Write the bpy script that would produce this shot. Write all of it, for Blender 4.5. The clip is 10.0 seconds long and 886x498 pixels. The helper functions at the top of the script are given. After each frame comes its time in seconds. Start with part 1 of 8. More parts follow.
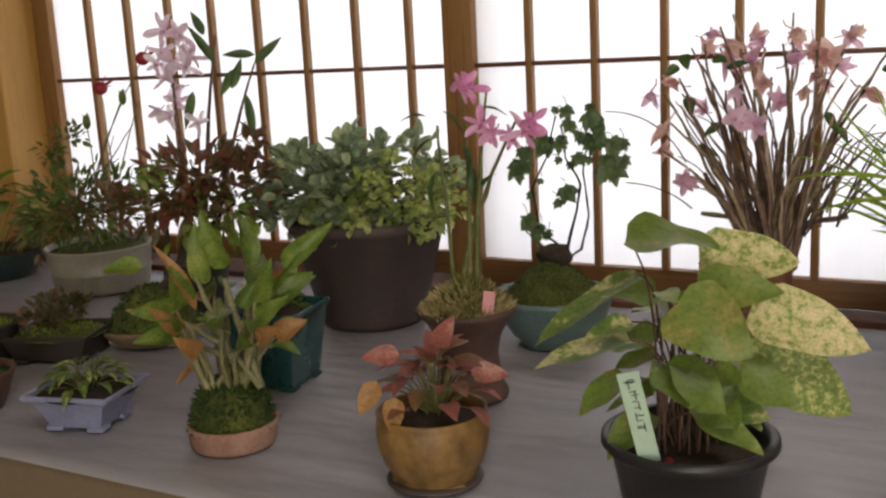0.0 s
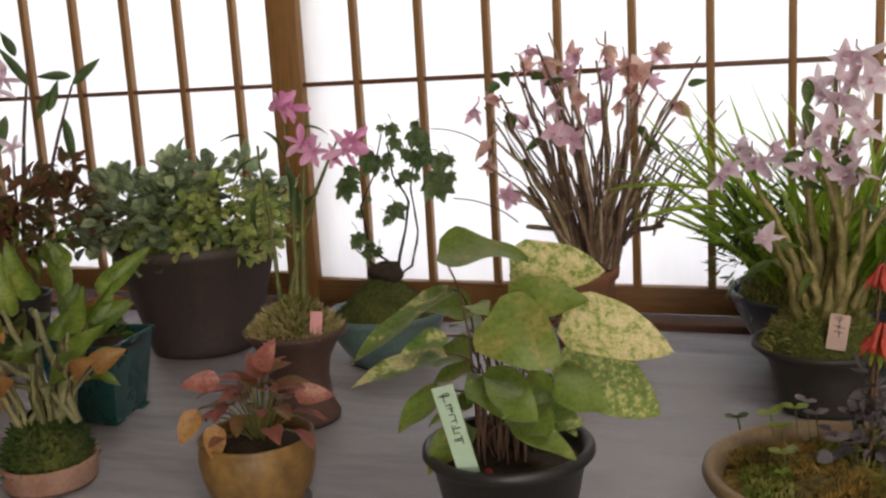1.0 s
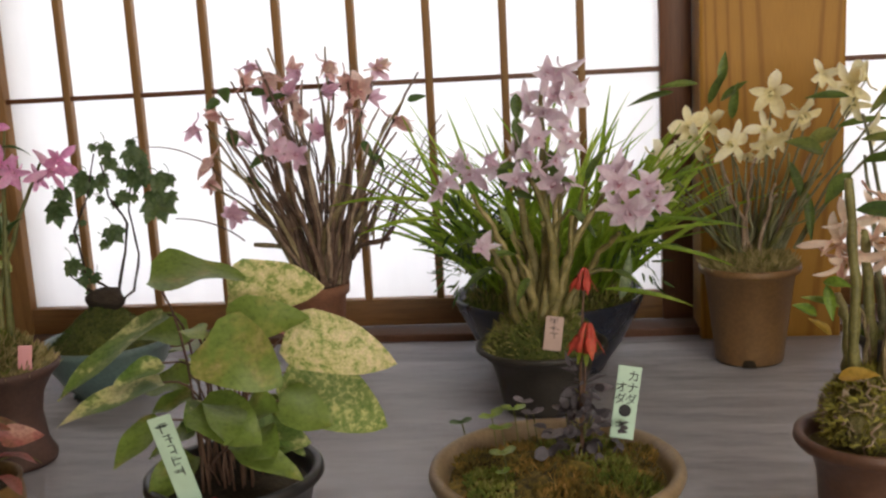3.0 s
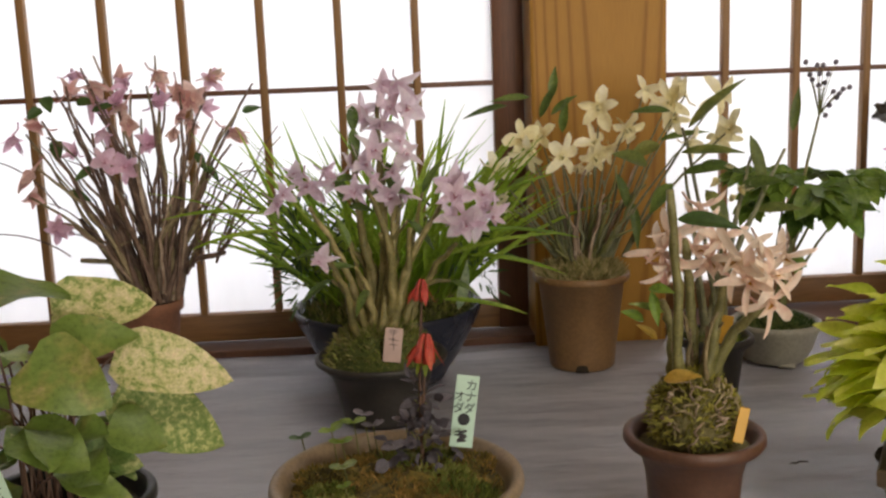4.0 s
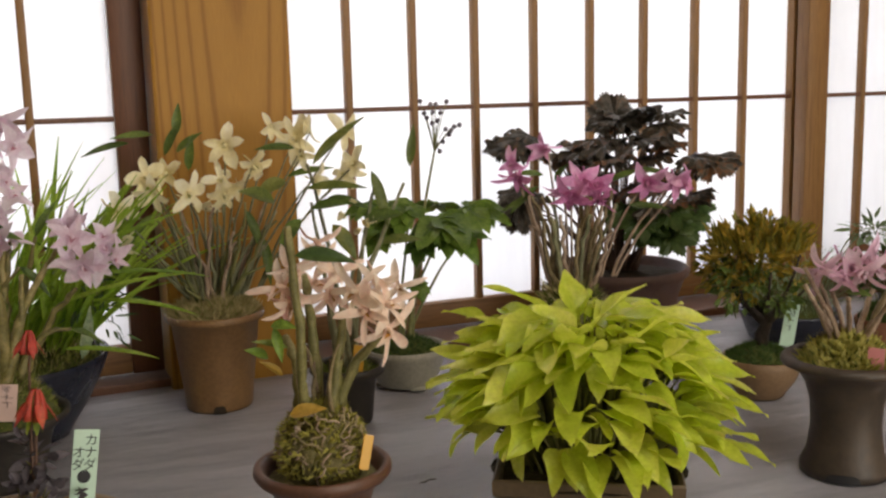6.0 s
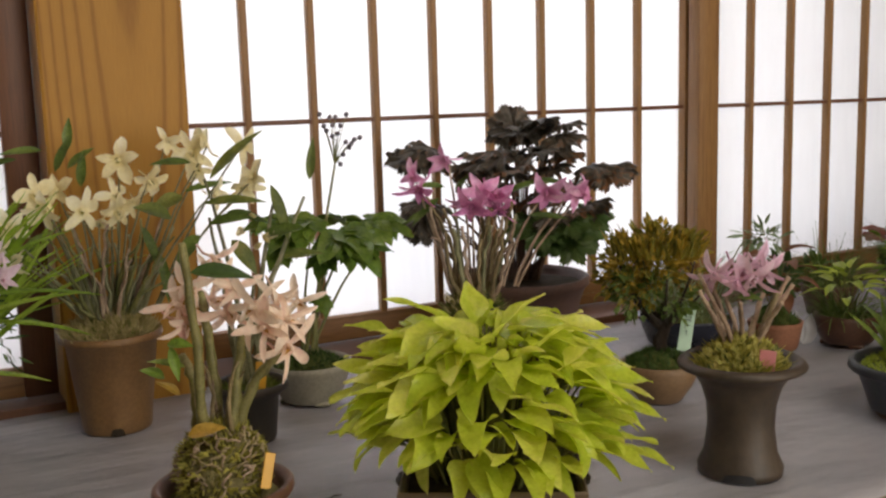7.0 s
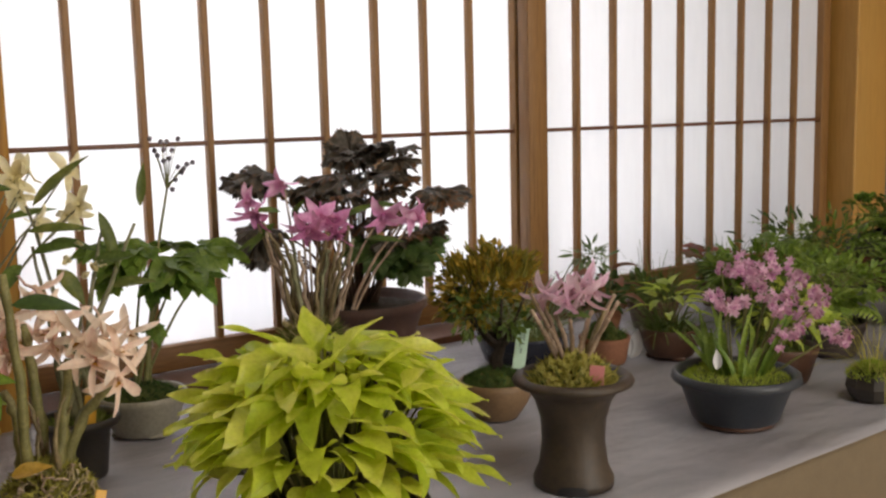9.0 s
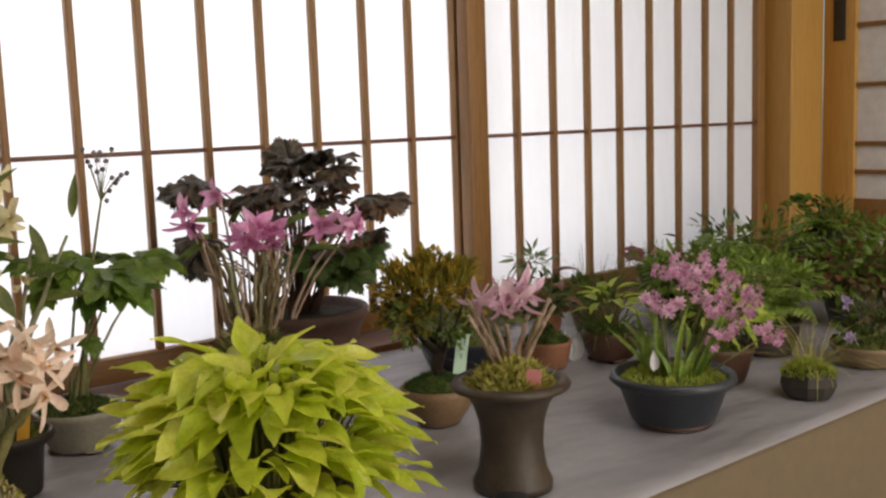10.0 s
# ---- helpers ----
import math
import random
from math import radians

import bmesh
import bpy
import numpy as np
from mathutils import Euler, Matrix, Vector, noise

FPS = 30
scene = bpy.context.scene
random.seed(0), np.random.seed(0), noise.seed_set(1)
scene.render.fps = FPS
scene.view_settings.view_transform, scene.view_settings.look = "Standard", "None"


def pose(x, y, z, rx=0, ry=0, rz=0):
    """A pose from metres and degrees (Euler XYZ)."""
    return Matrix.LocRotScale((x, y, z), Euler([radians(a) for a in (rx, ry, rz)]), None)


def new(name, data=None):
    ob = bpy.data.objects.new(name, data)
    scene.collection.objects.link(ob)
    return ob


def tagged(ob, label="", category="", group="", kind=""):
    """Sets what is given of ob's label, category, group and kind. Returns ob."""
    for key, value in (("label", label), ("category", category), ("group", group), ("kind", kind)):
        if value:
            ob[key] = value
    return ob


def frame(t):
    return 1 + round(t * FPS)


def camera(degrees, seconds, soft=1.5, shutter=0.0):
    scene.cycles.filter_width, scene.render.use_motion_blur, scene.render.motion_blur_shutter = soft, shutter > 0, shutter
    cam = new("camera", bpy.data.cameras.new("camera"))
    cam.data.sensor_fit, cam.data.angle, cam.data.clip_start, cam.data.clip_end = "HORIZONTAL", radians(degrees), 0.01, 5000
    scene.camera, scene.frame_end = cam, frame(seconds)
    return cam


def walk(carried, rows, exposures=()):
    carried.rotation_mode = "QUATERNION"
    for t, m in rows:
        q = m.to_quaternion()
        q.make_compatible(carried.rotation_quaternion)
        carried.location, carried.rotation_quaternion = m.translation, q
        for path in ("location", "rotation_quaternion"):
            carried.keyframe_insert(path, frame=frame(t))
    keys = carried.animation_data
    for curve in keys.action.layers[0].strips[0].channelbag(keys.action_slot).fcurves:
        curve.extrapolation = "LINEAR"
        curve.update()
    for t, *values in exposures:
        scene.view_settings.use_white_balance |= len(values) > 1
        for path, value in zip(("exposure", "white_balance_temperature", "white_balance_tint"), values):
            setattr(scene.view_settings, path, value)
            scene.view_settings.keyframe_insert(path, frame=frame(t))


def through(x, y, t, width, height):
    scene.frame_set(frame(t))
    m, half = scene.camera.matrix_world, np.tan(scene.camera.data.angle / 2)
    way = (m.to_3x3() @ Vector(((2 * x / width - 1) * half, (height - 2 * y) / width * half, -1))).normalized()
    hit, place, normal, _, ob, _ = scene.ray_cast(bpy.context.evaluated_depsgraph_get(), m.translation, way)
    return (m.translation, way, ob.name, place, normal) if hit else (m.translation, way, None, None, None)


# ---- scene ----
cam = camera(47.08, 10.0, soft=2.4)
PATH = [
    (0, -0.2037, 0.2186, 1.1156, 78.585, 2.852, 28.445),
    (0.5, -0.1896, 0.2268, 1.1159, 78.720, 3.121, 24.061),
    (1, -0.1761, 0.2331, 1.1129, 79.204, 3.268, 20.023),
    (1.5, -0.1716, 0.2386, 1.1126, 79.083, 3.184, 15.403),
    (2, -0.1693, 0.2448, 1.1086, 79.237, 2.948, 12.041),
    (2.5, -0.1631, 0.2446, 1.1102, 79.231, 3.127, 9.283),
    (4, -0.1576, 0.2457, 1.1119, 79.512, 2.137, -3.565),
    (4.5, -0.1500, 0.2493, 1.1101, 79.827, 2.007, -7.544),
    (5, -0.1316, 0.2465, 1.1084, 80.202, 2.550, -12.954),
    (5.5, -0.1315, 0.2443, 1.1111, 80.379, 2.071, -18.551),
    (6, -0.1351, 0.2403, 1.1139, 80.841, 1.358, -23.196),
    (7.5, -0.1277, 0.2389, 1.1134, 81.629, 1.788, -30.591),
    (8, -0.1317, 0.2353, 1.1124, 82.047, 1.496, -33.046),
    (8.5, -0.1345, 0.2377, 1.1130, 82.409, 1.171, -35.632),
    (9, -0.1307, 0.2323, 1.1170, 82.381, 1.365, -37.621),
    (9.5, -0.1233, 0.2256, 1.1168, 82.503, 1.604, -38.979),
    (10, -0.1199, 0.2192, 1.1174, 82.664, 1.934, -40.435),
]
walk(cam, [(t, pose(*p)) for t, *p in PATH])

# ---- world and light ----
world = bpy.data.worlds.new("world")
scene.world = world
world.use_nodes = True
wn = world.node_tree.nodes
sky = wn.new("ShaderNodeTexSky")
sky.sky_type = "NISHITA"
sky.sun_disc = False
sky.sun_elevation = radians(40)
sky.sun_rotation = radians(200)
world.node_tree.links.new(sky.outputs[0], wn["Background"].inputs[0])
wn["Background"].inputs[1].default_value = 0.08
scene.view_settings.exposure = -0.27


def area_lamp(name, x, y, z, rx, rz, sx, sy, power, colour):
    data = bpy.data.lights.new(name, "AREA")
    data.shape, data.size, data.size_y, data.energy, data.color = "RECTANGLE", sx, sy, power, colour
    ob = new(name, data)
    ob.matrix_world = pose(x, y, z, rx, 0, rz)
    return ob


# daylight behind the paper screens, then two added unseen fills: across the room, overhead
area_lamp("window_daylight", -0.68, 2.35, 1.25, 90, 180, 4.6, 2.4, 158, (0.998, 0.985, 0.992))
area_lamp("front_fill", 1.35, -2.95, 1.3, 90, 0, 1.9, 1.9, 94, (1.0, 0.935, 0.85))
area_lamp("overhead_fill", 0.55, -0.1, 2.395, 0, 0, 1.1, 0.5, 23, (1.0, 0.92, 0.78))


# ---- materials ----
def material(name, rough=0.6, metal=0.0):
    m = bpy.data.materials.new(name)
    m.use_nodes = True
    b = m.node_tree.nodes["Principled BSDF"]
    b.inputs["Roughness"].default_value = rough
    b.inputs["Metallic"].default_value = metal
    return m, m.node_tree, b


def ramp(nt, source, stops):
    r = nt.nodes.new("ShaderNodeValToRGB")
    while len(r.color_ramp.elements) < len(stops):
        r.color_ramp.elements.new(0.5)
    for e, (p, c) in zip(r.color_ramp.elements, stops):
        e.position, e.color = p, (*c, 1)
    nt.links.new(source, r.inputs[0])
    return r.outputs[0]


def noise_tex(nt, scale, detail=4.0, stretch=(1, 1, 1), coord="Object", rough=0.6):
    tc = nt.nodes.new("ShaderNodeTexCoord")
    mp = nt.nodes.new("ShaderNodeMapping")
    mp.inputs["Scale"].default_value = stretch
    n = nt.nodes.new("ShaderNodeTexNoise")
    n.inputs["Scale"].default_value = scale
    n.inputs["Detail"].default_value = detail
    n.inputs["Roughness"].default_value = rough
    nt.links.new(tc.outputs[coord], mp.inputs[0])
    nt.links.new(mp.outputs[0], n.inputs[0])
    return n.outputs[0]


def mix(nt, fac, a, b, mode="MIX"):
    m = nt.nodes.new("ShaderNodeMix")
    m.data_type, m.blend_type = "RGBA", mode
    for v, i in ((fac, 0), (a, 6), (b, 7)):
        if isinstance(v, (int, float)):
            m.inputs[i].default_value = v
        elif isinstance(v, tuple):
            m.inputs[i].default_value = (*v, 1)
        else:
            nt.links.new(v, m.inputs[i])
    return m.outputs[2]


def bump(nt, b, height, strength=0.3, distance=0.002):
    n = nt.nodes.new("ShaderNodeBump")
    n.inputs["Strength"].default_value = strength
    n.inputs["Distance"].default_value = distance
    nt.links.new(height, n.inputs["Height"])
    nt.links.new(n.outputs[0], b.inputs["Normal"])


def wood(name, dark, light, stretch=(14, 14, 0.7), rough=0.5):
    m, nt, b = material(name, rough)
    g = noise_tex(nt, 9, 5, stretch)
    f = noise_tex(nt, 60, 3, stretch)
    c = ramp(nt, g, [(0.3, dark), (0.5, light), (0.62, tuple(x * 0.86 for x in light)), (0.75, light)])
    c = mix(nt, 0.35, c, ramp(nt, f, [(0.35, dark), (0.6, light)]))
    nt.links.new(c, b.inputs["Base Color"])
    bump(nt, b, f, 0.12, 0.001)
    return m


def grained_pillar(name):
    """Planed softwood with wavy cathedral figure round a lengthwise axis."""
    m, nt, b = material(name, 0.5)
    b.inputs["Specular IOR Level"].default_value = 0.25
    tc = nt.nodes.new("ShaderNodeTexCoord")
    mp = nt.nodes.new("ShaderNodeMapping")
    mp.inputs["Scale"].default_value = (1, 1, 0.06)
    mp.inputs["Location"].default_value = (-0.022, 0.10, -0.051)
    w = nt.nodes.new("ShaderNodeTexWave")
    w.wave_type = "RINGS"
    w.rings_direction = "SPHERICAL"
    w.inputs["Scale"].default_value = 34
    w.inputs["Distortion"].default_value = 1.1
    w.inputs["Detail"].default_value = 2
    w.inputs["Detail Scale"].default_value = 1.6
    nt.links.new(tc.outputs["Object"], mp.inputs[0])
    nt.links.new(mp.outputs[0], w.inputs[0])
    f = noise_tex(nt, 70, 3, (12, 12, 0.5))
    c = ramp(nt, w.outputs[0], [(0.0, (0.41, 0.212, 0.036)), (0.72, (0.385, 0.195, 0.032)), (1.0, (0.26, 0.118, 0.017))])
    c = mix(nt, 0.25, c, ramp(nt, f, [(0.35, (0.25, 0.105, 0.014)), (0.6, (0.40, 0.20, 0.03))]))
    nt.links.new(c, b.inputs["Base Color"])
    bump(nt, b, f, 0.08, 0.001)
    return m


def ceramic(name, base, second=None, rough=0.35, speckle=90, relief=0.15, patch=20):
    m, nt, b = material(name, rough)
    second = second or tuple(x * 0.6 for x in base)
    big = noise_tex(nt, patch, 6, (1, 1, 0.6))
    small = noise_tex(nt, speckle * 2.5, 3)
    c = ramp(nt, big, [(0.32, second), (0.66, base)])
    c = mix(nt, 0.35, c, ramp(nt, small, [(0.38, tuple(x * 0.7 for x in base)), (0.6, tuple(min(1, x * 1.15) for x in base))]))
    nt.links.new(c, b.inputs["Base Color"])
    r = nt.nodes.new("ShaderNodeMapRange")
    r.inputs[3].default_value, r.inputs[4].default_value = max(0.05, rough - 0.12), min(1, rough + 0.15)
    nt.links.new(big, r.inputs[0])
    nt.links.new(r.outputs[0], b.inputs["Roughness"])
    bump(nt, b, small, relief, 0.001)
    return m


def rough_stuff(name, stops, scale=160, rough=0.95, relief=0.8):
    m, nt, b = material(name, rough)
    n = noise_tex(nt, scale, 5)
    big = noise_tex(nt, scale * 0.12, 3)
    c = mix(nt, 0.45, ramp(nt, n, stops), ramp(nt, big, stops))
    nt.links.new(c, b.inputs["Base Color"])
    bump(nt, b, n, relief, 0.004)
    return m


def leafy(name, stops, scale=30, rough=0.45, through=0.35, detail=4, spread=0.25, grain=0.5, crumble=0.6):
    """Leaf or petal: colours from a noise and from piece to piece, some light passing through."""
    m, nt, b = material(name, rough)
    n = noise_tex(nt, scale, detail, rough=crumble)
    geo = nt.nodes.new("ShaderNodeNewGeometry")
    oi = nt.nodes.new("ShaderNodeObjectInfo")
    add = nt.nodes.new("ShaderNodeMath")
    add.operation = "ADD"
    nt.links.new(geo.outputs["Random Per Island"], add.inputs[0])
    nt.links.new(oi.outputs["Random"], add.inputs[1])
    sh = nt.nodes.new("ShaderNodeMapRange")
    sh.inputs[1].default_value, sh.inputs[2].default_value = 0, 2
    sh.inputs[3].default_value, sh.inputs[4].default_value = -spread, spread
    nt.links.new(add.outputs[0], sh.inputs[0])
    tot = nt.nodes.new("ShaderNodeMath")
    tot.operation = "ADD"
    nt.links.new(n, tot.inputs[0])
    nt.links.new(sh.outputs[0], tot.inputs[1])
    c = ramp(nt, tot.outputs[0], stops)
    fine = noise_tex(nt, scale * 5 + 120, 4)
    c = mix(nt, grain, c, ramp(nt, fine, [(0.3, (0.6, 0.6, 0.6)), (0.5, (1.25, 1.25, 1.25)), (0.7, (1.6, 1.6, 1.6))]), "MULTIPLY")
    nt.links.new(c, b.inputs["Base Color"])
    bump(nt, b, fine, 0.35, 0.0015)
    tr = nt.nodes.new("ShaderNodeBsdfTranslucent")
    nt.links.new(c, tr.inputs[0])
    ms = nt.nodes.new("ShaderNodeMixShader")
    ms.inputs[0].default_value = through
    nt.links.new(b.outputs[0], ms.inputs[1])
    nt.links.new(tr.outputs[0], ms.inputs[2])
    nt.links.new(ms.outputs[0], nt.nodes["Material Output"].inputs[0])
    return m


def plain(name, colour, rough=0.6):
    m, nt, b = material(name, rough)
    n = noise_tex(nt, 40, 3)
    c = ramp(nt, n, [(0.3, tuple(x * 0.85 for x in colour)), (0.7, colour)])
    nt.links.new(c, b.inputs["Base Color"])
    return m


def paper_material():
    m, nt, b = material("shoji_paper", 0.9)
    fib = noise_tex(nt, 18, 6, (3, 1, 0.6))
    c = ramp(nt, fib, [(0.25, (0.83, 0.83, 0.845)), (0.7, (0.87, 0.87, 0.885))])
    nt.links.new(c, b.inputs["Base Color"])
    tr = nt.nodes.new("ShaderNodeBsdfTranslucent")
    nt.links.new(c, tr.inputs[0])
    ms = nt.nodes.new("ShaderNodeMixShader")
    ms.inputs[0].default_value = 0.6
    nt.links.new(b.outputs[0], ms.inputs[1])
    nt.links.new(tr.outputs[0], ms.inputs[2])
    nt.links.new(ms.outputs[0], nt.nodes["Material Output"].inputs[0])
    return m


M = {}
M["paper"] = paper_material()
M["wood"] = wood("pine_wood", (0.15, 0.068, 0.020), (0.30, 0.155, 0.05))
# darker pine copy, with the shade on sill and one stile in its colour
M["wood_red_shaded"] = wood("reddish_shaded_wood", (0.075, 0.028, 0.013), (0.15, 0.058, 0.024))
M["wood_h"] = wood("pine_wood_lengthwise", (0.13, 0.055, 0.018), (0.26, 0.13, 0.045), (0.7, 14, 14))
M["pillar"] = grained_pillar("pillar_wood")
M["plaster"] = rough_stuff("sand_plaster", [(0.3, (0.48, 0.42, 0.32)), (0.7, (0.56, 0.5, 0.4))], 220, 0.95, 0.2)
M["ceiling"] = wood("ceiling_boards", (0.22, 0.12, 0.05), (0.4, 0.26, 0.13), (0.7, 14, 14))


def cloth_material():
    m, nt, b = material("grey_table_sheet", 0.22)
    n = noise_tex(nt, 3.0, 4)
    w = noise_tex(nt, 900, 2)
    c = ramp(nt, n, [(0.3, (0.312, 0.304, 0.342)), (0.7, (0.378, 0.37, 0.412))])
    c = mix(nt, 0.15, c, ramp(nt, w, [(0.4, (0.20, 0.198, 0.215)), (0.6, (0.34, 0.335, 0.36))]))
    nt.links.new(c, b.inputs["Base Color"])
    crease = noise_tex(nt, 7, 3, (1.0, 2.6, 1.0), rough=0.45)
    both = mix(nt, 0.06, crease, w)
    bump(nt, b, both, 0.55, 0.03)
    b.inputs["Specular IOR Level"].default_value = 1.0
    return m


def tatami_material():
    m, nt, b = material("tatami", 0.8)
    n = noise_tex(nt, 4, 4)
    w = noise_tex(nt, 90, 3, (0.3, 8, 1))
    c = ramp(nt, n, [(0.3, (0.30, 0.225, 0.125)), (0.7, (0.36, 0.275, 0.155))])
    c = mix(nt, 0.3, c, ramp(nt, w, [(0.35, (0.24, 0.175, 0.095)), (0.65, (0.40, 0.31, 0.18))]))
    nt.links.new(c, b.inputs["Base Color"])
    bump(nt, b, w, 0.3, 0.002)
    return m


M["beige"] = rough_stuff("beige_cloth", [(0.3, (0.155, 0.118, 0.073)), (0.7, (0.19, 0.145, 0.09))], 420, 0.9, 0.15)
M["cloth"] = cloth_material()
M["tatami"] = tatami_material()
M["soil"] = rough_stuff("dark_soil", [(0.3, (0.012, 0.009, 0.006)), (0.6, (0.05, 0.036, 0.022)), (0.75, (0.12, 0.09, 0.06))], 260)
M["moss"] = rough_stuff("green_moss", [(0.3, (0.016, 0.022, 0.005)), (0.5, (0.07, 0.09, 0.014)), (0.62, (0.13, 0.13, 0.03)), (0.75, (0.2, 0.17, 0.06))], 240)


# ---- building helpers ----
def mesh_object(name, bm, mat, smooth=True):
    me = bpy.data.meshes.new(name)
    bm.to_mesh(me)
    bm.free()
    for m in (mat if isinstance(mat, (list, tuple)) else [mat]):
        me.materials.append(m)
    if smooth:
        for p in me.polygons:
            p.use_smooth = True
    return new(name, me)


def part(name, bm, mat, parent, label="", smooth=True):
    ob = mesh_object(name, bm, mat, smooth)
    ob.parent = parent
    if label:
        tagged(ob, label)
    return ob


def thing(name, m, label, category, group="", kind=""):
    ob = new(name)
    ob.empty_display_size = 0.05
    ob.matrix_world = m
    return tagged(ob, label, category, group, kind)


def box(bm, x0, x1, y0, y1, z0, z1, bevel=0.0):
    b = bmesh.new()
    bmesh.ops.create_cube(b, size=1)
    for v in b.verts:
        v.co = Vector((x0 + (v.co.x + 0.5) * (x1 - x0), y0 + (v.co.y + 0.5) * (y1 - y0), z0 + (v.co.z + 0.5) * (z1 - z0)))
    if bevel:
        bmesh.ops.bevel(b, geom=b.edges[:], offset=bevel, segments=2, affect="EDGES", profile=0.5)
    merge(bm, b)
    return bm


def merge(bm, b, m=None, slot=0):
    if m is not None:
        bmesh.ops.transform(b, matrix=m, verts=b.verts)
    idx = {}
    for v in b.verts:
        idx[v] = bm.verts.new(v.co)
    for f in b.faces:
        nf = bm.faces.new([idx[v] for v in f.verts])
        nf.smooth = f.smooth
        nf.material_index = slot if slot else f.material_index
    b.free()


def structure(name, bm, mat, label, smooth=False):
    return tagged(mesh_object(name, bm, mat, smooth), label, name.split("_")[0], kind="structure")


# ---- the room ----
TOP = 0.72
WALL = 1.676
STEP = 0.1049
LEFT, RIGHT, BACK, HEIGHT = -2.75, 2.387, -2.9, 2.5

bm = bmesh.new()
box(bm, LEFT - 0.1, RIGHT + 0.1, BACK - 0.1, 1.9, -0.06, 0.0)
floor = structure("floor", bm, M["tatami"], "straw-coloured tatami mat floor")
bm = bmesh.new()
box(bm, LEFT - 0.1, RIGHT + 0.1, BACK - 0.1, 1.9, HEIGHT, HEIGHT + 0.06)
ceiling = structure("ceiling", bm, M["ceiling"], "plain brown wooden board ceiling")
bm = bmesh.new()
box(bm, LEFT - 0.1, LEFT, BACK - 0.1, 1.9, 0, HEIGHT)
structure("wall_west", bm, M["plaster"], "sand-coloured plaster wall")
bm = bmesh.new()
# unseen wall; its opening is added to let the front fill lamp in
for a, b_, c, d in ((LEFT, -0.6, 0, HEIGHT), (2.3, RIGHT, 0, HEIGHT), (-0.6, 2.3, 2.25, HEIGHT), (-0.6, 2.3, 0, 0.3)):
    box(bm, a, b_, BACK - 0.1, BACK, c, d)
structure("wall_south", bm, M["plaster"], "unseen sand-coloured plaster wall with an opening added for the front fill lamp")
bm = bmesh.new()
box(bm, RIGHT, RIGHT + 0.1, BACK - 0.1, 0.55, 0, HEIGHT)
structure("wall_east", bm, M["plaster"], "sand-coloured plaster wall")
bm = bmesh.new()
box(bm, LEFT, RIGHT, 1.60, 1.80, 1.98, HEIGHT)
structure("wall_north_upper", bm, M["plaster"], "sand-coloured plaster wall above the paper screens")
bm = bmesh.new()
box(bm, LEFT, RIGHT, 1.64, 1.80, 0, 0.695)
structure("wall_north_lower", bm, M["plaster"], "sand-coloured plaster wall below the paper screens")
bm = bmesh.new()
box(bm, LEFT, RIGHT, 1.617, 1.80, 0.697, 0.729, 0.002)
structure("trim_sill", bm, M["wood_red_shaded"], "reddish brown wooden sill under the paper screens")
bm = bmesh.new()
box(bm, LEFT, RIGHT, 1.617, 1.80, 1.93, 1.979, 0.002)
structure("trim_lintel", bm, M["wood_h"], "brown wooden lintel above the paper screens")


def pillar(name, x0, x1, y0, mat, label):
    bm = bmesh.new()
    box(bm, x0 - (x0 + x1) / 2, x1 - (x0 + x1) / 2, 0, 1.79 - y0, -1.0, HEIGHT - 1.0, 0.004)
    ob = structure(name, bm, mat, label)
    ob.location = ((x0 + x1) / 2, y0, 1.0)
    return ob


pillar("pillar_middle", 0.043, 0.226, 1.603, M["pillar"], "honey-coloured wooden pillar with bold cathedral grain")
M["honey"] = wood("honey_planed_wood", (0.40, 0.215, 0.05), (0.52, 0.295, 0.075), (9, 9, 0.5), 0.5)
pillar("pillar_east", 2.195, RIGHT - 0.042, 1.60, M["honey"], "honey-coloured wooden corner pillar")
pillar("pillar_west", -2.35, -1.955, 1.60, M["honey"], "honey-coloured wooden pillar beside the paper screens")
bm = bmesh.new()
box(bm, LEFT, -2.352, 1.61, 1.79, 0.73, 1.93)
structure("wall_north_west", bm, M["plaster"], "sand-coloured plaster wall beside a pillar")


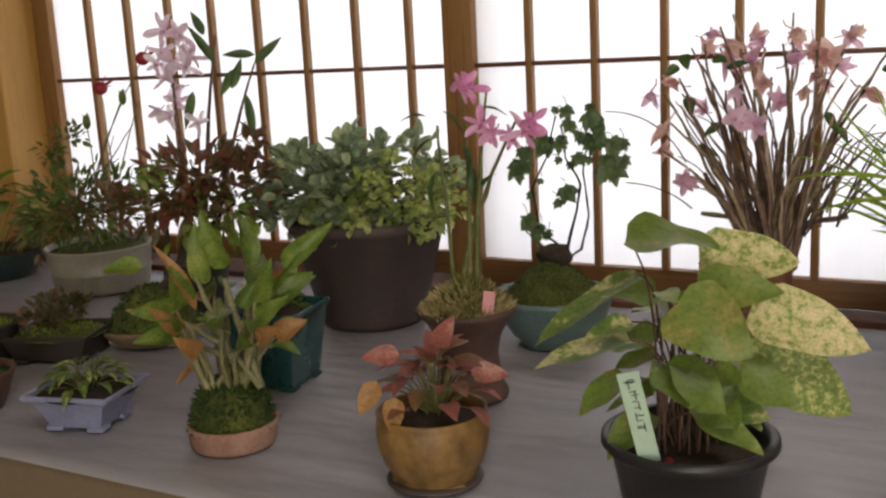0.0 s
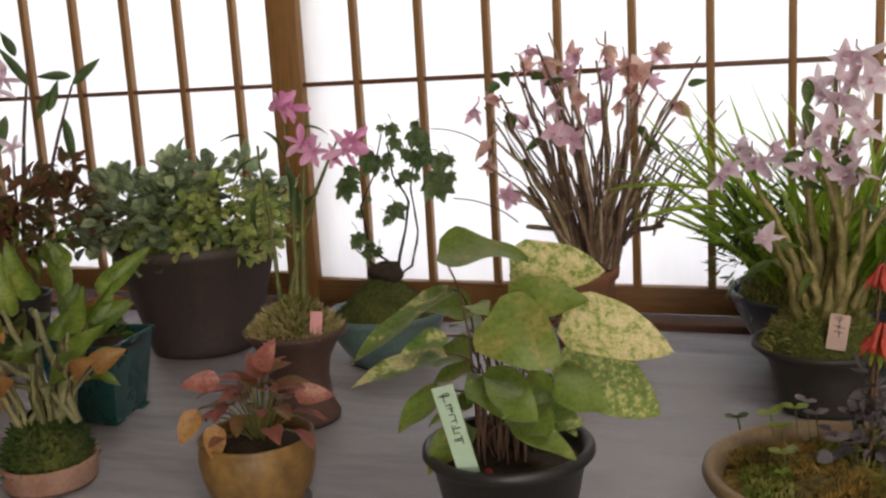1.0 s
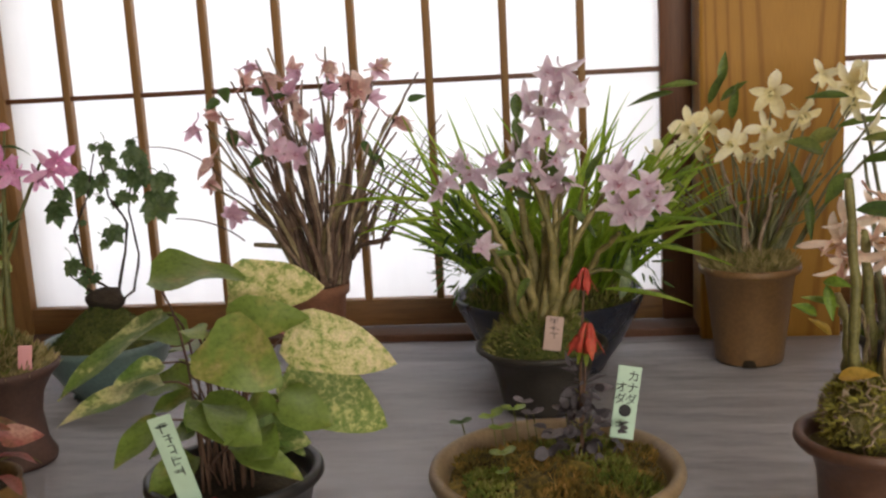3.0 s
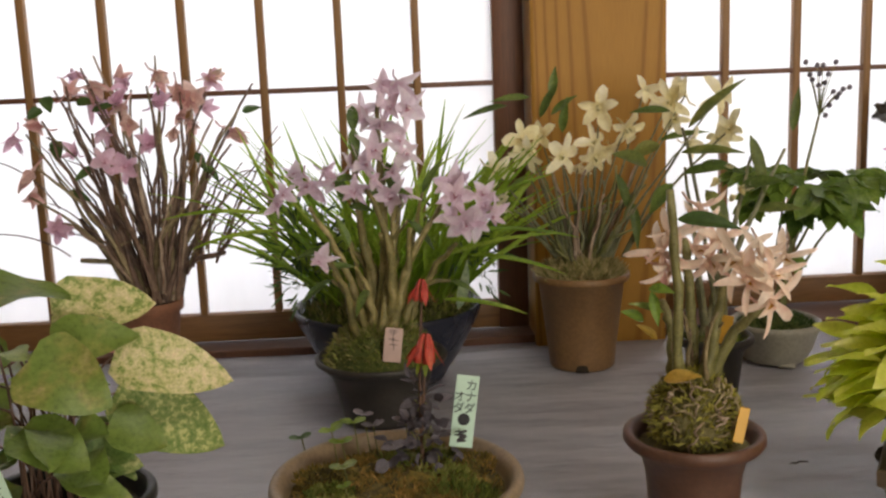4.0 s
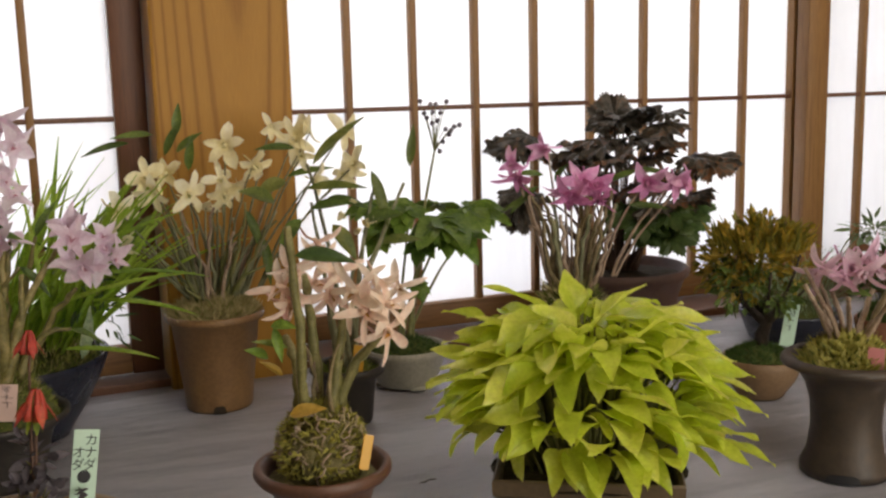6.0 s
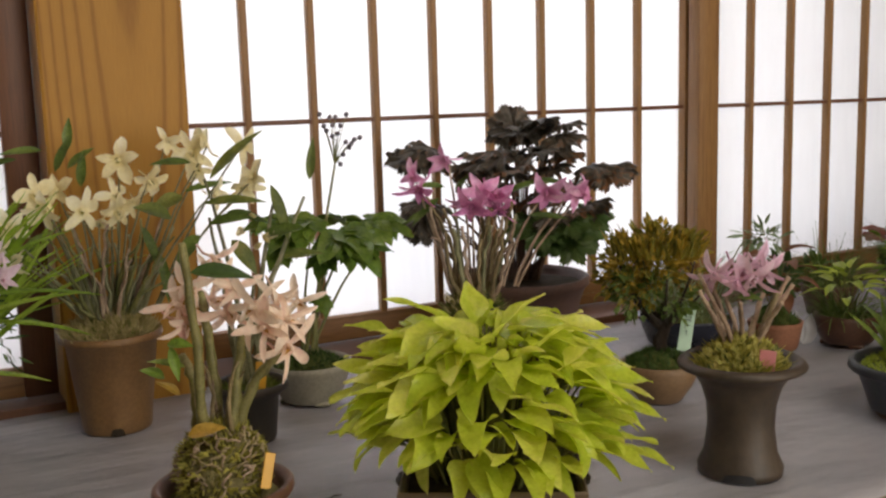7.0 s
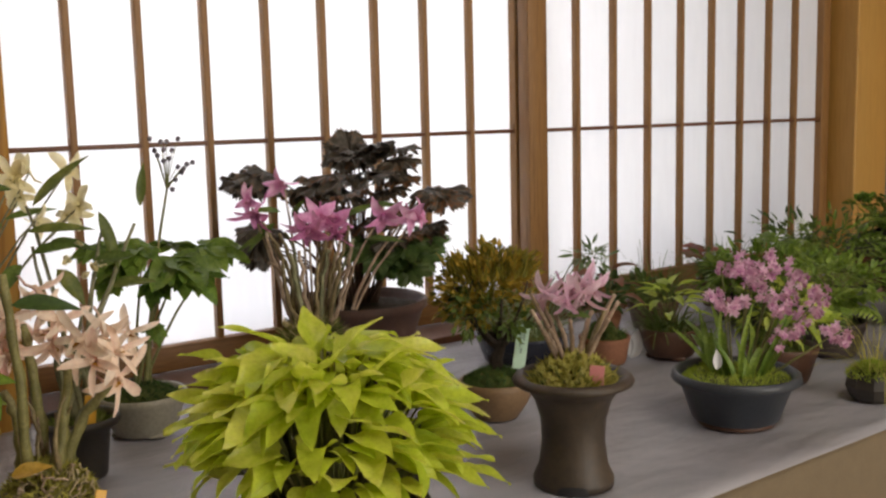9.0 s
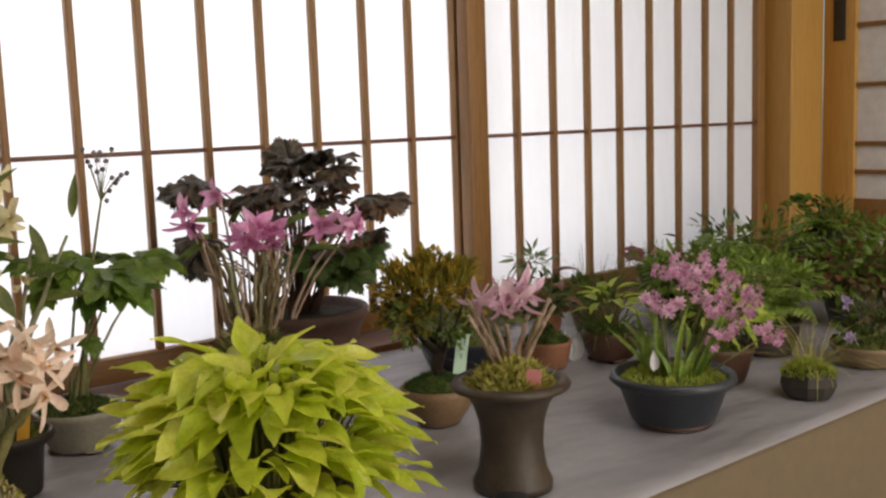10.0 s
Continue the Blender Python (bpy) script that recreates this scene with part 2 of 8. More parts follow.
def shoji(number, x0, y, lstile, rstile, rmat="wood", lap=0.0, z0=0.7705, rise=0.309, cells=9, rows=4):
    """A sliding screen: stiles, rails, thin upright and level bars, and a sheet of paper behind them."""
    w = cells * STEP
    s = tagged(new(f"window_{number}"), "wooden lattice sliding screen with white backlit paper", "shoji screen", "paper screens", "structure")
    s.location = (x0, y, 0)
    z1 = z0 + rise * rows - 0.12
    for mat, a, b_ in (("wood", -lstile, lap), (rmat, w, w + rstile)):
        bm = bmesh.new()
        box(bm, a, b_, -0.017, 0.013, 0.731, 1.93, 0.0015)
        part("stile", bm, M[mat], s)
    bm = bmesh.new()
    box(bm, lap + 0.0002, w - 0.0002, -0.016, 0.012, 0.732, z0, 0.0015)
    part("bottom_rail", bm, M["wood_h"], s)
    bm = bmesh.new()
    box(bm, lap + 0.0002, w - 0.0002, -0.016, 0.012, z1, 1.93, 0.0015)
    part("top_rail", bm, M["wood_h"], s)
    bm = bmesh.new()
    box(bm, lap + 0.0004, w - 0.0004, 0.0005, 0.0012, z0 + 0.0004, z1 - 0.0004)
    p = part("paper", bm, M["paper"], s, "white translucent paper", False)
    bm = bmesh.new()
    box(bm, -0.0052, 0.0052, -0.0145, 0.0, z0, z1, 0.001)
    first = part("upright_bar", bm, M["wood"], s)
    first.location.x = STEP
    for k in range(2, cells):
        o = new("upright_bar", first.data)
        o.parent = s
        o.location.x = STEP * k
    bm = bmesh.new()
    box(bm, lap + 0.0002, w - 0.0002, -0.0125, -0.0005, -0.0035, 0.0035, 0.001)
    first = part("level_bar", bm, M["wood_red_shaded"], s)
    first.location.z = z0 + rise
    for k in range(2, rows):
        o = new("level_bar", first.data)
        o.parent = s
        o.location.z = z0 + rise * k
    return s


shoji(1, -1.9106, 1.7122, 0.045, 0.040)
# right stile takes the darker wood for the shade beside the pillar
shoji(2, -0.945, WALL, 0.040, 0.042, "wood_red_shaded", 0.012)
shoji(3, 0.2371, 1.7228, 0.03, 0.040)
shoji(4, 1.2112, 1.6851, 0.030, 0.032, "wood", 0.018)


def side_door():
    """The sliding paper door of the east side, with level bars and a dark finger pull on its stile."""
    d = tagged(new("door_1"), "light wooden sliding door with white paper and level bars", "sliding door", kind="structure")
    d.location = (RIGHT - 0.035, 1.597, 0)
    for a, b_ in ((-0.085, 0.0), (-0.98, -0.92)):
        bm = bmesh.new()
        box(bm, -0.012, 0.022, a, b_, 0.02, 2.0, 0.0015)
        part("stile", bm, M["honey"], d)
    for a, b_ in ((0.02, 0.76), (0.80, 0.880), (1.90, 2.0)):
        bm = bmesh.new()
        box(bm, -0.010, 0.020, -0.9198, -0.0852, a, b_, 0.0015)
        part("rail", bm, M["wood"], d)
    for z in (0.942, 1.013, 1.160, 1.307, 1.454, 1.601, 1.748):
        bm = bmesh.new()
        box(bm, -0.008, 0.002, -0.9198, -0.0852, z, z + 0.011, 0.001)
        part("level_bar", bm, M["wood"], d)
    bm = bmesh.new()
    box(bm, 0.003, 0.004, -0.9198, -0.0852, 0.75, 1.9)
    part("paper", bm, M["plaster_white"], d, "white paper lining", False)
    bm = bmesh.new()
    box(bm, -0.0155, -0.0121, -0.060, -0.027, 1.277, 1.40, 0.001)
    part("finger_pull", bm, M["black_metal"], d, "dark metal finger pull")


M["plaster_white"] = plain("door_paper", (0.74, 0.74, 0.76), 0.9)
M["black_metal"] = plain("dark_metal", (0.03, 0.024, 0.02), 0.45)
side_door()


def overhead_fill_housing():
    # unseen housing, added only to go with the overhead fill
    t = thing("overhead_fill_housing", pose(0.55, -0.1, HEIGHT), "unseen flat wooden-framed housing added round the overhead fill lamp", "ceiling lamp")
    bm = bmesh.new()
    for a, b_, c, d in ((-0.6, 0.6, -0.3, -0.27), (-0.6, 0.6, 0.27, 0.3), (-0.6, -0.57, -0.269, 0.269), (0.57, 0.6, -0.269, 0.269)):
        box(bm, a, b_, c, d, -0.12, -0.001, 0.002)
    part("frame", bm, M["wood"], t, "", False)
    bm = bmesh.new()
    box(bm, -0.569, 0.569, -0.269, 0.269, -0.02, -0.001)
    part("back_plate", bm, M["plaster_white"], t, "", False)


overhead_fill_housing()


def table():
    t = thing("display_table", pose(0, 0, 0), "long display table covered with a grey sheet", "table")
    bm = bmesh.new()
    x0, x1, y0, y1, nx, ny = -2.5, 2.33, 0.872, 1.643, 330, 52
    grid = []
    for j in range(ny + 1):
        row = []
        for i in range(nx + 1):
            x, y = x0 + (x1 - x0) * i / nx, y0 + (y1 - y0) * j / ny
            back = max(0.0, (y - 1.35) / 0.29)
            z = TOP - 0.001 + 0.0016 * noise.noise(Vector((x * 2.6, y * 8.0, 0.3))) + 0.0007 * noise.noise(Vector((x * 9.0 + y * 5, y * 12.0, 2.0))) + back * 0.0075 * noise.noise(Vector((x * 2.4, y * 34.0, 4.0)))
            if j == 0:
                z -= 0.002
            row.append(bm.verts.new((x, y, z)))
        grid.append(row)
    lip = [bm.verts.new((v.co.x, y0 - 0.0015, TOP - 0.006)) for v in grid[0]]
    for j in range(ny):
        for i in range(nx):
            bm.faces.new((grid[j][i], grid[j][i + 1], grid[j + 1][i + 1], grid[j + 1][i]))
    for i in range(nx):
        bm.faces.new((lip[i], lip[i + 1], grid[0][i + 1], grid[0][i]))
    part("sheet", bm, M["cloth"], t, "grey plastic-coated sheet with slight creases")
    bm = bmesh.new()
    box(bm, x0, x1, y0 + 0.008, y1, TOP - 0.033, TOP - 0.014, 0.002)
    part("tabletop", bm, M["wood_h"], t, "", False)
    bm = bmesh.new()
    rows = []
    for j in range(13):
        z = TOP - 0.0065 - (TOP - 0.0165) * j / 12
        rows.append([bm.verts.new((x0 + (x1 - x0) * i / 240, y0 + 0.003 - 0.006 * (j / 12) * (1 + math.sin(i * 0.55 + 1.5 * math.sin(i * 0.07))), z)) for i in range(241)])
    for r, q in zip(rows, rows[1:]):
        for i in range(240):
            bm.faces.new((q[i], q[i + 1], r[i + 1], r[i]))
    part("skirt", bm, M["beige"], t, "beige cloth skirt hanging from the table's front edge")
    for x in (-2.4, -0.8, 0.8, 2.28):
        for y in (0.93, 1.58):
            bm = bmesh.new()
            box(bm, x - 0.02, x + 0.02, y - 0.02, y + 0.02, 0, TOP - 0.03, 0.002)
            part("leg", bm, M["wood"], t, "", False)


table()


# ---- pots ----
def lathe(profile, sides=48, squash=(1, 1)):
    """A turned wall from (radius, height) pairs; four sides give a cornered pot."""
    bm = bmesh.new()
    rings = []
    for r, z in profile:
        ring = []
        for k in range(sides):
            a = 2 * math.pi * (k + 0.5) / sides
            ring.append(bm.verts.new((r * squash[0] * math.cos(a), r * squash[1] * math.sin(a), z)))
        rings.append(ring)
    for lo, hi in zip(rings, rings[1:]):
        for k in range(sides):
            bm.faces.new((lo[k], lo[(k + 1) % sides], hi[(k + 1) % sides], hi[k]))
    bm.faces.new(rings[0][::-1])
    bm.faces.new(rings[-1])
    return bm


def pot_profile(outer, wall, soil):
    """Outer profile from the foot up to the rim, then down the inside to just under the soil."""
    rt, zt = outer[-1]
    inner = [(rt - wall * 0.35, zt + wall * 0.25), (rt - wall * 0.9, zt), (max(0.005, rt - wall * 1.3), zt - wall), (max(0.005, rt - wall * 1.6), soil - 0.004)]
    return [(outer[0][0] * 0.9, outer[0][1])] + outer + inner


def sheet_soil(radius, z, height=0.006, squash=(1, 1), sides=28, rings=8, bumpy=0.003, seed=0, power=2.0):
    bm = bmesh.new()
    mid = bm.verts.new((0, 0, z + height))
    prev = None
    for j in range(1, rings + 1):
        f = j / rings
        ring = []
        for k in range(sides):
            a = 2 * math.pi * k / sides
            x, y = radius * f * math.cos(a) * squash[0], radius * f * math.sin(a) * squash[1]
            n = noise.noise(Vector((x * 90 + seed, y * 90, seed * 3.1))) + 0.6 * noise.noise(Vector((x * 220, y * 220 + seed, 7)))
            ring.append(bm.verts.new((x, y, z + height * (1 - f ** power) + bumpy * n * (1 - 0.4 * f))))
        for k in range(sides):
            if prev is None:
                bm.faces.new((mid, ring[k], ring[(k + 1) % sides]))
            else:
                bm.faces.new((prev[k], ring[k], ring[(k + 1) % sides], prev[(k + 1) % sides]))
        prev = ring
    return bm


def potted(label, category, x, y, face, size=1.03, group="potted plants"):
    return thing("potted_plant", pose(x, y, TOP + 0.001, 0, 0, face) @ Matrix.Scale(size, 4), label, category, group)


def add_pot(t, outer, mat, soil_z, wall=0.006, sides=48, squash=(1, 1), label="", soil="soil", mound=0.006, bumpy=0.003, turn=0.0, feet=0, power=2.0):
    smooth = sides > 12
    bm = lathe(pot_profile(outer, wall, soil_z), sides, squash)
    if turn:
        bmesh.ops.rotate(bm, matrix=Matrix.Rotation(radians(turn), 3, "Z"), verts=bm.verts)
    if not smooth:
        bmesh.ops.bevel(bm, geom=[e for e in bm.edges if len(e.link_faces) == 2 and e.calc_face_angle(0) > 0.5], offset=0.0025, segments=2, affect="EDGES")
    if feet:
        r = outer[0][0] * 0.82
        for k in range(feet):
            a = 2 * math.pi * (k + 0.5) / feet + radians(turn)
            cx, cy = r * squash[0] * math.cos(a), r * squash[1] * math.sin(a)
            box(bm, cx - 0.011, cx + 0.011, cy - 0.011, cy + 0.011, 0, outer[0][1] + 0.003, 0.003)
    pot = part("pot", bm, mat, t, label, smooth)
    rt = outer[-1][0] - wall * 1.5
    if sides <= 12:
        rt *= math.cos(math.pi / sides) if sides > 4 else 0.86
    bm = sheet_soil(rt, soil_z, mound, squash, bumpy=bumpy, seed=len(bpy.data.objects) % 17, power=power)
    part("soil" if soil == "soil" else "moss", bm, M[soil], t)
    return pot


def arch(r, half, h, n=10):
    """A dark sheet for the shade in an arched cut, on the front of a round foot of radius r."""
    bm = bmesh.new()
    low, high = [], []
    for k in range(n + 1):
        f = 2 * k / n - 1
        a = -math.pi / 2 + half * f
        low.append(bm.verts.new((r * 1.012 * math.cos(a), r * 1.012 * math.sin(a), 0.0003)))
        z = max(0.0006, h * (1 - f ** 4) ** 0.5)
        high.append(bm.verts.new((r * 1.016 * math.cos(a), r * 1.016 * math.sin(a), z)))
    for k in range(n):
        bm.faces.new((low[k], low[k + 1], high[k + 1], high[k]))
    return bm


# ---- plant parts ----
SHAPES = {
    "lance": lambda t: math.sin(math.pi * min(1, t ** 0.75)) ** 0.9,
    "ovate": lambda t: math.sin(math.pi * min(1, t ** 0.62)) ** 0.75,
    "heart": lambda t: (min(1, 0.55 + 3.2 * t) if t < 0.14 else 1.0) * (1 - max(0, (t - 0.2) / 0.8) ** 1.9) ** 0.8,
    "strap": lambda t: min(1, 0.45 + 2.5 * t) * (1 - t ** 3) ** 0.8,
    "petal": lambda t: (0.45 + 0.55 * math.sin(math.pi * t * 0.84)) * max(0.0, 1 - t ** 7) ** 0.5,
    "round": lambda t: max(0.0, 1 - (2 * t - 1) ** 2) ** 0.5,
}


def aim(p, d, up=(0, 0, 1), roll=0.0):
    """Pose with +Y along d and +Z near up."""
    y = Vector(d).normalized()
    x = y.cross(Vector(up))
    if x.length < 1e-4:
        x = y.cross(Vector((1, 0.1, 0)))
    x.normalize()
    z = x.cross(y)
    m = Matrix((x, y, z)).transposed().to_4x4()
    return Matrix.Translation(p) @ m @ Matrix.Rotation(roll, 4, "Y")


def leaf(bm, m, L, W, shape="ovate", fold=0.25, droop=0.5, n=7, slot=0, wave=0.0, phase=0.0, twist=0.0):
    """A blade along +Y with a midrib crease, bending down by droop radians."""
    f = SHAPES[shape]
    rows, y, z = [], 0.0, 0.0
    for i in range(n + 1):
        t = i / n
        w = max(0.0004, W / 2 * f(t))
        ang = -droop * t
        if i:
            y += math.cos(ang) * L / n
            z += math.sin(ang) * L / n
        a = wave * W * math.sin(9 * t + phase)
        b = wave * W * math.sin(9 * t + phase + 2.1)
        tw = Matrix.Rotation(twist * t, 3, "Y")
        mid = Vector((0, y, z))
        rows.append([bm.verts.new(m @ (mid + tw @ (Vector(c) - mid))) for c in (
            (-w, y, z + fold * w + a), (-w * 0.5, y, z + fold * w * 0.32 + a * 0.3), (0, y, z), (w * 0.5, y, z + fold * w * 0.32 + b * 0.3), (w, y, z + fold * w + b))])
    for r, s in zip(rows, rows[1:]):
        for k in range(4):
            fc = bm.faces.new((r[k], r[k + 1], s[k + 1], s[k]))
            fc.material_index = slot
            fc.smooth = True


def lobed(bm, m, R, lobes=5, depth=0.35, teeth=0.0, cup=0.15, ruffle=0.0, slot=0, n=40, seed=0):
    """A lobed leaf blade (ivy, maple, coral bells): a fan round the stalk's end."""
    mid = bm.verts.new(m @ Vector((0, 0, 0)))
    rings = []
    for q in (0.45, 0.75, 1.0):
        ring = []
        for k in range(n):
            a = -math.pi / 2 + 2 * math.pi * (k + 0.5) / n
            notch = 1 - 0.55 * math.exp(-((abs(((a + math.pi / 2 + math.pi) % (2 * math.pi)) - math.pi)) / 0.22) ** 2)
            r = R * (1 - depth * (0.5 - 0.5 * math.cos(lobes * (a - math.pi / 2))) ** 1.2) * notch
            r *= (1 + teeth * ((k % 2) - 0.5))
            r *= q
            zz = cup * r * r / R + ruffle * R * q * q * (0.7 * math.sin(a * 9 + seed) + 0.5 * math.sin(a * 15 + seed * 2)) * (0.6 + 0.4 * math.sin(3 * a + seed * 2))
            ring.append(bm.verts.new(m @ Vector((r * math.cos(a), 0.35 * R + r * math.sin(a), zz))))
        rings.append(ring)
    for k in range(n):
        k2 = (k + 1) % n
        for f in ((mid, rings[0][k], rings[0][k2]), (rings[0][k], rings[1][k], rings[1][k2], rings[0][k2]), (rings[1][k], rings[2][k], rings[2][k2], rings[1][k2])):
            fc = bm.faces.new(f)
            fc.material_index = slot
            fc.smooth = True


def palm_blade(bm, m, R, rng):
    """A palmate leaf: pointed, toothed lobes folded along their ribs and drooping from the stalk's end."""
    for a, k in ((0.0, 1.25), (0.72, 1.1), (-0.72, 1.1), (1.45, 0.85), (-1.45, 0.85), (2.15, 0.55), (-2.15, 0.55)):
        turn = m @ Matrix.Rotation(a + rng.uniform(-0.12, 0.12), 4, "Z") @ Matrix.Rotation(rng.uniform(-0.12, 0.12), 4, "X")
        L = R * k * rng.uniform(0.9, 1.1)
        leaf(bm, turn, L, L * 0.56, "ovate", 0.22, rng.uniform(0.2, 0.7), 12, 0, 0.07, a * 3, rng.uniform(-0.25, 0.25))
        for side in (-1, 1):
            leaf(bm, turn @ Matrix.Translation((0, L * 0.38, -0.002)) @ Matrix.Rotation(side * 0.62, 4, "Z"), L * 0.42, L * 0.26, "lance", 0.2, 0.7, 6)


def bez(a, b, c, n=8):
    a, b, c = Vector(a), Vector(b), Vector(c)
    return [a * (1 - t) ** 2 + b * 2 * t * (1 - t) + c * t * t for t in (i / n for i in range(n + 1))]


def tube(bm, pts, r0, r1, sides=6, slot=0, knots=0.0):
    prev = None
    n = len(pts) - 1
    for i, p in enumerate(pts):
        d = (pts[min(i + 1, n)] - pts[max(i - 1, 0)]).normalized()
        x = d.orthogonal().normalized() if prev is None else (xl - d * xl.dot(d)).normalized()
        xl = x
        yv = d.cross(x)
        r = r0 + (r1 - r0) * i / n
        if knots:
            r *= 1 + knots * (1 if i % 2 else -0.4)
        ring = [bm.verts.new(p + (x * math.cos(2 * math.pi * k / sides) + yv * math.sin(2 * math.pi * k / sides)) * r) for k in range(sides)]
        if prev:
            for k in range(sides):
                f = bm.faces.new((prev[k], prev[(k + 1) % sides], ring[(k + 1) % sides], ring[k]))
                f.material_index = slot
                f.smooth = True
        prev = ring
    bm.faces.new(prev).material_index = slot


def mesh_of(name, bm, mats):
    me = bpy.data.meshes.new(name)
    bm.to_mesh(me)
    bm.free()
    for m in mats:
        me.materials.append(m)
    return me


def spawn(name, mesh, parent, m, label=""):
    o = new(name, mesh)
    o.parent = parent
    o.matrix_basis = m
    if label:
        tagged(o, label)
    return o


def star_mesh(name, R, W, mats, n=5, cup=0.35, droop=0.5, lip=0.55, shape="petal", seed=0, fold=0.3):
    """An orchid flower opening along +Z: three narrow sepals, two broader petals, a rolled lip with a coloured throat, a short stalk."""
    rng = random.Random(seed)
    bm = bmesh.new()
    open_ = cup + (-0.15, 0.15, 0.5, 0.3)[seed % 4]
    for k in range(n):
        a = 2 * math.pi * k / n + rng.uniform(-0.22, 0.22)
        m = Matrix.Rotation(a, 4, "Z") @ Matrix.Rotation(open_ + rng.uniform(-0.3, 0.3), 4, "X") @ Matrix.Translation((0, R * 0.05, 0))
        broad = 1.2 if k in (1, 4) else 0.85
        leaf(bm, m, R * rng.uniform(0.8, 1.12), W * broad * rng.uniform(0.85, 1.1), shape, fold, droop + rng.uniform(-0.5, 0.5), 7, 0, 0.06, rng.uniform(0, 6), rng.uniform(-0.7, 0.7))
    if lip:
        m = Matrix.Rotation(math.pi, 4, "Z") @ Matrix.Rotation(0.75, 4, "X")
        leaf(bm, m, R * lip, W * 1.05, "ovate", 0.9, 0.9, 6, 0)
        leaf(bm, m @ Matrix.Translation((0, R * 0.06, 0.0012)), R * lip * 0.45, W * 0.45, "ovate", 0.9, 0.6, 5, 1)
        tube(bm, [Vector((0, 0, -0.002)), Vector((0, 0, R * 0.16)), Vector((0, -R * 0.03, R * 0.3))], R * 0.08, R * 0.05, 6, 0)
    tube(bm, [Vector((0, 0, 0)), Vector((0, -R * 0.2, -R * 0.45)), Vector((0, -R * 0.15, -R * 0.8))], R * 0.045, R * 0.035, 5, 0)
    return mesh_of(name, bm, mats)


def scatter_flowers(t, meshes, spots, rng, facing=(0, -1, 0.1), spread=0.7, size=1.0, name="flower", label=""):
    out = []
    for p in spots:
        d = Vector(facing) + Vector((rng.uniform(-1, 1), rng.uniform(-0.5, 0.5), rng.uniform(-1, 0.8))) * spread
        q = d.to_track_quat("Z", "Y").to_matrix().to_4x4()
        m = Matrix.Translation(p) @ q @ Matrix.Rotation(rng.gauss(0, 0.75), 4, "Z") @ Matrix.Scale(size * rng.uniform(0.75, 1.15), 4)
        out.append(spawn(name, rng.choice(meshes), t, m, label))
    return out


def fuzz(t, radius, z, height, mat, count=700, length=0.006, squash=(1, 1), power=2.0, seed=1, name="moss", width=0.0011, base=0.0, centre=(0, 0)):
    """Short moss blades standing on a mound of the given shape."""
    rng = random.Random(seed)
    bm = bmesh.new()
    for _ in range(count):
        f, a = math.sqrt(rng.random()), rng.uniform(0, 6.2832)
        x, y = radius * f * math.cos(a) * squash[0], radius * f * math.sin(a) * squash[1]
        h = z + height * (1 - f ** power)
        slope = height * power * f ** (power - 1) / radius
        nrm = Vector((math.cos(a) * slope, math.sin(a) * slope, 1)).normalized()
        d = (nrm + Vector((rng.uniform(-1, 1), rng.uniform(-1, 1), rng.uniform(-0.4, 0.8))) * 0.75).normalized()
        p = Vector((x + centre[0], y + centre[1], h - 0.001))
        s = d.orthogonal().normalized() * width * rng.uniform(0.6, 1.3)
        L = length * rng.uniform(0.5, 1.3)
        v = [bm.verts.new(c) for c in (p - s, p + s, p + d * L * 0.6 + s * 0.8 + Vector((0, 0, -L * 0.05)), p + d * L)]
        bm.faces.new((v[0], v[1], v[2], v[3]))
    o = part(name, bm, mat, t)
    tagged(o, kind="stuff")
    return o


def strands(t, radius, z, height, count=420, length=0.022, power=2.5, seed=5, mat="moss_dry"):
    """Loose stringy moss over a mound."""
    fuzz(t, radius, z, height, M[mat], count, length, power=power, seed=seed, name="stringy_moss", width=0.0008)
    fuzz(t, radius, z, height, M["moss_blade"], count, length * 0.8, power=power, seed=seed + 50, name="stringy_moss", width=0.0013)


def tag(t, p, w, h, lean, turn, mat, label, strokes=0, seed=0, back=8):
    """A plastic name tag stuck in the soil. strokes: rows of dark bars on it."""
    m = Matrix.Translation(p) @ Matrix.Rotation(radians(turn), 4, "Z") @ Matrix.Rotation(radians(-back), 4, "X") @ Matrix.Rotation(radians(lean), 4, "Y")
    bm = bmesh.new()
    box(bm, -w / 2, w / 2, -0.0006, 0.0006, 0, h, 0.0004)
    bmesh.ops.transform(bm, matrix=m, verts=bm.verts)
    o = part("name_tag", bm, mat, t, label, False)
    if strokes:
        rng = random.Random(seed)
        bm = bmesh.new()
        for k in range(strokes):
            z = h * (0.93 - 0.6 * k / strokes)
            s = h * 0.5 / strokes
            for _ in range(3):
                a, b_ = rng.uniform(-0.3, 0.05) * w, rng.uniform(0.05, 0.3) * w
                zz = z - rng.uniform(0, 1) * s
                box(bm, a, b_, -0.0011, -0.0007, zz, zz + 0.0005)
            a = rng.uniform(-0.2, 0.2) * w
            box(bm, a, a + 0.0007, -0.0012, -0.0008, z - s, z)
        bmesh.ops.transform(bm, matrix=m, verts=bm.verts)
        part("writing", bm, M["ink"], o, "black brush strokes", False)
    return o, m


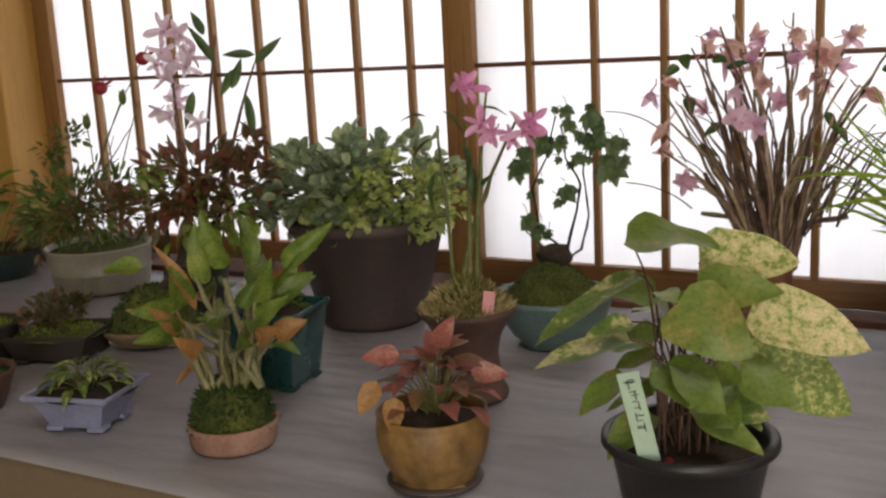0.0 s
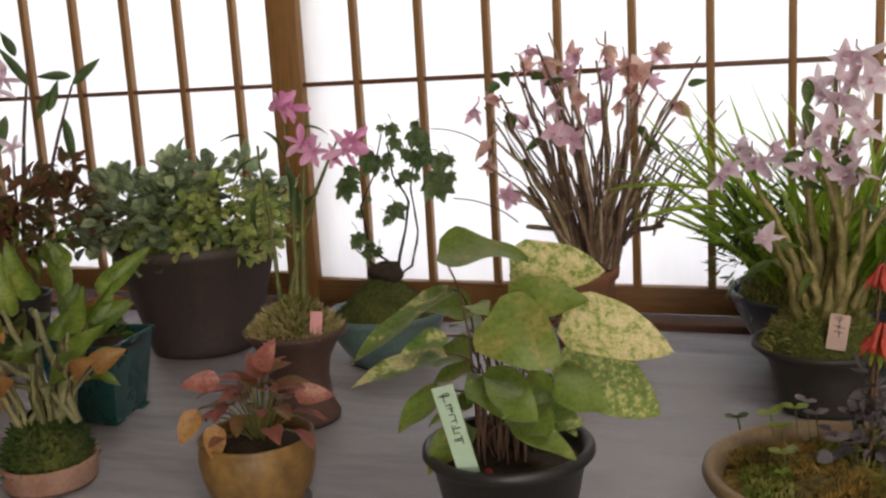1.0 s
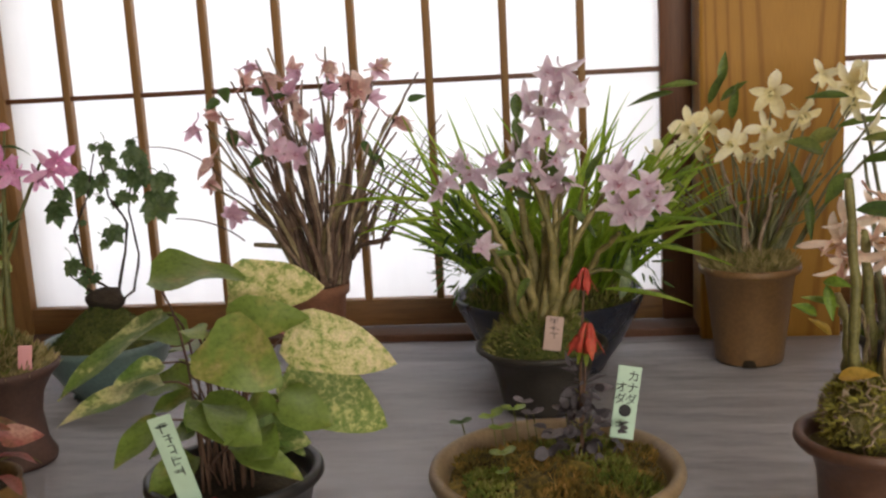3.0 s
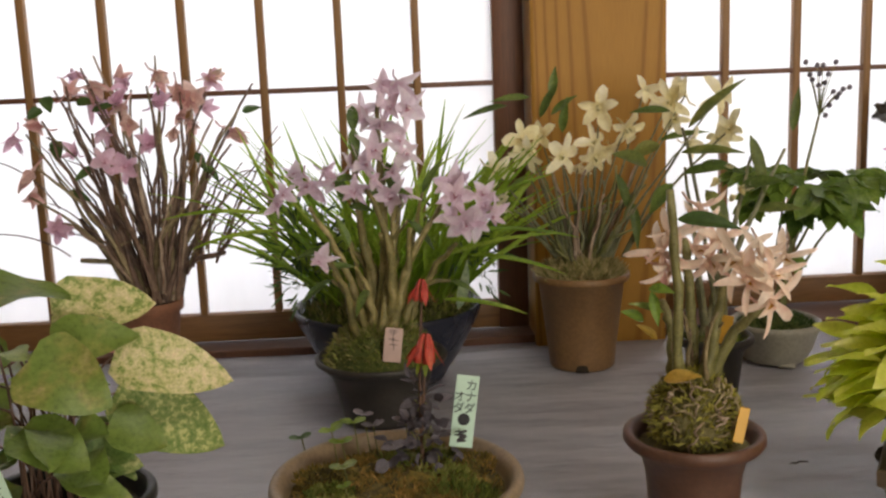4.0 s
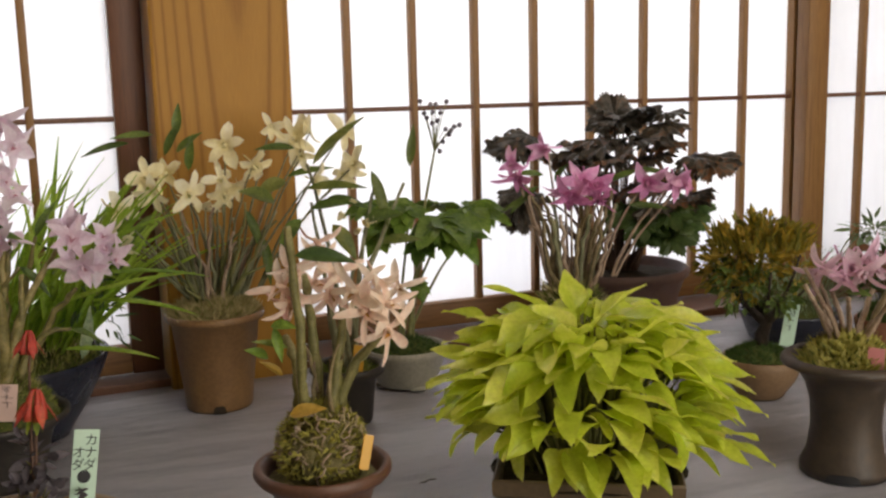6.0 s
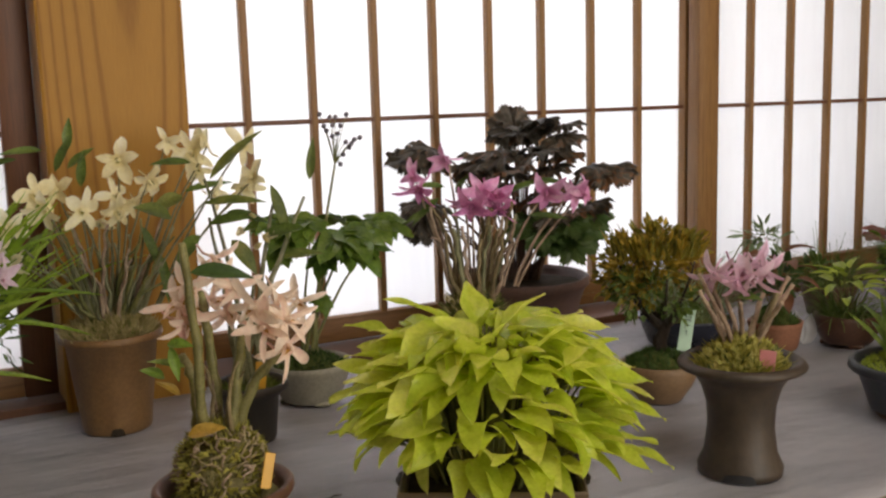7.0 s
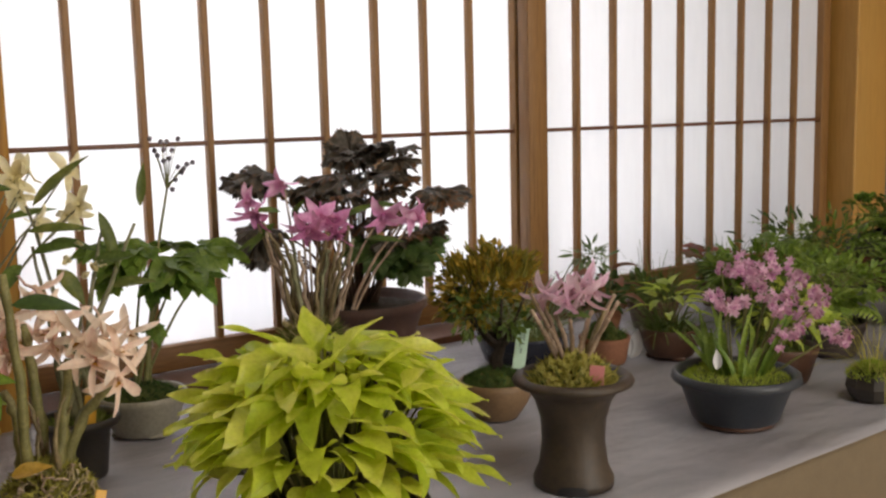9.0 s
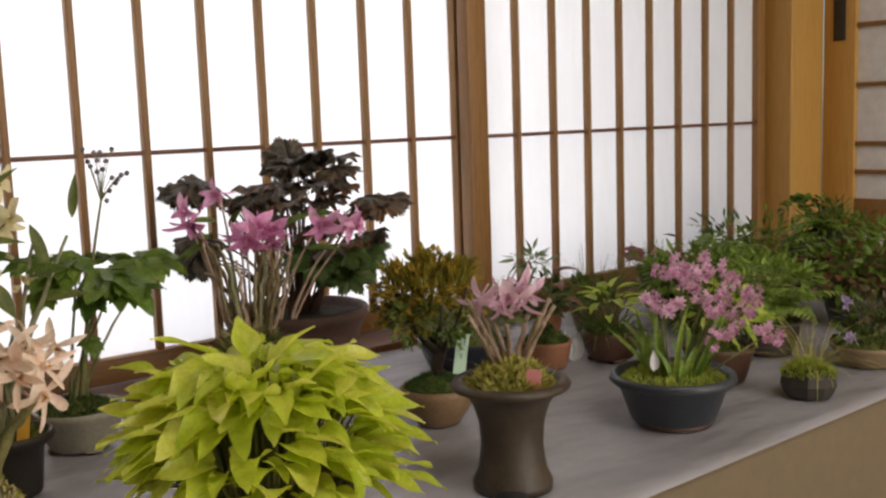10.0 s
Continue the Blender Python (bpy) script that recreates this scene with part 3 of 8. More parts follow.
M["ink"] = plain("black_ink", (0.012, 0.012, 0.014), 0.6)
M["tag_mint"] = plain("mint_plastic", (0.48, 0.66, 0.52), 0.4)
M["tag_pink"] = plain("pink_plastic", (0.62, 0.24, 0.25), 0.4)
M["tag_pale"] = plain("pale_pink_plastic", (0.55, 0.38, 0.32), 0.4)
M["tag_yellow"] = plain("yellow_plastic", (0.62, 0.34, 0.03), 0.4)
M["moss_blade"] = leafy("moss_blades", [(0.25, (0.035, 0.05, 0.008)), (0.45, (0.10, 0.135, 0.018)), (0.6, (0.18, 0.2, 0.035)), (0.8, (0.30, 0.27, 0.09))], 35, 0.7, 0.25)
M["moss_bright"] = leafy("bright_moss_blades", [(0.2, (0.09, 0.13, 0.014)), (0.5, (0.25, 0.32, 0.03)), (0.8, (0.40, 0.45, 0.07))], 60, 0.7, 0.3)
M["moss_dry"] = leafy("dry_sphagnum", [(0.2, (0.10, 0.085, 0.03)), (0.5, (0.28, 0.24, 0.09)), (0.8, (0.52, 0.42, 0.22))], 70, 0.8, 0.25)
M["dry"] = rough_stuff("dry_moss_bed", [(0.3, (0.05, 0.045, 0.015)), (0.55, (0.16, 0.14, 0.05)), (0.75, (0.3, 0.24, 0.12))], 260)
M["rust_moss"] = rough_stuff("rusty_moss", [(0.34, (0.02, 0.016, 0.006)), (0.46, (0.09, 0.065, 0.014)), (0.56, (0.20, 0.15, 0.022)), (0.68, (0.36, 0.2, 0.05))], 140)
M["moss_green"] = leafy("green_moss_blades", [(0.25, (0.018, 0.035, 0.005)), (0.5, (0.055, 0.085, 0.012)), (0.65, (0.11, 0.14, 0.02)), (0.8, (0.18, 0.19, 0.04))], 45, 0.7, 0.25)
M["leaf"] = leafy("green_leaf", [(0.2, (0.035, 0.065, 0.013)), (0.5, (0.09, 0.14, 0.026)), (0.8, (0.17, 0.23, 0.05))], 40)
M["leaf_fresh"] = leafy("fresh_green_leaf", [(0.2, (0.07, 0.125, 0.014)), (0.5, (0.15, 0.235, 0.028)), (0.8, (0.27, 0.36, 0.06))], 40)
M["leaf_dark"] = leafy("dark_green_leaf", [(0.2, (0.025, 0.05, 0.014)), (0.5, (0.055, 0.10, 0.024)), (0.8, (0.10, 0.15, 0.04))], 25, 0.45, 0.4)
M["leaf_blue"] = leafy("blue_green_leaf", [(0.2, (0.10, 0.15, 0.085)), (0.42, (0.24, 0.31, 0.18)), (0.58, (0.42, 0.48, 0.28)), (0.78, (0.62, 0.64, 0.36))], 70, 0.5, 0.3)
M["leaf_lime"] = leafy("lime_leaf", [(0.2, (0.42, 0.54, 0.035)), (0.42, (0.64, 0.72, 0.075)), (0.6, (0.80, 0.81, 0.17)), (0.8, (0.92, 0.90, 0.42))], 26, 0.27, 0.55, grain=0.22, spread=0.25)
M["leaf_red"] = leafy("dark_red_leaf", [(0.2, (0.07, 0.07, 0.025)), (0.42, (0.14, 0.09, 0.04)), (0.6, (0.2, 0.065, 0.045)), (0.8, (0.30, 0.10, 0.065))], 30)
M["leaf_rose"] = leafy("rose_leaf", [(0.25, (0.13, 0.13, 0.035)), (0.42, (0.24, 0.10, 0.065)), (0.58, (0.32, 0.105, 0.09)), (0.8, (0.44, 0.25, 0.17))], 40)
M["leaf_purple"] = leafy("purple_brown_leaf", [(0.25, (0.016, 0.022, 0.014)), (0.48, (0.045, 0.036, 0.026)), (0.62, (0.09, 0.078, 0.06)), (0.8, (0.2, 0.085, 0.035))], 90, 0.38, 0.25)
M["leaf_dusk"] = leafy("dusky_purple_leaf", [(0.2, (0.05, 0.045, 0.05)), (0.5, (0.11, 0.095, 0.11)), (0.8, (0.2, 0.18, 0.2))], 50, 0.6, 0.2)
M["leaf_cream"] = leafy("cream_mottled_leaf", [(0.36, (0.13, 0.20, 0.035)), (0.45, (0.22, 0.28, 0.07)), (0.50, (0.46, 0.44, 0.18)), (0.6, (0.62, 0.55, 0.31)), (0.75, (0.68, 0.50, 0.34))], 130, 0.5, 0.2, detail=10, spread=0.06, crumble=0.78)
M["leaf_mottle"] = leafy("green_mottled_leaf", [(0.38, (0.10, 0.17, 0.025)), (0.50, (0.17, 0.23, 0.05)), (0.55, (0.40, 0.41, 0.14)), (0.72, (0.56, 0.5, 0.22))], 185, 0.5, 0.2, detail=10, spread=0.05, crumble=0.8)
M["leaf_heart"] = leafy("dull_green_leaf", [(0.3, (0.115, 0.18, 0.03)), (0.55, (0.16, 0.225, 0.045)), (0.64, (0.23, 0.25, 0.06)), (0.76, (0.40, 0.32, 0.15))], 34, 0.4, 0.3, detail=6, spread=0.16)
M["leaf_yellow"] = leafy("yellowed_leaf", [(0.2, (0.2, 0.13, 0.02)), (0.6, (0.42, 0.26, 0.04)), (0.8, (0.5, 0.34, 0.08))], 30)
M["leaf_tan"] = leafy("tan_bract", [(0.2, (0.22, 0.11, 0.04)), (0.6, (0.38, 0.2, 0.07)), (0.8, (0.48, 0.3, 0.13))], 30)
M["shrub"] = leafy("rusty_shrub_leaf", [(0.2, (0.07, 0.08, 0.014)), (0.45, (0.20, 0.175, 0.02)), (0.65, (0.40, 0.26, 0.028)), (0.85, (0.56, 0.38, 0.05))], 30, 0.5, 0.4)
M["grass"] = leafy("grass_blade", [(0.2, (0.10, 0.19, 0.015)), (0.5, (0.24, 0.37, 0.03)), (0.8, (0.44, 0.54, 0.09))], 12, 0.45, 0.5)
M["stem"] = leafy("green_stem", [(0.2, (0.07, 0.08, 0.02)), (0.5, (0.15, 0.15, 0.045)), (0.8, (0.26, 0.23, 0.09))], 60, 0.5, 0.1)
M["cane"] = leafy("dry_cane", [(0.2, (0.10, 0.075, 0.035)), (0.5, (0.22, 0.17, 0.085)), (0.8, (0.38, 0.31, 0.18))], 70, 0.6, 0.08)
M["cane_dark"] = leafy("dark_cane", [(0.2, (0.05, 0.03, 0.022)), (0.5, (0.14, 0.085, 0.058)), (0.8, (0.27, 0.19, 0.13))], 70, 0.6, 0.05)
M["cane_grey"] = leafy("grey_cane", [(0.2, (0.16, 0.11, 0.075)), (0.5, (0.32, 0.23, 0.16)), (0.8, (0.5, 0.4, 0.3))], 70, 0.6, 0.08)
M["bark"] = rough_stuff("bark", [(0.3, (0.015, 0.011, 0.008)), (0.7, (0.07, 0.05, 0.035))], 200)
M["pink_pale"] = leafy("pale_pink_petal", [(0.2, (0.60, 0.38, 0.49)), (0.42, (0.75, 0.59, 0.69)), (0.7, (0.86, 0.77, 0.83))], 60, 0.5, 0.42, grain=0.15)
M["pink_peach"] = leafy("peach_pink_petal", [(0.2, (0.50, 0.20, 0.21)), (0.45, (0.70, 0.45, 0.41)), (0.75, (0.82, 0.68, 0.58))], 40, 0.5, 0.42, grain=0.2)
M["peach"] = leafy("peach_petal", [(0.2, (0.76, 0.44, 0.38)), (0.42, (0.86, 0.67, 0.54)), (0.75, (0.91, 0.82, 0.70))], 50, 0.5, 0.42, grain=0.15)
M["magenta"] = leafy("magenta_petal", [(0.2, (0.54, 0.16, 0.38)), (0.5, (0.74, 0.32, 0.56)), (0.8, (0.82, 0.55, 0.70))], 50, 0.5, 0.42, grain=0.2)
M["mauve"] = leafy("mauve_petal", [(0.2, (0.60, 0.33, 0.48)), (0.5, (0.77, 0.53, 0.65)), (0.8, (0.84, 0.68, 0.76))], 50, 0.5, 0.42, grain=0.2)
M["cream"] = leafy("cream_petal", [(0.2, (0.77, 0.67, 0.34)), (0.45, (0.89, 0.82, 0.52)), (0.75, (0.93, 0.89, 0.69))], 50, 0.5, 0.42, grain=0.15)
M["throat"] = plain("golden_throat", (0.45, 0.22, 0.03), 0.5)
M["throat_rose"] = plain("rose_throat", (0.55, 0.25, 0.33), 0.5)
M["red"] = leafy("scarlet_petal", [(0.2, (0.34, 0.03, 0.022)), (0.6, (0.48, 0.065, 0.04)), (0.85, (0.52, 0.16, 0.06))], 50, 0.5, 0.3)
M["crimson"] = leafy("crimson_bud", [(0.2, (0.18, 0.008, 0.015)), (0.7, (0.32, 0.02, 0.03))], 50, 0.4, 0.2)
M["rock"] = rough_stuff("dark_rock", [(0.3, (0.02, 0.018, 0.018)), (0.7, (0.10, 0.09, 0.08))], 60)
M["film"] = plain("cloudy_plastic_film", (0.55, 0.55, 0.56), 0.25)


def jitter(rng, s):
    return Vector((rng.uniform(-s, s), rng.uniform(-s, s), rng.uniform(-s, s)))


def canes(t, rng, roots, tips, r0, r1, mat, name="cane", bow=0.012, knots=0.06, n=9):
    for a, b in zip(roots, tips):
        a, b = Vector(a), Vector(b)
        mid = (a + b) / 2 + Vector((rng.uniform(-bow, bow), rng.uniform(-bow, bow), rng.uniform(0, bow)))
        mid.x = mid.x * 0.7 + a.x * 0.3
        bm = bmesh.new()
        pts = bez(a, mid, b, n)
        pts = [pts[0]] + [q + jitter(rng, min(0.0022, bow * 0.09)) for q in pts[1:-1]] + [pts[-1]]
        tube(bm, pts, r0 * rng.uniform(0.8, 1.2), r1, 6, 0, knots)
        part(name, bm, rng.choice(mat) if isinstance(mat, list) else mat, t)


def spray(t, rng, n, root, reach, up, L, W, mat, shape="lance", name="leaf", variants=4, start=0.2, droop=0.7, fold=0.35, wave=0.0, span=(0, 6.2832), lean=(0.25, 1.0), stalk=None, squash=1.0):
    """Leaves rising from the root on stalks and arching outwards; each is an object that shares one of a few meshes."""
    meshes = []
    for v in range(variants):
        bm = bmesh.new()
        leaf(bm, Matrix.Identity(4), L * rng.uniform(0.85, 1.15), W * rng.uniform(0.85, 1.15), shape, fold, droop * rng.uniform(0.7, 1.3), 8, 0, wave + 0.02, v * 1.7, rng.uniform(-0.4, 0.4))
        meshes.append(mesh_of(name, bm, [mat]))
    for k in range(n):
        a = span[0] + (span[1] - span[0]) * ((k * 0.618034) % 1.0)
        q = lean[0] + (lean[1] - lean[0]) * ((k + 0.5) / n)
        out = Vector((math.cos(a), math.sin(a) * squash, 0))
        base = Vector(root) + out * reach * start * q
        tip = Vector(root) + out * reach * q + Vector((0, 0, up * (1.05 - 0.75 * q * q) * rng.uniform(0.85, 1.15)))
        d = out * (0.35 + q) + Vector((0, 0, 0.75 - 0.7 * q)) + jitter(rng, 0.22)
        m = aim(tip, d, Vector((0, 0, 1)) + jitter(rng, 0.25))
        spawn(name, rng.choice(meshes), t, m @ Matrix.Scale(rng.uniform(0.75, 1.15), 4))
        if stalk:
            bm = bmesh.new()
            tube(bm, bez(base, (base + tip) / 2 + Vector((0, 0, up * 0.2)), tip, 5), stalk * 1.2, stalk, 4)
            part("stalk", bm, M["stem"], t)


def tuft(t, rng, n, root, radius, height, spread, width, mat, name="grass", droop=0.6, kind="stuff"):
    """Fine grass: many thin arching blades in one mesh."""
    bm = bmesh.new()
    for _ in range(n):
        a, q = rng.uniform(0, 6.2832), math.sqrt(rng.random())
        p = Vector(root) + Vector((math.cos(a), math.sin(a), 0)) * radius * q
        b = a + rng.uniform(-0.9, 0.9)
        d = Vector((math.cos(b) * spread * rng.uniform(0.1, 1), math.sin(b) * spread * rng.uniform(0.1, 1), rng.uniform(0.6, 1)))
        leaf(bm, aim(p, d, Vector((math.cos(b), math.sin(b), 0)) * -0.3 + Vector((0, 0, 1)) + jitter(rng, 0.2)), height * rng.uniform(0.55, 1.1), width, "strap", 0.4, droop * rng.uniform(0.3, 1.5), 6)
    return tagged(part(name, bm, mat, t), kind=kind)


def bush(t, rng, n, centre, radii, L, W, mat, shape="ovate", per=12, name="foliage", droop=0.5, flat=0.5, clump=0.3, hollow=0.35):
    """A crown of small leaves gathered in clumps along twigs. Small crowns are built leaf by leaf, dense ones as one mass."""
    c = Vector(centre)
    few = n * per <= 110
    mass = bmesh.new()
    meshes = []
    if few:
        for v in range(3):
            bm = bmesh.new()
            leaf(bm, Matrix.Identity(4), L * rng.uniform(0.85, 1.15), W * rng.uniform(0.85, 1.15), shape, 0.3, droop * rng.uniform(0.4, 1.3), 5, 0, 0.03, v * 2.0, rng.uniform(-0.4, 0.4))
            meshes.append(mesh_of("leaf", bm, [mat]))
    for k in range(n):
        while True:
            u = Vector((rng.uniform(-1, 1), rng.uniform(-1, 1), rng.uniform(-0.9, 1)))
            if hollow < u.length < 1:
                break
        u *= 1 + 0.16 * noise.noise(u * 2.3 + c * 9)
        p = c + Vector((u.x * radii[0], u.y * radii[1], u.z * radii[2]))
        twig = bez(c + (p - c) * 0.45 - Vector((0, 0, radii[2] * 0.25)), c + (p - c) * 0.7, p, 4)
        if few:
            bm = bmesh.new()
            tube(bm, twig, 0.0009, 0.0005, 4)
            part("twig", bm, M["stem"], t)
        else:
            tube(mass, twig, 0.0009, 0.0005, 4, 1)
        s = clump * sum(radii) / 3
        for _ in range(per):
            o = jitter(rng, s)
            m = aim(p + o, u * 0.8 + o / s + Vector((0, 0, 0.15)), Vector((0, 0, 1)) * flat + jitter(rng, 0.6))
            if few:
                spawn("leaf", rng.choice(meshes), t, m @ Matrix.Scale(rng.uniform(0.75, 1.2), 4))
            else:
                leaf(mass, m, L * rng.uniform(0.7, 1.25), W * rng.uniform(0.7, 1.25), shape, 0.3, droop * rng.uniform(0.2, 1.4), 4, 0, 0.02, k, rng.uniform(-0.4, 0.4))
    if few:
        mass.free()
    else:
        tagged(part("foliage", mass, [mat, M["stem"]], t), kind="stuff")
M["moss_gold"] = leafy("golden_moss_blades", [(0.2, (0.13, 0.12, 0.02)), (0.5, (0.34, 0.31, 0.055)), (0.8, (0.54, 0.48, 0.16))], 60, 0.7, 0.25)

M["dark_brown"] = ceramic("dark_brown_pot", (0.078, 0.055, 0.050), (0.042, 0.031, 0.029), 0.55, relief=0.3)
M["purple_brown"] = ceramic("purplish_brown_clay", (0.11, 0.058, 0.045), (0.055, 0.032, 0.028), 0.6, relief=0.3)
M["celadon"] = ceramic("celadon_glaze", (0.13, 0.20, 0.19), (0.075, 0.12, 0.12), 0.3)
M["ochre"] = ceramic("ochre_glaze", (0.26, 0.15, 0.045), (0.055, 0.030, 0.014), 0.5, speckle=45, relief=0.6, patch=48)
M["black"] = ceramic("black_plastic", (0.02, 0.02, 0.022), (0.012, 0.012, 0.014), 0.38, relief=0.05)
M["terra"] = ceramic("terracotta", (0.27, 0.115, 0.06), (0.16, 0.07, 0.04), 0.75)
M["terra_dark"] = ceramic("fired_red_brown_clay", (0.115, 0.052, 0.03), (0.06, 0.03, 0.02), 0.45)
M["lavender"] = ceramic("lavender_glaze", (0.25, 0.27, 0.40), (0.17, 0.18, 0.28), 0.35)
M["navy"] = ceramic("navy_glaze", (0.022, 0.026, 0.045), (0.012, 0.013, 0.022), 0.25)
M["teal"] = ceramic("teal_glaze", (0.012, 0.07, 0.07), (0.007, 0.035, 0.04), 0.25)
M["tan"] = ceramic("tan_stoneware", (0.26, 0.185, 0.105), (0.14, 0.095, 0.052), 0.42)
M["brown_glaze"] = ceramic("brown_stoneware", (0.235, 0.13, 0.05), (0.15, 0.078, 0.033), 0.45)
M["pale_grey"] = ceramic("pale_grey_glaze", (0.29, 0.27, 0.21), (0.19, 0.175, 0.14), 0.4)
M["charcoal"] = ceramic("charcoal_clay", (0.038, 0.032, 0.026), (0.02, 0.017, 0.014), 0.5)
M["slate"] = ceramic("slate_blue_glaze", (0.036, 0.043, 0.055), (0.02, 0.023, 0.031), 0.4)


# ---- plants at the west end of the table ----
def big_pot_plant():
    t = potted("wide dark brown pot full of variegated blue-green round leaves", "potted plant", -1.007, 1.446, 34.8, 1.001)
    add_pot(t, [(0.075, 0.0), (0.078, 0.01), (0.110, 0.138), (0.116, 0.141), (0.117, 0.147), (0.116, 0.155)], M["dark_brown"], 0.143, 0.007)
    rng = random.Random(11)
    bush(t, rng, 48, (-0.02, 0, 0.19), (0.135, 0.1, 0.062), 0.025, 0.024, M["leaf_blue"], "round", 13, "foliage", 0.4, 0.9, 0.2, 0.3)
    bush(t, rng, 64, (0.03, -0.045, 0.182), (0.115, 0.075, 0.055), 0.014, 0.014, M["leaf_lime2"], "round", 15, "foliage", 0.3, 0.8, 0.17, 0.4)
    for x, z in ((-0.02, 0.245), (0.075, 0.235), (0.105, 0.21)):
        bush(t, rng, 5, (x, 0, z), (0.026, 0.02, 0.03), 0.02, 0.018, M["leaf_blue"], "ovate", 7, "foliage", 0.3, 0.5, 0.5, 0.1)


M["leaf_lime2"] = leafy("yellow_green_edged_leaf", [(0.2, (0.16, 0.24, 0.07)), (0.45, (0.32, 0.40, 0.12)), (0.62, (0.52, 0.55, 0.2)), (0.8, (0.68, 0.66, 0.36))], 60)
big_pot_plant()


def trumpet_orchid():
    t = potted("tall flared purplish clay pot with magenta orchids over pale moss", "orchid", -0.720, 1.198, 29.9, 1.017)
    add_pot(t, [(0.042, 0.0), (0.043, 0.006), (0.036, 0.02), (0.033, 0.05), (0.036, 0.07), (0.046, 0.088), (0.055, 0.097), (0.056, 0.102)], M["purple_brown"], 0.094, 0.006, soil="dry", mound=0.034, bumpy=0.006, power=1.6)
    fuzz(t, 0.049, 0.096, 0.034, M["moss_dry"], 900, 0.013, power=1.6, seed=3, width=0.0019)
    fuzz(t, 0.03, 0.108, 0.026, M["moss_blade"], 500, 0.010, power=1.6, seed=4, name="green_moss")
    strands(t, 0.045, 0.098, 0.034, 420, 0.011, 1.6, 61)
    rng = random.Random(12)
    roots = [(-0.012, 0, 0.12), (0.004, 0.004, 0.12), (0.012, -0.004, 0.12), (-0.004, 0.006, 0.12)]
    tips = [(-0.023, 0.0, 0.303), (0.004, 0.0, 0.34), (0.031, 0.0, 0.336), (0.062, 0.0, 0.305)]
    canes(t, rng, roots, tips, 0.0035, 0.0012, M["stem"], "stem", 0.012, 0.08)
    meshes = [star_mesh("flower", 0.023, 0.008, [M["magenta"], M["throat_rose"]], seed=k, cup=0.2, droop=0.2) for k in range(3)]
    spots = [(0.001, -0.01, 0.345), (0.014, 0.0, 0.34), (0.023, -0.01, 0.303), (0.034, -0.015, 0.297), (0.067, -0.02, 0.294), (0.076, -0.01, 0.303), (0.057, 0.0, 0.287)]
    scatter_flowers(t, meshes, spots, rng, (0, -1, 0.2), 0.6)
    for p, d, L in zip([(-0.029, 0.0, 0.289), (-0.027, 0.0, 0.252), (0.003, 0.0, 0.281), (-0.034, 0.0, 0.313), (0.022, 0.0, 0.232), (-0.017, 0.0, 0.318), (0.025, 0.0, 0.319), (0.014, 0.0, 0.256)], ((-1, -0.2, -0.4), (-0.5, -0.3, -1), (0.4, -0.4, -0.8), (-1, 0, 0.3), (0.2, -0.2, 0.6), (0.9, -0.2, -0.5), (1, 0, 0.1), (-0.2, -0.5, -1)), (0.035, 0.045, 0.04, 0.03, 0.03, 0.04, 0.03, 0.04)):
        bm = bmesh.new()
        leaf(bm, aim(p, d), L, 0.011, "lance", 0.5, 0.8, 7)
        part("leaf", bm, M["leaf_dark"], t)
    tag(t, [(0.02, -0.04, 0.104)][0], 0.013, 0.024, 8, 0, M["tag_pink"], "small pink name tag", 0)


trumpet_orchid()


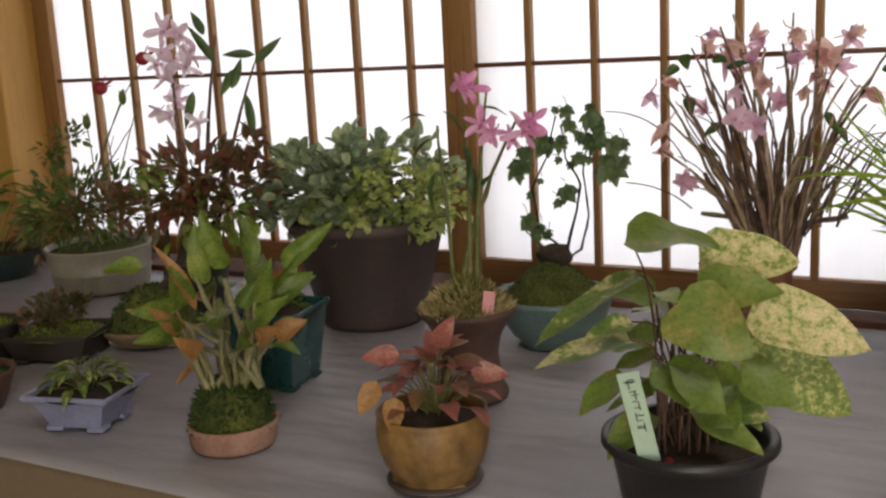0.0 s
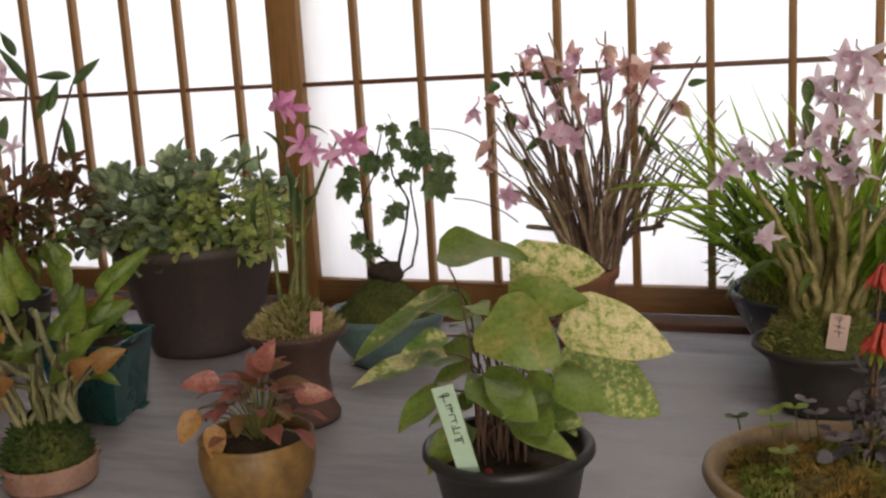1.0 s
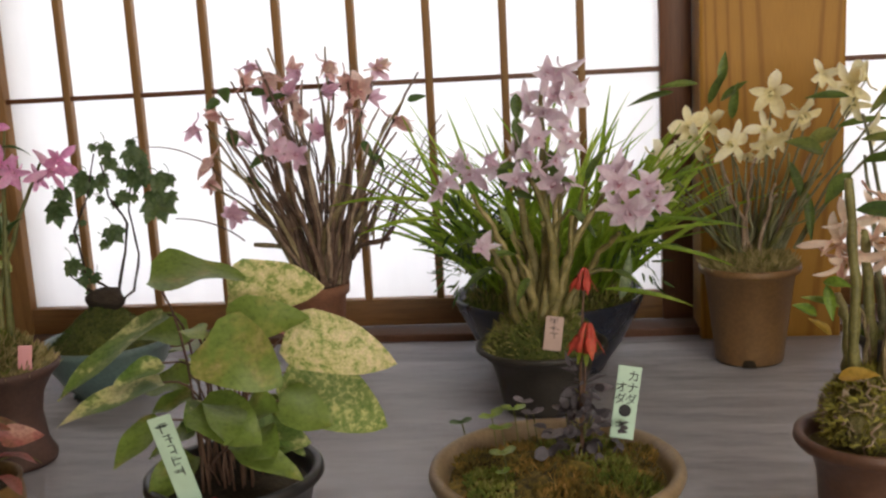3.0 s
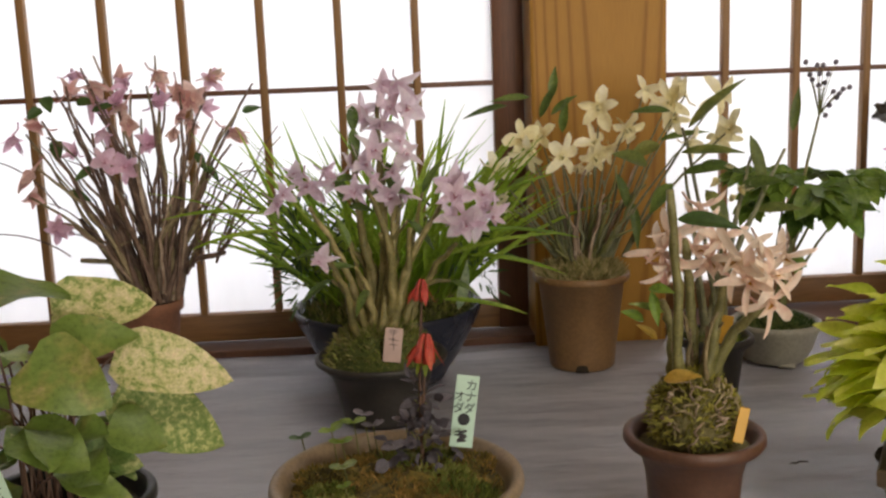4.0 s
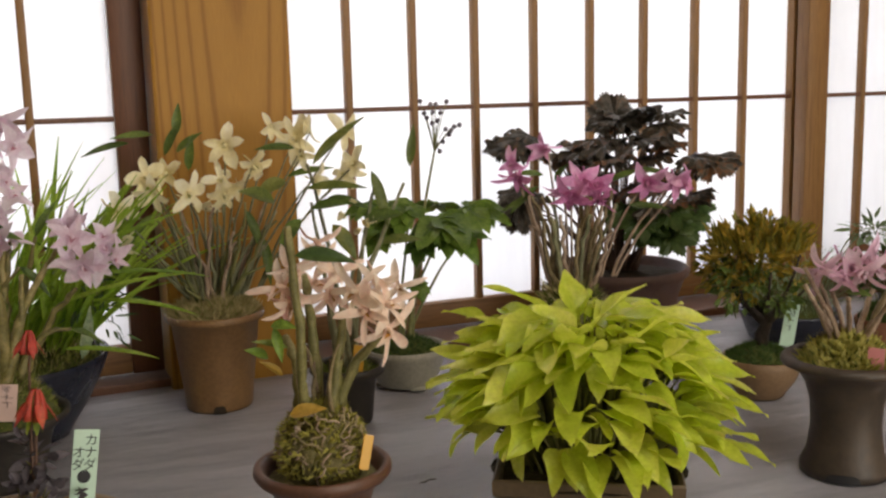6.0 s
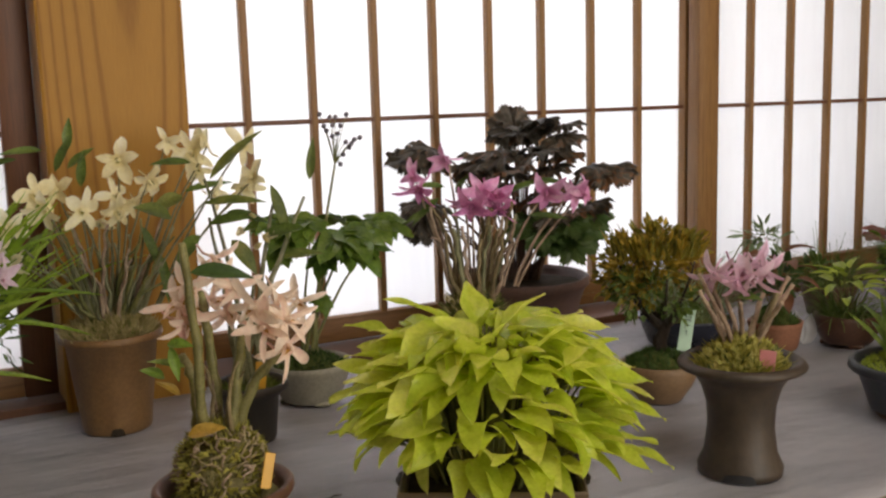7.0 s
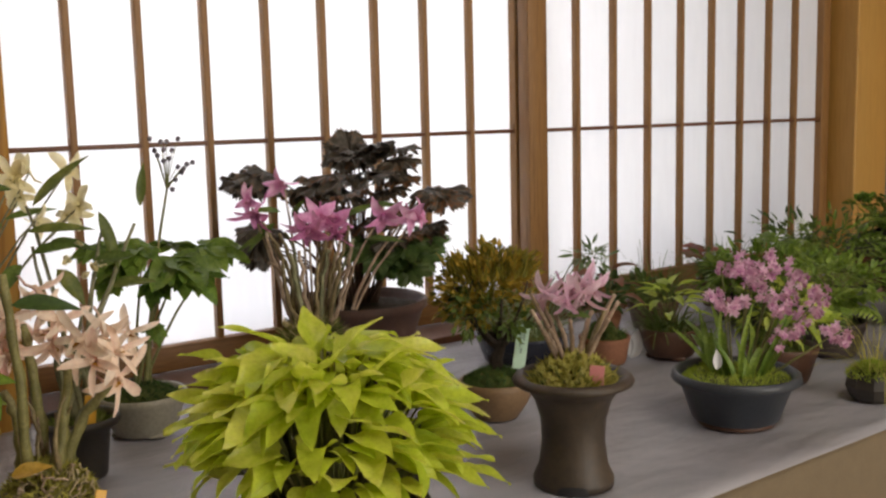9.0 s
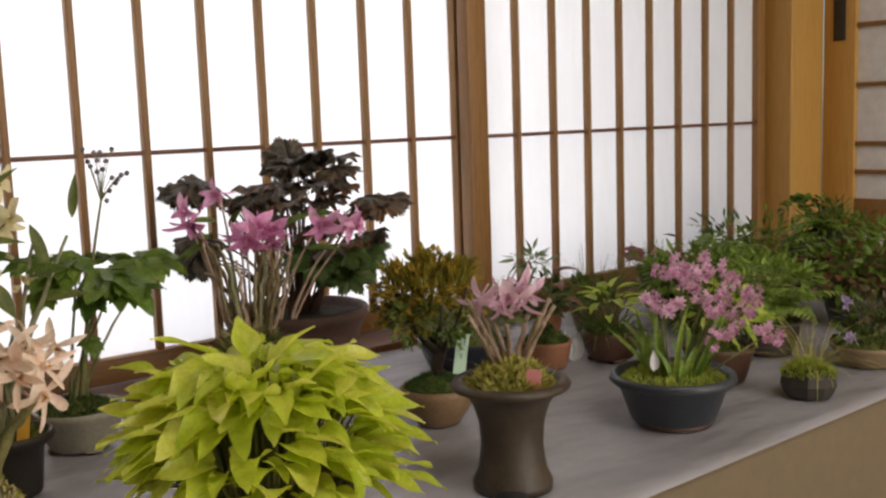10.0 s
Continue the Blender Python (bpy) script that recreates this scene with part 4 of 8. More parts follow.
def ivy_bowl():
    t = potted("celadon green bowl with a mossy mound and trailing ivy", "bonsai", -0.710, 1.423, 24.7, 1.003)
    add_pot(t, [(0.044, 0.0), (0.046, 0.008), (0.055, 0.014), (0.072, 0.040), (0.077, 0.058), (0.081, 0.062), (0.080, 0.067)], M["celadon"], 0.058, 0.006, soil="moss", mound=0.06, bumpy=0.006, power=1.15, feet=3)
    fuzz(t, 0.068, 0.058, 0.058, M["moss_green"], 2200, 0.006, power=1.15, seed=5)
    rng = random.Random(13)
    bm = bmesh.new()
    bmesh.ops.create_icosphere(bm, subdivisions=3, radius=0.02)
    for v in bm.verts:
        v.co *= 1 + 0.35 * noise.noise(v.co * 70)
        v.co = Vector((v.co.x * 1.2 + 0.006, v.co.y, v.co.z * 0.7 + 0.118))
    part("root_stock", bm, M["bark"], t)
    paths = [[(0.017, 0.0, 0.122), (-0.018, 0.0, 0.153), (-0.02, 0.0, 0.204), (-0.001, 0.0, 0.246), (0.011, 0.0, 0.295)], [(0.035, 0.0, 0.122), (0.047, 0.0, 0.172), (0.041, 0.0, 0.223), (0.053, 0.0, 0.265)], [(0.006, 0.0, 0.123), (-0.019, 0.0, 0.135), (-0.036, 0.0, 0.154)], [(0.041, 0.0, 0.209), (0.024, 0.0, 0.245), (0.014, 0.0, 0.285)]]
    for q in paths:
        pts = [Vector((q[0][0] * 0.4, 0, 0.105))] + [Vector(p) + jitter(rng, 0.003) for p in q]
        full = []
        for a, b in zip(pts, pts[1:]):
            full += [a + (b - a) * k / 3 + jitter(rng, 0.0012) for k in range(3)]
        full.append(pts[-1])
        bm = bmesh.new()
        tube(bm, full, 0.0019, 0.0009, 6, 0, 0.22)
        part("stem", bm, M["bark"], t)
    blades = [(Vector(p), r) for p, r in zip([(0.022, 0.0, 0.302), (0.05, 0.0, 0.291), (0.08, 0.0, 0.257), (-0.002, 0.0, 0.262), (0.055, 0.0, 0.262), (-0.038, 0.0, 0.232), (0.075, 0.0, 0.225), (0.019, 0.0, 0.198), (-0.031, 0.0, 0.162), (0.014, 0.0, 0.26), (0.034, 0.0, 0.241), (-0.024, 0.0, 0.197), (-0.006, 0.0, 0.145), (0.06, 0.0, 0.283), (0.028, 0.0, 0.284)], (0.012, 0.017, 0.018, 0.02, 0.018, 0.021, 0.024, 0.016, 0.015, 0.012, 0.012, 0.008, 0.009, 0.016, 0.013))]
    blades += [(p + jitter(rng, 0.018), r * rng.uniform(0.45, 0.75)) for p, r in blades + blades[::2]]
    for p, r in blades:
        bm = bmesh.new()
        d = Vector((rng.uniform(-0.8, 0.8), -0.5, -1))
        palm_blade(bm, aim(Vector(p) + Vector((0, 0, r * 0.3)), d, Vector((rng.uniform(-0.6, 0.6), -1, rng.uniform(0.1, 1.0)))), r * 1.12, rng)
        tube(bm, bez(Vector(p) + Vector((0, 0.002, r * 0.3)), Vector(p) + Vector((0.004, 0.006, r)), Vector(p) + jitter(rng, 0.01) + Vector((0, 0.012, r * 1.1)), 4), 0.0005, 0.0006, 4)
        part("leaf", bm, M["leaf_ivy"], t)


M["leaf_ivy"] = leafy("ivy_leaf", [(0.2, (0.045, 0.085, 0.03)), (0.5, (0.085, 0.14, 0.05)), (0.8, (0.15, 0.21, 0.08))], 60, 0.4, 0.4)
ivy_bowl()


def red_leaf_pot():
    t = potted("rounded ochre glazed pot with rose-red leaves", "potted plant", -0.648, 0.983, 32.6, 1.030)
    add_pot(t, [(0.034, 0.004), (0.038, 0.006), (0.037, 0.010), (0.045, 0.020), (0.0495, 0.034), (0.0510, 0.048), (0.0500, 0.058), (0.0485, 0.061), (0.0505, 0.066)], M["ochre"], 0.058, 0.005, feet=3)
    bm = lathe([(0.042, 0.0), (0.044, 0.003), (0.043, 0.0045), (0.03, 0.0045)], 40)
    part("saucer", bm, M["dark_brown"], t)
    rng = random.Random(14)
    spray(t, rng, 38, (0.004, 0, 0.060), 0.040, 0.050, 0.032, 0.018, M["leaf_rose"], "ovate", "leaf", 5, 0.2, 0.7, 0.3, 0.04, lean=(0.1, 1.0), stalk=0.0008)
    for p, d in zip([(-0.047, -0.01, 0.098), (-0.033, -0.03, 0.09), (0.035, -0.02, 0.104), (0.008, 0.0, 0.123), (-0.026, 0.0, 0.118)], ((-0.7, -0.4, -1), (-0.1, -0.3, -1), (1, -0.3, 0.0), (0.2, -0.3, 0.5), (-1, -0.2, 0.1))):
        bm = bmesh.new()
        leaf(bm, aim(p, d, (0, -1, 0.6)), 0.034, 0.019, "ovate", 0.3, 0.5, 8, 0, 0.03)
        part("leaf", bm, M["leaf_rose"] if d[2] > -0.5 else M["leaf_tan"], t)


red_leaf_pot()


def calanthe_pot():
    t = potted("low terracotta dish with a moss cushion and broad-leaved orchid", "orchid", -0.886, 0.983, 43.7, 1.028)
    add_pot(t, [(0.041, 0.0), (0.043, 0.004), (0.044, 0.016), (0.046, 0.024)], M["terra_pale"], 0.018, 0.005, soil="moss", mound=0.046, bumpy=0.004, power=4.0)
    fuzz(t, 0.042, 0.02, 0.046, M["moss_deep"], 1500, 0.007, power=4.0, seed=7)
    rng = random.Random(15)
    tips = [(-0.05, 0.0, 0.136), (-0.025, 0.0, 0.178), (0.004, 0.0, 0.169), (0.022, 0.0, 0.162), (0.041, 0.0, 0.126), (0.045, 0.0, 0.096), (-0.013, 0.0, 0.132), (0.023, 0.0, 0.105), (-0.036, 0.0, 0.112)]
    roots = [(rng.uniform(-0.03, 0.03), rng.uniform(-0.02, 0.02), 0.06) for _ in tips]
    canes(t, rng, roots, tips, 0.0042, 0.0025, M["cane_green"], "cane", 0.012, 0.12)
    spec = (((-0.15, -0.3, 1), 0.062, 0.024, "leaf_calm"), ((0.2, -0.2, 1), 0.058, 0.024, "leaf_calm"), ((0.75, -0.2, 0.7), 0.065, 0.022, "leaf_calm"), ((1, -0.4, 0.15), 0.05, 0.028, "leaf_calm"), ((-0.2, -0.4, 0.9), 0.045, 0.026, "leaf_calm"), ((-0.1, -0.2, 1), 0.06, 0.022, "leaf_calm"), ((-0.05, -0.5, 1), 0.075, 0.015, "leaf_tan"), ((-0.7, -0.3, 0.6), 0.042, 0.013, "leaf_tan"), ((-0.1, -0.2, 0.7), 0.05, 0.014, "leaf_tan"), ((1, -0.3, -0.3), 0.03, 0.016, "leaf_calm"), ((-1, -0.3, -0.2), 0.035, 0.013, "leaf_tan"), ((0.8, -0.2, 0.2), 0.03, 0.012, "leaf_calm"), ((0.0, 0.3, 1), 0.03, 0.02, "leaf_calm"), ((-1, 0, 0.1), 0.04, 0.02, "leaf_calm"), ((0.4, -0.5, 0.5), 0.03, 0.018, "leaf_calm"), ((-0.4, -0.5, 0.4), 0.03, 0.014, "leaf_calm"))
    starts = [(0.007, 0.0, 0.18), (0.029, 0.0, 0.178), (0.062, 0.0, 0.175), (0.043, 0.0, 0.148), (-0.038, 0.0, 0.146), (-0.015, 0.0, 0.166), (-0.026, 0.0, 0.141), (-0.05, 0.0, 0.136), (-0.039, 0.0, 0.109), (0.045, 0.0, 0.096), (-0.022, 0.0, 0.087), (0.052, 0.0, 0.119), (0.031, 0.0, 0.206), (-0.071, 0.0, 0.188), (0.015, 0.0, 0.14), (-0.005, 0.0, 0.125)]
    for k in range(24):
        a = rng.uniform(0, 6.283)
        p = Vector((0.05 * math.cos(a), 0.03 * math.sin(a), rng.uniform(0.10, 0.155)))
        bm = bmesh.new()
        leaf(bm, aim(p, (math.cos(a), math.sin(a) - 0.3, rng.uniform(-0.1, 1.4)), Vector((0.1, -0.8, 0.6)) + jitter(rng, 0.6)), rng.uniform(0.032, 0.055), rng.uniform(0.016, 0.024), "ovate", 0.6, 0.6, 9, 0, 0.04, a, rng.uniform(-0.6, 0.6))
        part("leaf", bm, M["leaf_calm"] if k % 4 else M["leaf_tan"], t)
        foot = (p.x * 0.5, p.y * 0.5, 0.06)
        canes(t, rng, [foot], [p], 0.0028, 0.0016, M["cane_green"], "cane", 0.014, 0.1)
    for p, (d, L, W, mat) in zip(starts, spec):
        bm = bmesh.new()
        leaf(bm, aim(p, Vector(d) + jitter(rng, 0.25), Vector((0.1, -0.8, 0.6)) + jitter(rng, 0.6)), L * 1.05, W * 1.0, "ovate" if W > 0.016 else "lance", 0.6, 0.6, 10, 0, 0.05, rng.uniform(0, 6), rng.uniform(-0.7, 0.7))
        part("leaf", bm, M[mat], t)


M["terra_pale"] = ceramic("weathered_terracotta", (0.34, 0.21, 0.16), (0.21, 0.085, 0.05), 0.8)
M["moss_deep"] = leafy("deep_green_moss_blades", [(0.2, (0.012, 0.03, 0.004)), (0.5, (0.035, 0.07, 0.008)), (0.8, (0.07, 0.12, 0.015))], 60, 0.7, 0.2)
M["leaf_calm"] = leafy("yellowish_green_leaf", [(0.2, (0.05, 0.09, 0.014)), (0.5, (0.125, 0.19, 0.03)), (0.8, (0.24, 0.29, 0.06))], 40, 0.38)
M["cane_green"] = leafy("pale_green_cane", [(0.2, (0.12, 0.12, 0.05)), (0.5, (0.22, 0.21, 0.10)), (0.8, (0.34, 0.31, 0.17))], 60, 0.5, 0.15)
calanthe_pot()


def lavender_pot():
    t = potted("square lavender glazed pot with small cream-edged hosta", "potted plant", -1.080, 0.967, 14, 0.92)
    add_pot(t, [(0.047, 0.004), (0.050, 0.010), (0.066, 0.036), (0.080, 0.042), (0.081, 0.047)], M["lavender"], 0.042, 0.006, sides=4, squash=(1.0, 0.85), feet=4)
    rng = random.Random(16)
    spray(t, rng, 36, (0, 0, 0.042), 0.042, 0.032, 0.03, 0.012, M["leaf_edge"], "lance", "leaf", 4, 0.2, 1.0, 0.4, 0.0, stalk=0.0007)


M["leaf_edge"] = leafy("cream_edged_small_leaf", [(0.3, (0.06, 0.11, 0.02)), (0.55, (0.13, 0.20, 0.04)), (0.68, (0.45, 0.48, 0.2))], 130)
lavender_pot()


def teal_pot():
    t = potted("tall square teal glazed pot with low greenery", "potted plant", -0.961, 1.160, 8, 0.90)
    add_pot(t, [(0.054, 0.003), (0.056, 0.010), (0.072, 0.098), (0.076, 0.100), (0.077, 0.106)], M["teal"], 0.096, 0.006, sides=4, feet=4)
    rng = random.Random(17)
    bush(t, rng, 14, (0, 0, 0.112), (0.04, 0.04, 0.018), 0.02, 0.008, M["leaf"], "lance", 8)


teal_pot()


def moss_tray():
    t = potted("shallow dark rectangular tray with moss and reddish succulent rosettes", "potted plant", -1.321, 1.141, 20, 1.013)
    add_pot(t, [(0.066, 0.004), (0.068, 0.008), (0.082, 0.032), (0.086, 0.034), (0.086, 0.038)], M["charcoal"], 0.033, 0.006, sides=4, squash=(1.0, 0.8), soil="moss", mound=0.012, feet=4)
    fuzz(t, 0.058, 0.033, 0.012, M["moss_bright"], 700, 0.006, (1, 0.8), seed=8)
    rng = random.Random(18)
    bush(t, rng, 26, (0, 0, 0.06), (0.042, 0.035, 0.02), 0.012, 0.009, M["leaf_redgreen"], "ovate", 10, "foliage", 0.2, 0.3, 0.3, 0.2)


M["leaf_redgreen"] = leafy("red_green_leaf", [(0.2, (0.05, 0.07, 0.02)), (0.5, (0.12, 0.075, 0.04)), (0.8, (0.30, 0.13, 0.10))], 50)
moss_tray()


def nandina_tray():
    t = potted("shallow tan dish with dark moss and a red-leaved dwarf tree", "bonsai", -1.239, 1.237, 46.9, 1.009)
    add_pot(t, [(0.05, 0.004), (0.054, 0.008), (0.066, 0.022), (0.068, 0.027)], M["tan"], 0.022, 0.006, squash=(1.1, 0.85), soil="moss", mound=0.06, bumpy=0.006, power=2.5, feet=3)
    fuzz(t, 0.06, 0.022, 0.06, M["moss_deep"], 900, 0.007, (1.1, 0.85), 2.5, seed=9)
    rng = random.Random(19)
    canes(t, rng, [(0.02, 0, 0.07), (0.03, 0.01, 0.07), (0.01, -0.01, 0.07)], [(0.034, 0.0, 0.201), (0.08, 0.0, 0.213), (0.124, 0.0, 0.186)], 0.005, 0.002, M["bark"], "trunk", 0.01, 0.1)
    x, _, z = [(0.084, 0.0, 0.209)][0]
    bush(t, rng, 30, (x, 0, z), (0.10, 0.06, 0.06), 0.030, 0.014, M["leaf_red"], "lance", 8, "foliage", 0.5, 0.8, 0.26, 0.25)
    bush(t, rng, 14, (x - 0.01, -0.01, z - 0.015), (0.09, 0.05, 0.05), 0.026, 0.013, M["leaf_calm"], "lance", 8, "foliage", 0.5, 0.6, 0.3, 0.25)
    for p in [(0.112, 0.0, 0.264), (0.147, 0.0, 0.271), (0.165, 0.0, 0.25), (0.125, 0.0, 0.241), (-0.024, 0.0, 0.214), (-0.043, 0.0, 0.212)]:
        bush(t, rng, 3, p, (0.015, 0.012, 0.006), 0.026, 0.009, M["leaf_red"], "lance", 5, "foliage", 0.5, 0.9, 0.6, 0.1)


nandina_tray()


def white_orchid():
    t = potted("small dark pot with a tall white and pink orchid spike", "orchid", -1.307, 1.412, 44.1, 0.999)
    add_pot(t, [(0.035, 0.0), (0.045, 0.07), (0.047, 0.075)], M["charcoal"], 0.066, 0.005, soil="moss")
    rng = random.Random(20)
    roots = [(0.0, 0, 0.066), (0.01, 0.005, 0.066), (0.02, 0.0, 0.066), (-0.005, 0.005, 0.066)]
    tips = [(0.019, 0.0, 0.294), (0.056, 0.0, 0.425), (0.112, 0.0, 0.38), (-0.013, 0.0, 0.403)]
    canes(t, rng, roots, tips, 0.005, 0.0015, M["cane_dark"], "stem", 0.008, 0.08)
    meshes = [star_mesh("flower", 0.027, 0.010, [M["pink_pale"], M["throat_rose"]], seed=30 + k, cup=0.3) for k in range(3)]
    spots = [(-0.02, 0.0, 0.436), (-0.0, 0.0, 0.427), (0.008, 0.0, 0.406), (-0.025, 0.0, 0.407), (-0.015, 0.0, 0.386), (0.006, 0.0, 0.381), (-0.021, 0.0, 0.365), (-0.007, 0.0, 0.352), (-0.038, 0.0, 0.319), (-0.022, 0.0, 0.306), (-0.009, 0.0, 0.33), (0.019, -0.02, 0.297), (0.015, 0.0, 0.393), (-0.035, 0.0, 0.387)]
    scatter_flowers(t, meshes, spots, rng, (0, -1, 0), 0.8)
    for p, d, L in zip([(0.052, 0.0, 0.383), (0.112, 0.0, 0.38), (0.095, 0.0, 0.333), (0.074, 0.0, 0.343), (0.015, 0.0, 0.342), (0.039, 0.0, 0.426), (0.113, 0.0, 0.393), (0.081, 0.0, 0.373)], ((-0.5, 0, 0.9), (0.9, 0, 0.8), (0.1, -0.2, -1), (0.4, -0.1, 1), (-0.3, -0.2, -1), (-0.4, 0, 1), (-1, 0, 0.1), (-0.5, 0, -0.8)), (0.07, 0.06, 0.08, 0.05, 0.06, 0.04, 0.05, 0.05)):
        bm = bmesh.new()
        leaf(bm, aim(p, d, (0.1, -1, 0.4)), L, 0.015, "lance", 0.35, 0.3, 8)
        part("leaf", bm, M["leaf_dark"], t)


white_orchid()


def pale_pot():
    t = potted("pale grey round pot with feathery greens and red seed heads", "potted plant", -1.596, 1.474, 49.1, 0.991)
    add_pot(t, [(0.080, 0.0), (0.083, 0.006), (0.086, 0.034), (0.088, 0.036), (0.086, 0.038), (0.092, 0.074), (0.095, 0.078)], M["pale_grey"], 0.072, 0.007, soil="moss")
    rng = random.Random(21)
    x, _, z = [(-0.017, 0.0, 0.164)][0]
    bush(t, rng, 60, (x, 0, z - 0.02), (0.105, 0.08, 0.06), 0.022, 0.007, M["leaf"], "lance", 12, "foliage", 0.6, 0.5, 0.35, 0.2)
    bush(t, rng, 18, (x + 0.04, -0.05, z - 0.015), (0.07, 0.04, 0.025), 0.034, 0.010, M["leaf_red"], "lance", 4, "foliage", 0.5, 0.8, 0.3, 0.1)
    for p in [(-0.055, 0.0, 0.246), (-0.024, 0.0, 0.273)]:
        bush(t, rng, 8, p, (0.03, 0.02, 0.02), 0.016, 0.009, M["leaf"], "ovate", 6, "foliage", 0.4, 0.8, 0.4, 0.1)
    tips = [(0.033, 0.0, 0.352), (0.109, 0.0, 0.399), (0.004, 0.0, 0.295), (0.068, 0.0, 0.333), (0.046, 0.0, 0.268), (0.081, 0.0, 0.285), (0.094, 0.0, 0.324)]
    canes(t, rng, [(x + rng.uniform(-0.02, 0.06), 0, 0.08) for _ in tips], tips, 0.0016, 0.0009, M["stem"], "stem", 0.015, 0.0)
    for k, p in enumerate(tips[:4]):
        bm = bmesh.new()
        bmesh.ops.create_icosphere(bm, subdivisions=2, radius=0.0125 if k < 2 else 0.007)
        for v in bm.verts:
            v.co.z *= 1.0 if k < 2 else 1.9
        for j in range(5):
            leaf(bm, aim((0, 0, 0.003), (math.cos(j * 1.26), math.sin(j * 1.26) * 0.6, 0.8), (0, 0, 1)), 0.024 if k < 2 else 0.014, 0.007, "lance", 0.4, -0.5, 5)
        bmesh.ops.transform(bm, matrix=Matrix.Translation(p) @ Matrix.Rotation(0.9 if k < 2 else 0.0, 4, "Y"), verts=bm.verts)
        part("seed_head", bm, M["crimson"] if k < 2 else M["leaf"], t, "crimson seed head" if k < 2 else "green seed head")


pale_pot()


def left_dish():
    t = potted("low dark green dish with broad fresh leaves", "potted plant", -1.884, 1.478, 54.1, 0.985)
    add_pot(t, [(0.07, 0.0), (0.095, 0.045), (0.098, 0.05)], M["teal_dark"], 0.042, 0.006)
    rng = random.Random(22)
    spray(t, rng, 22, (0.0, 0, 0.04), 0.09, 0.14, 0.06, 0.035, M["leaf_fresh"], "ovate", "leaf", 3, 0.2, 0.7, 0.3, stalk=0.001)
    bush(t, rng, 8, (0.08, -0.05, 0.07), (0.03, 0.03, 0.03), 0.03, 0.014, M["leaf_red"], "lance", 6)


M["teal_dark"] = ceramic("dark_green_glaze", (0.02, 0.04, 0.035), (0.012, 0.02, 0.02), 0.3)
left_dish()


def edge_pots():
    for x, y, h, mat, leafmat, lab in ((-1.405, 1.080, 0.05, "charcoal", "moss_bright", "dark round pot with a bright moss top"), (-1.254, 0.948, 0.04, "terra_dark", "leaf_dark", "small brown pot with dark low leaves")):
        t = potted(lab, "potted plant", x, y, 56.4)
        add_pot(t, [(0.034, 0.0), (0.05, h), (0.052, h + 0.004)], M[mat], h - 0.006, 0.005, soil="moss", mound=0.012)
        fuzz(t, 0.044, h - 0.006, 0.012, M[leafmat], 500, 0.008, seed=23)


edge_pots()


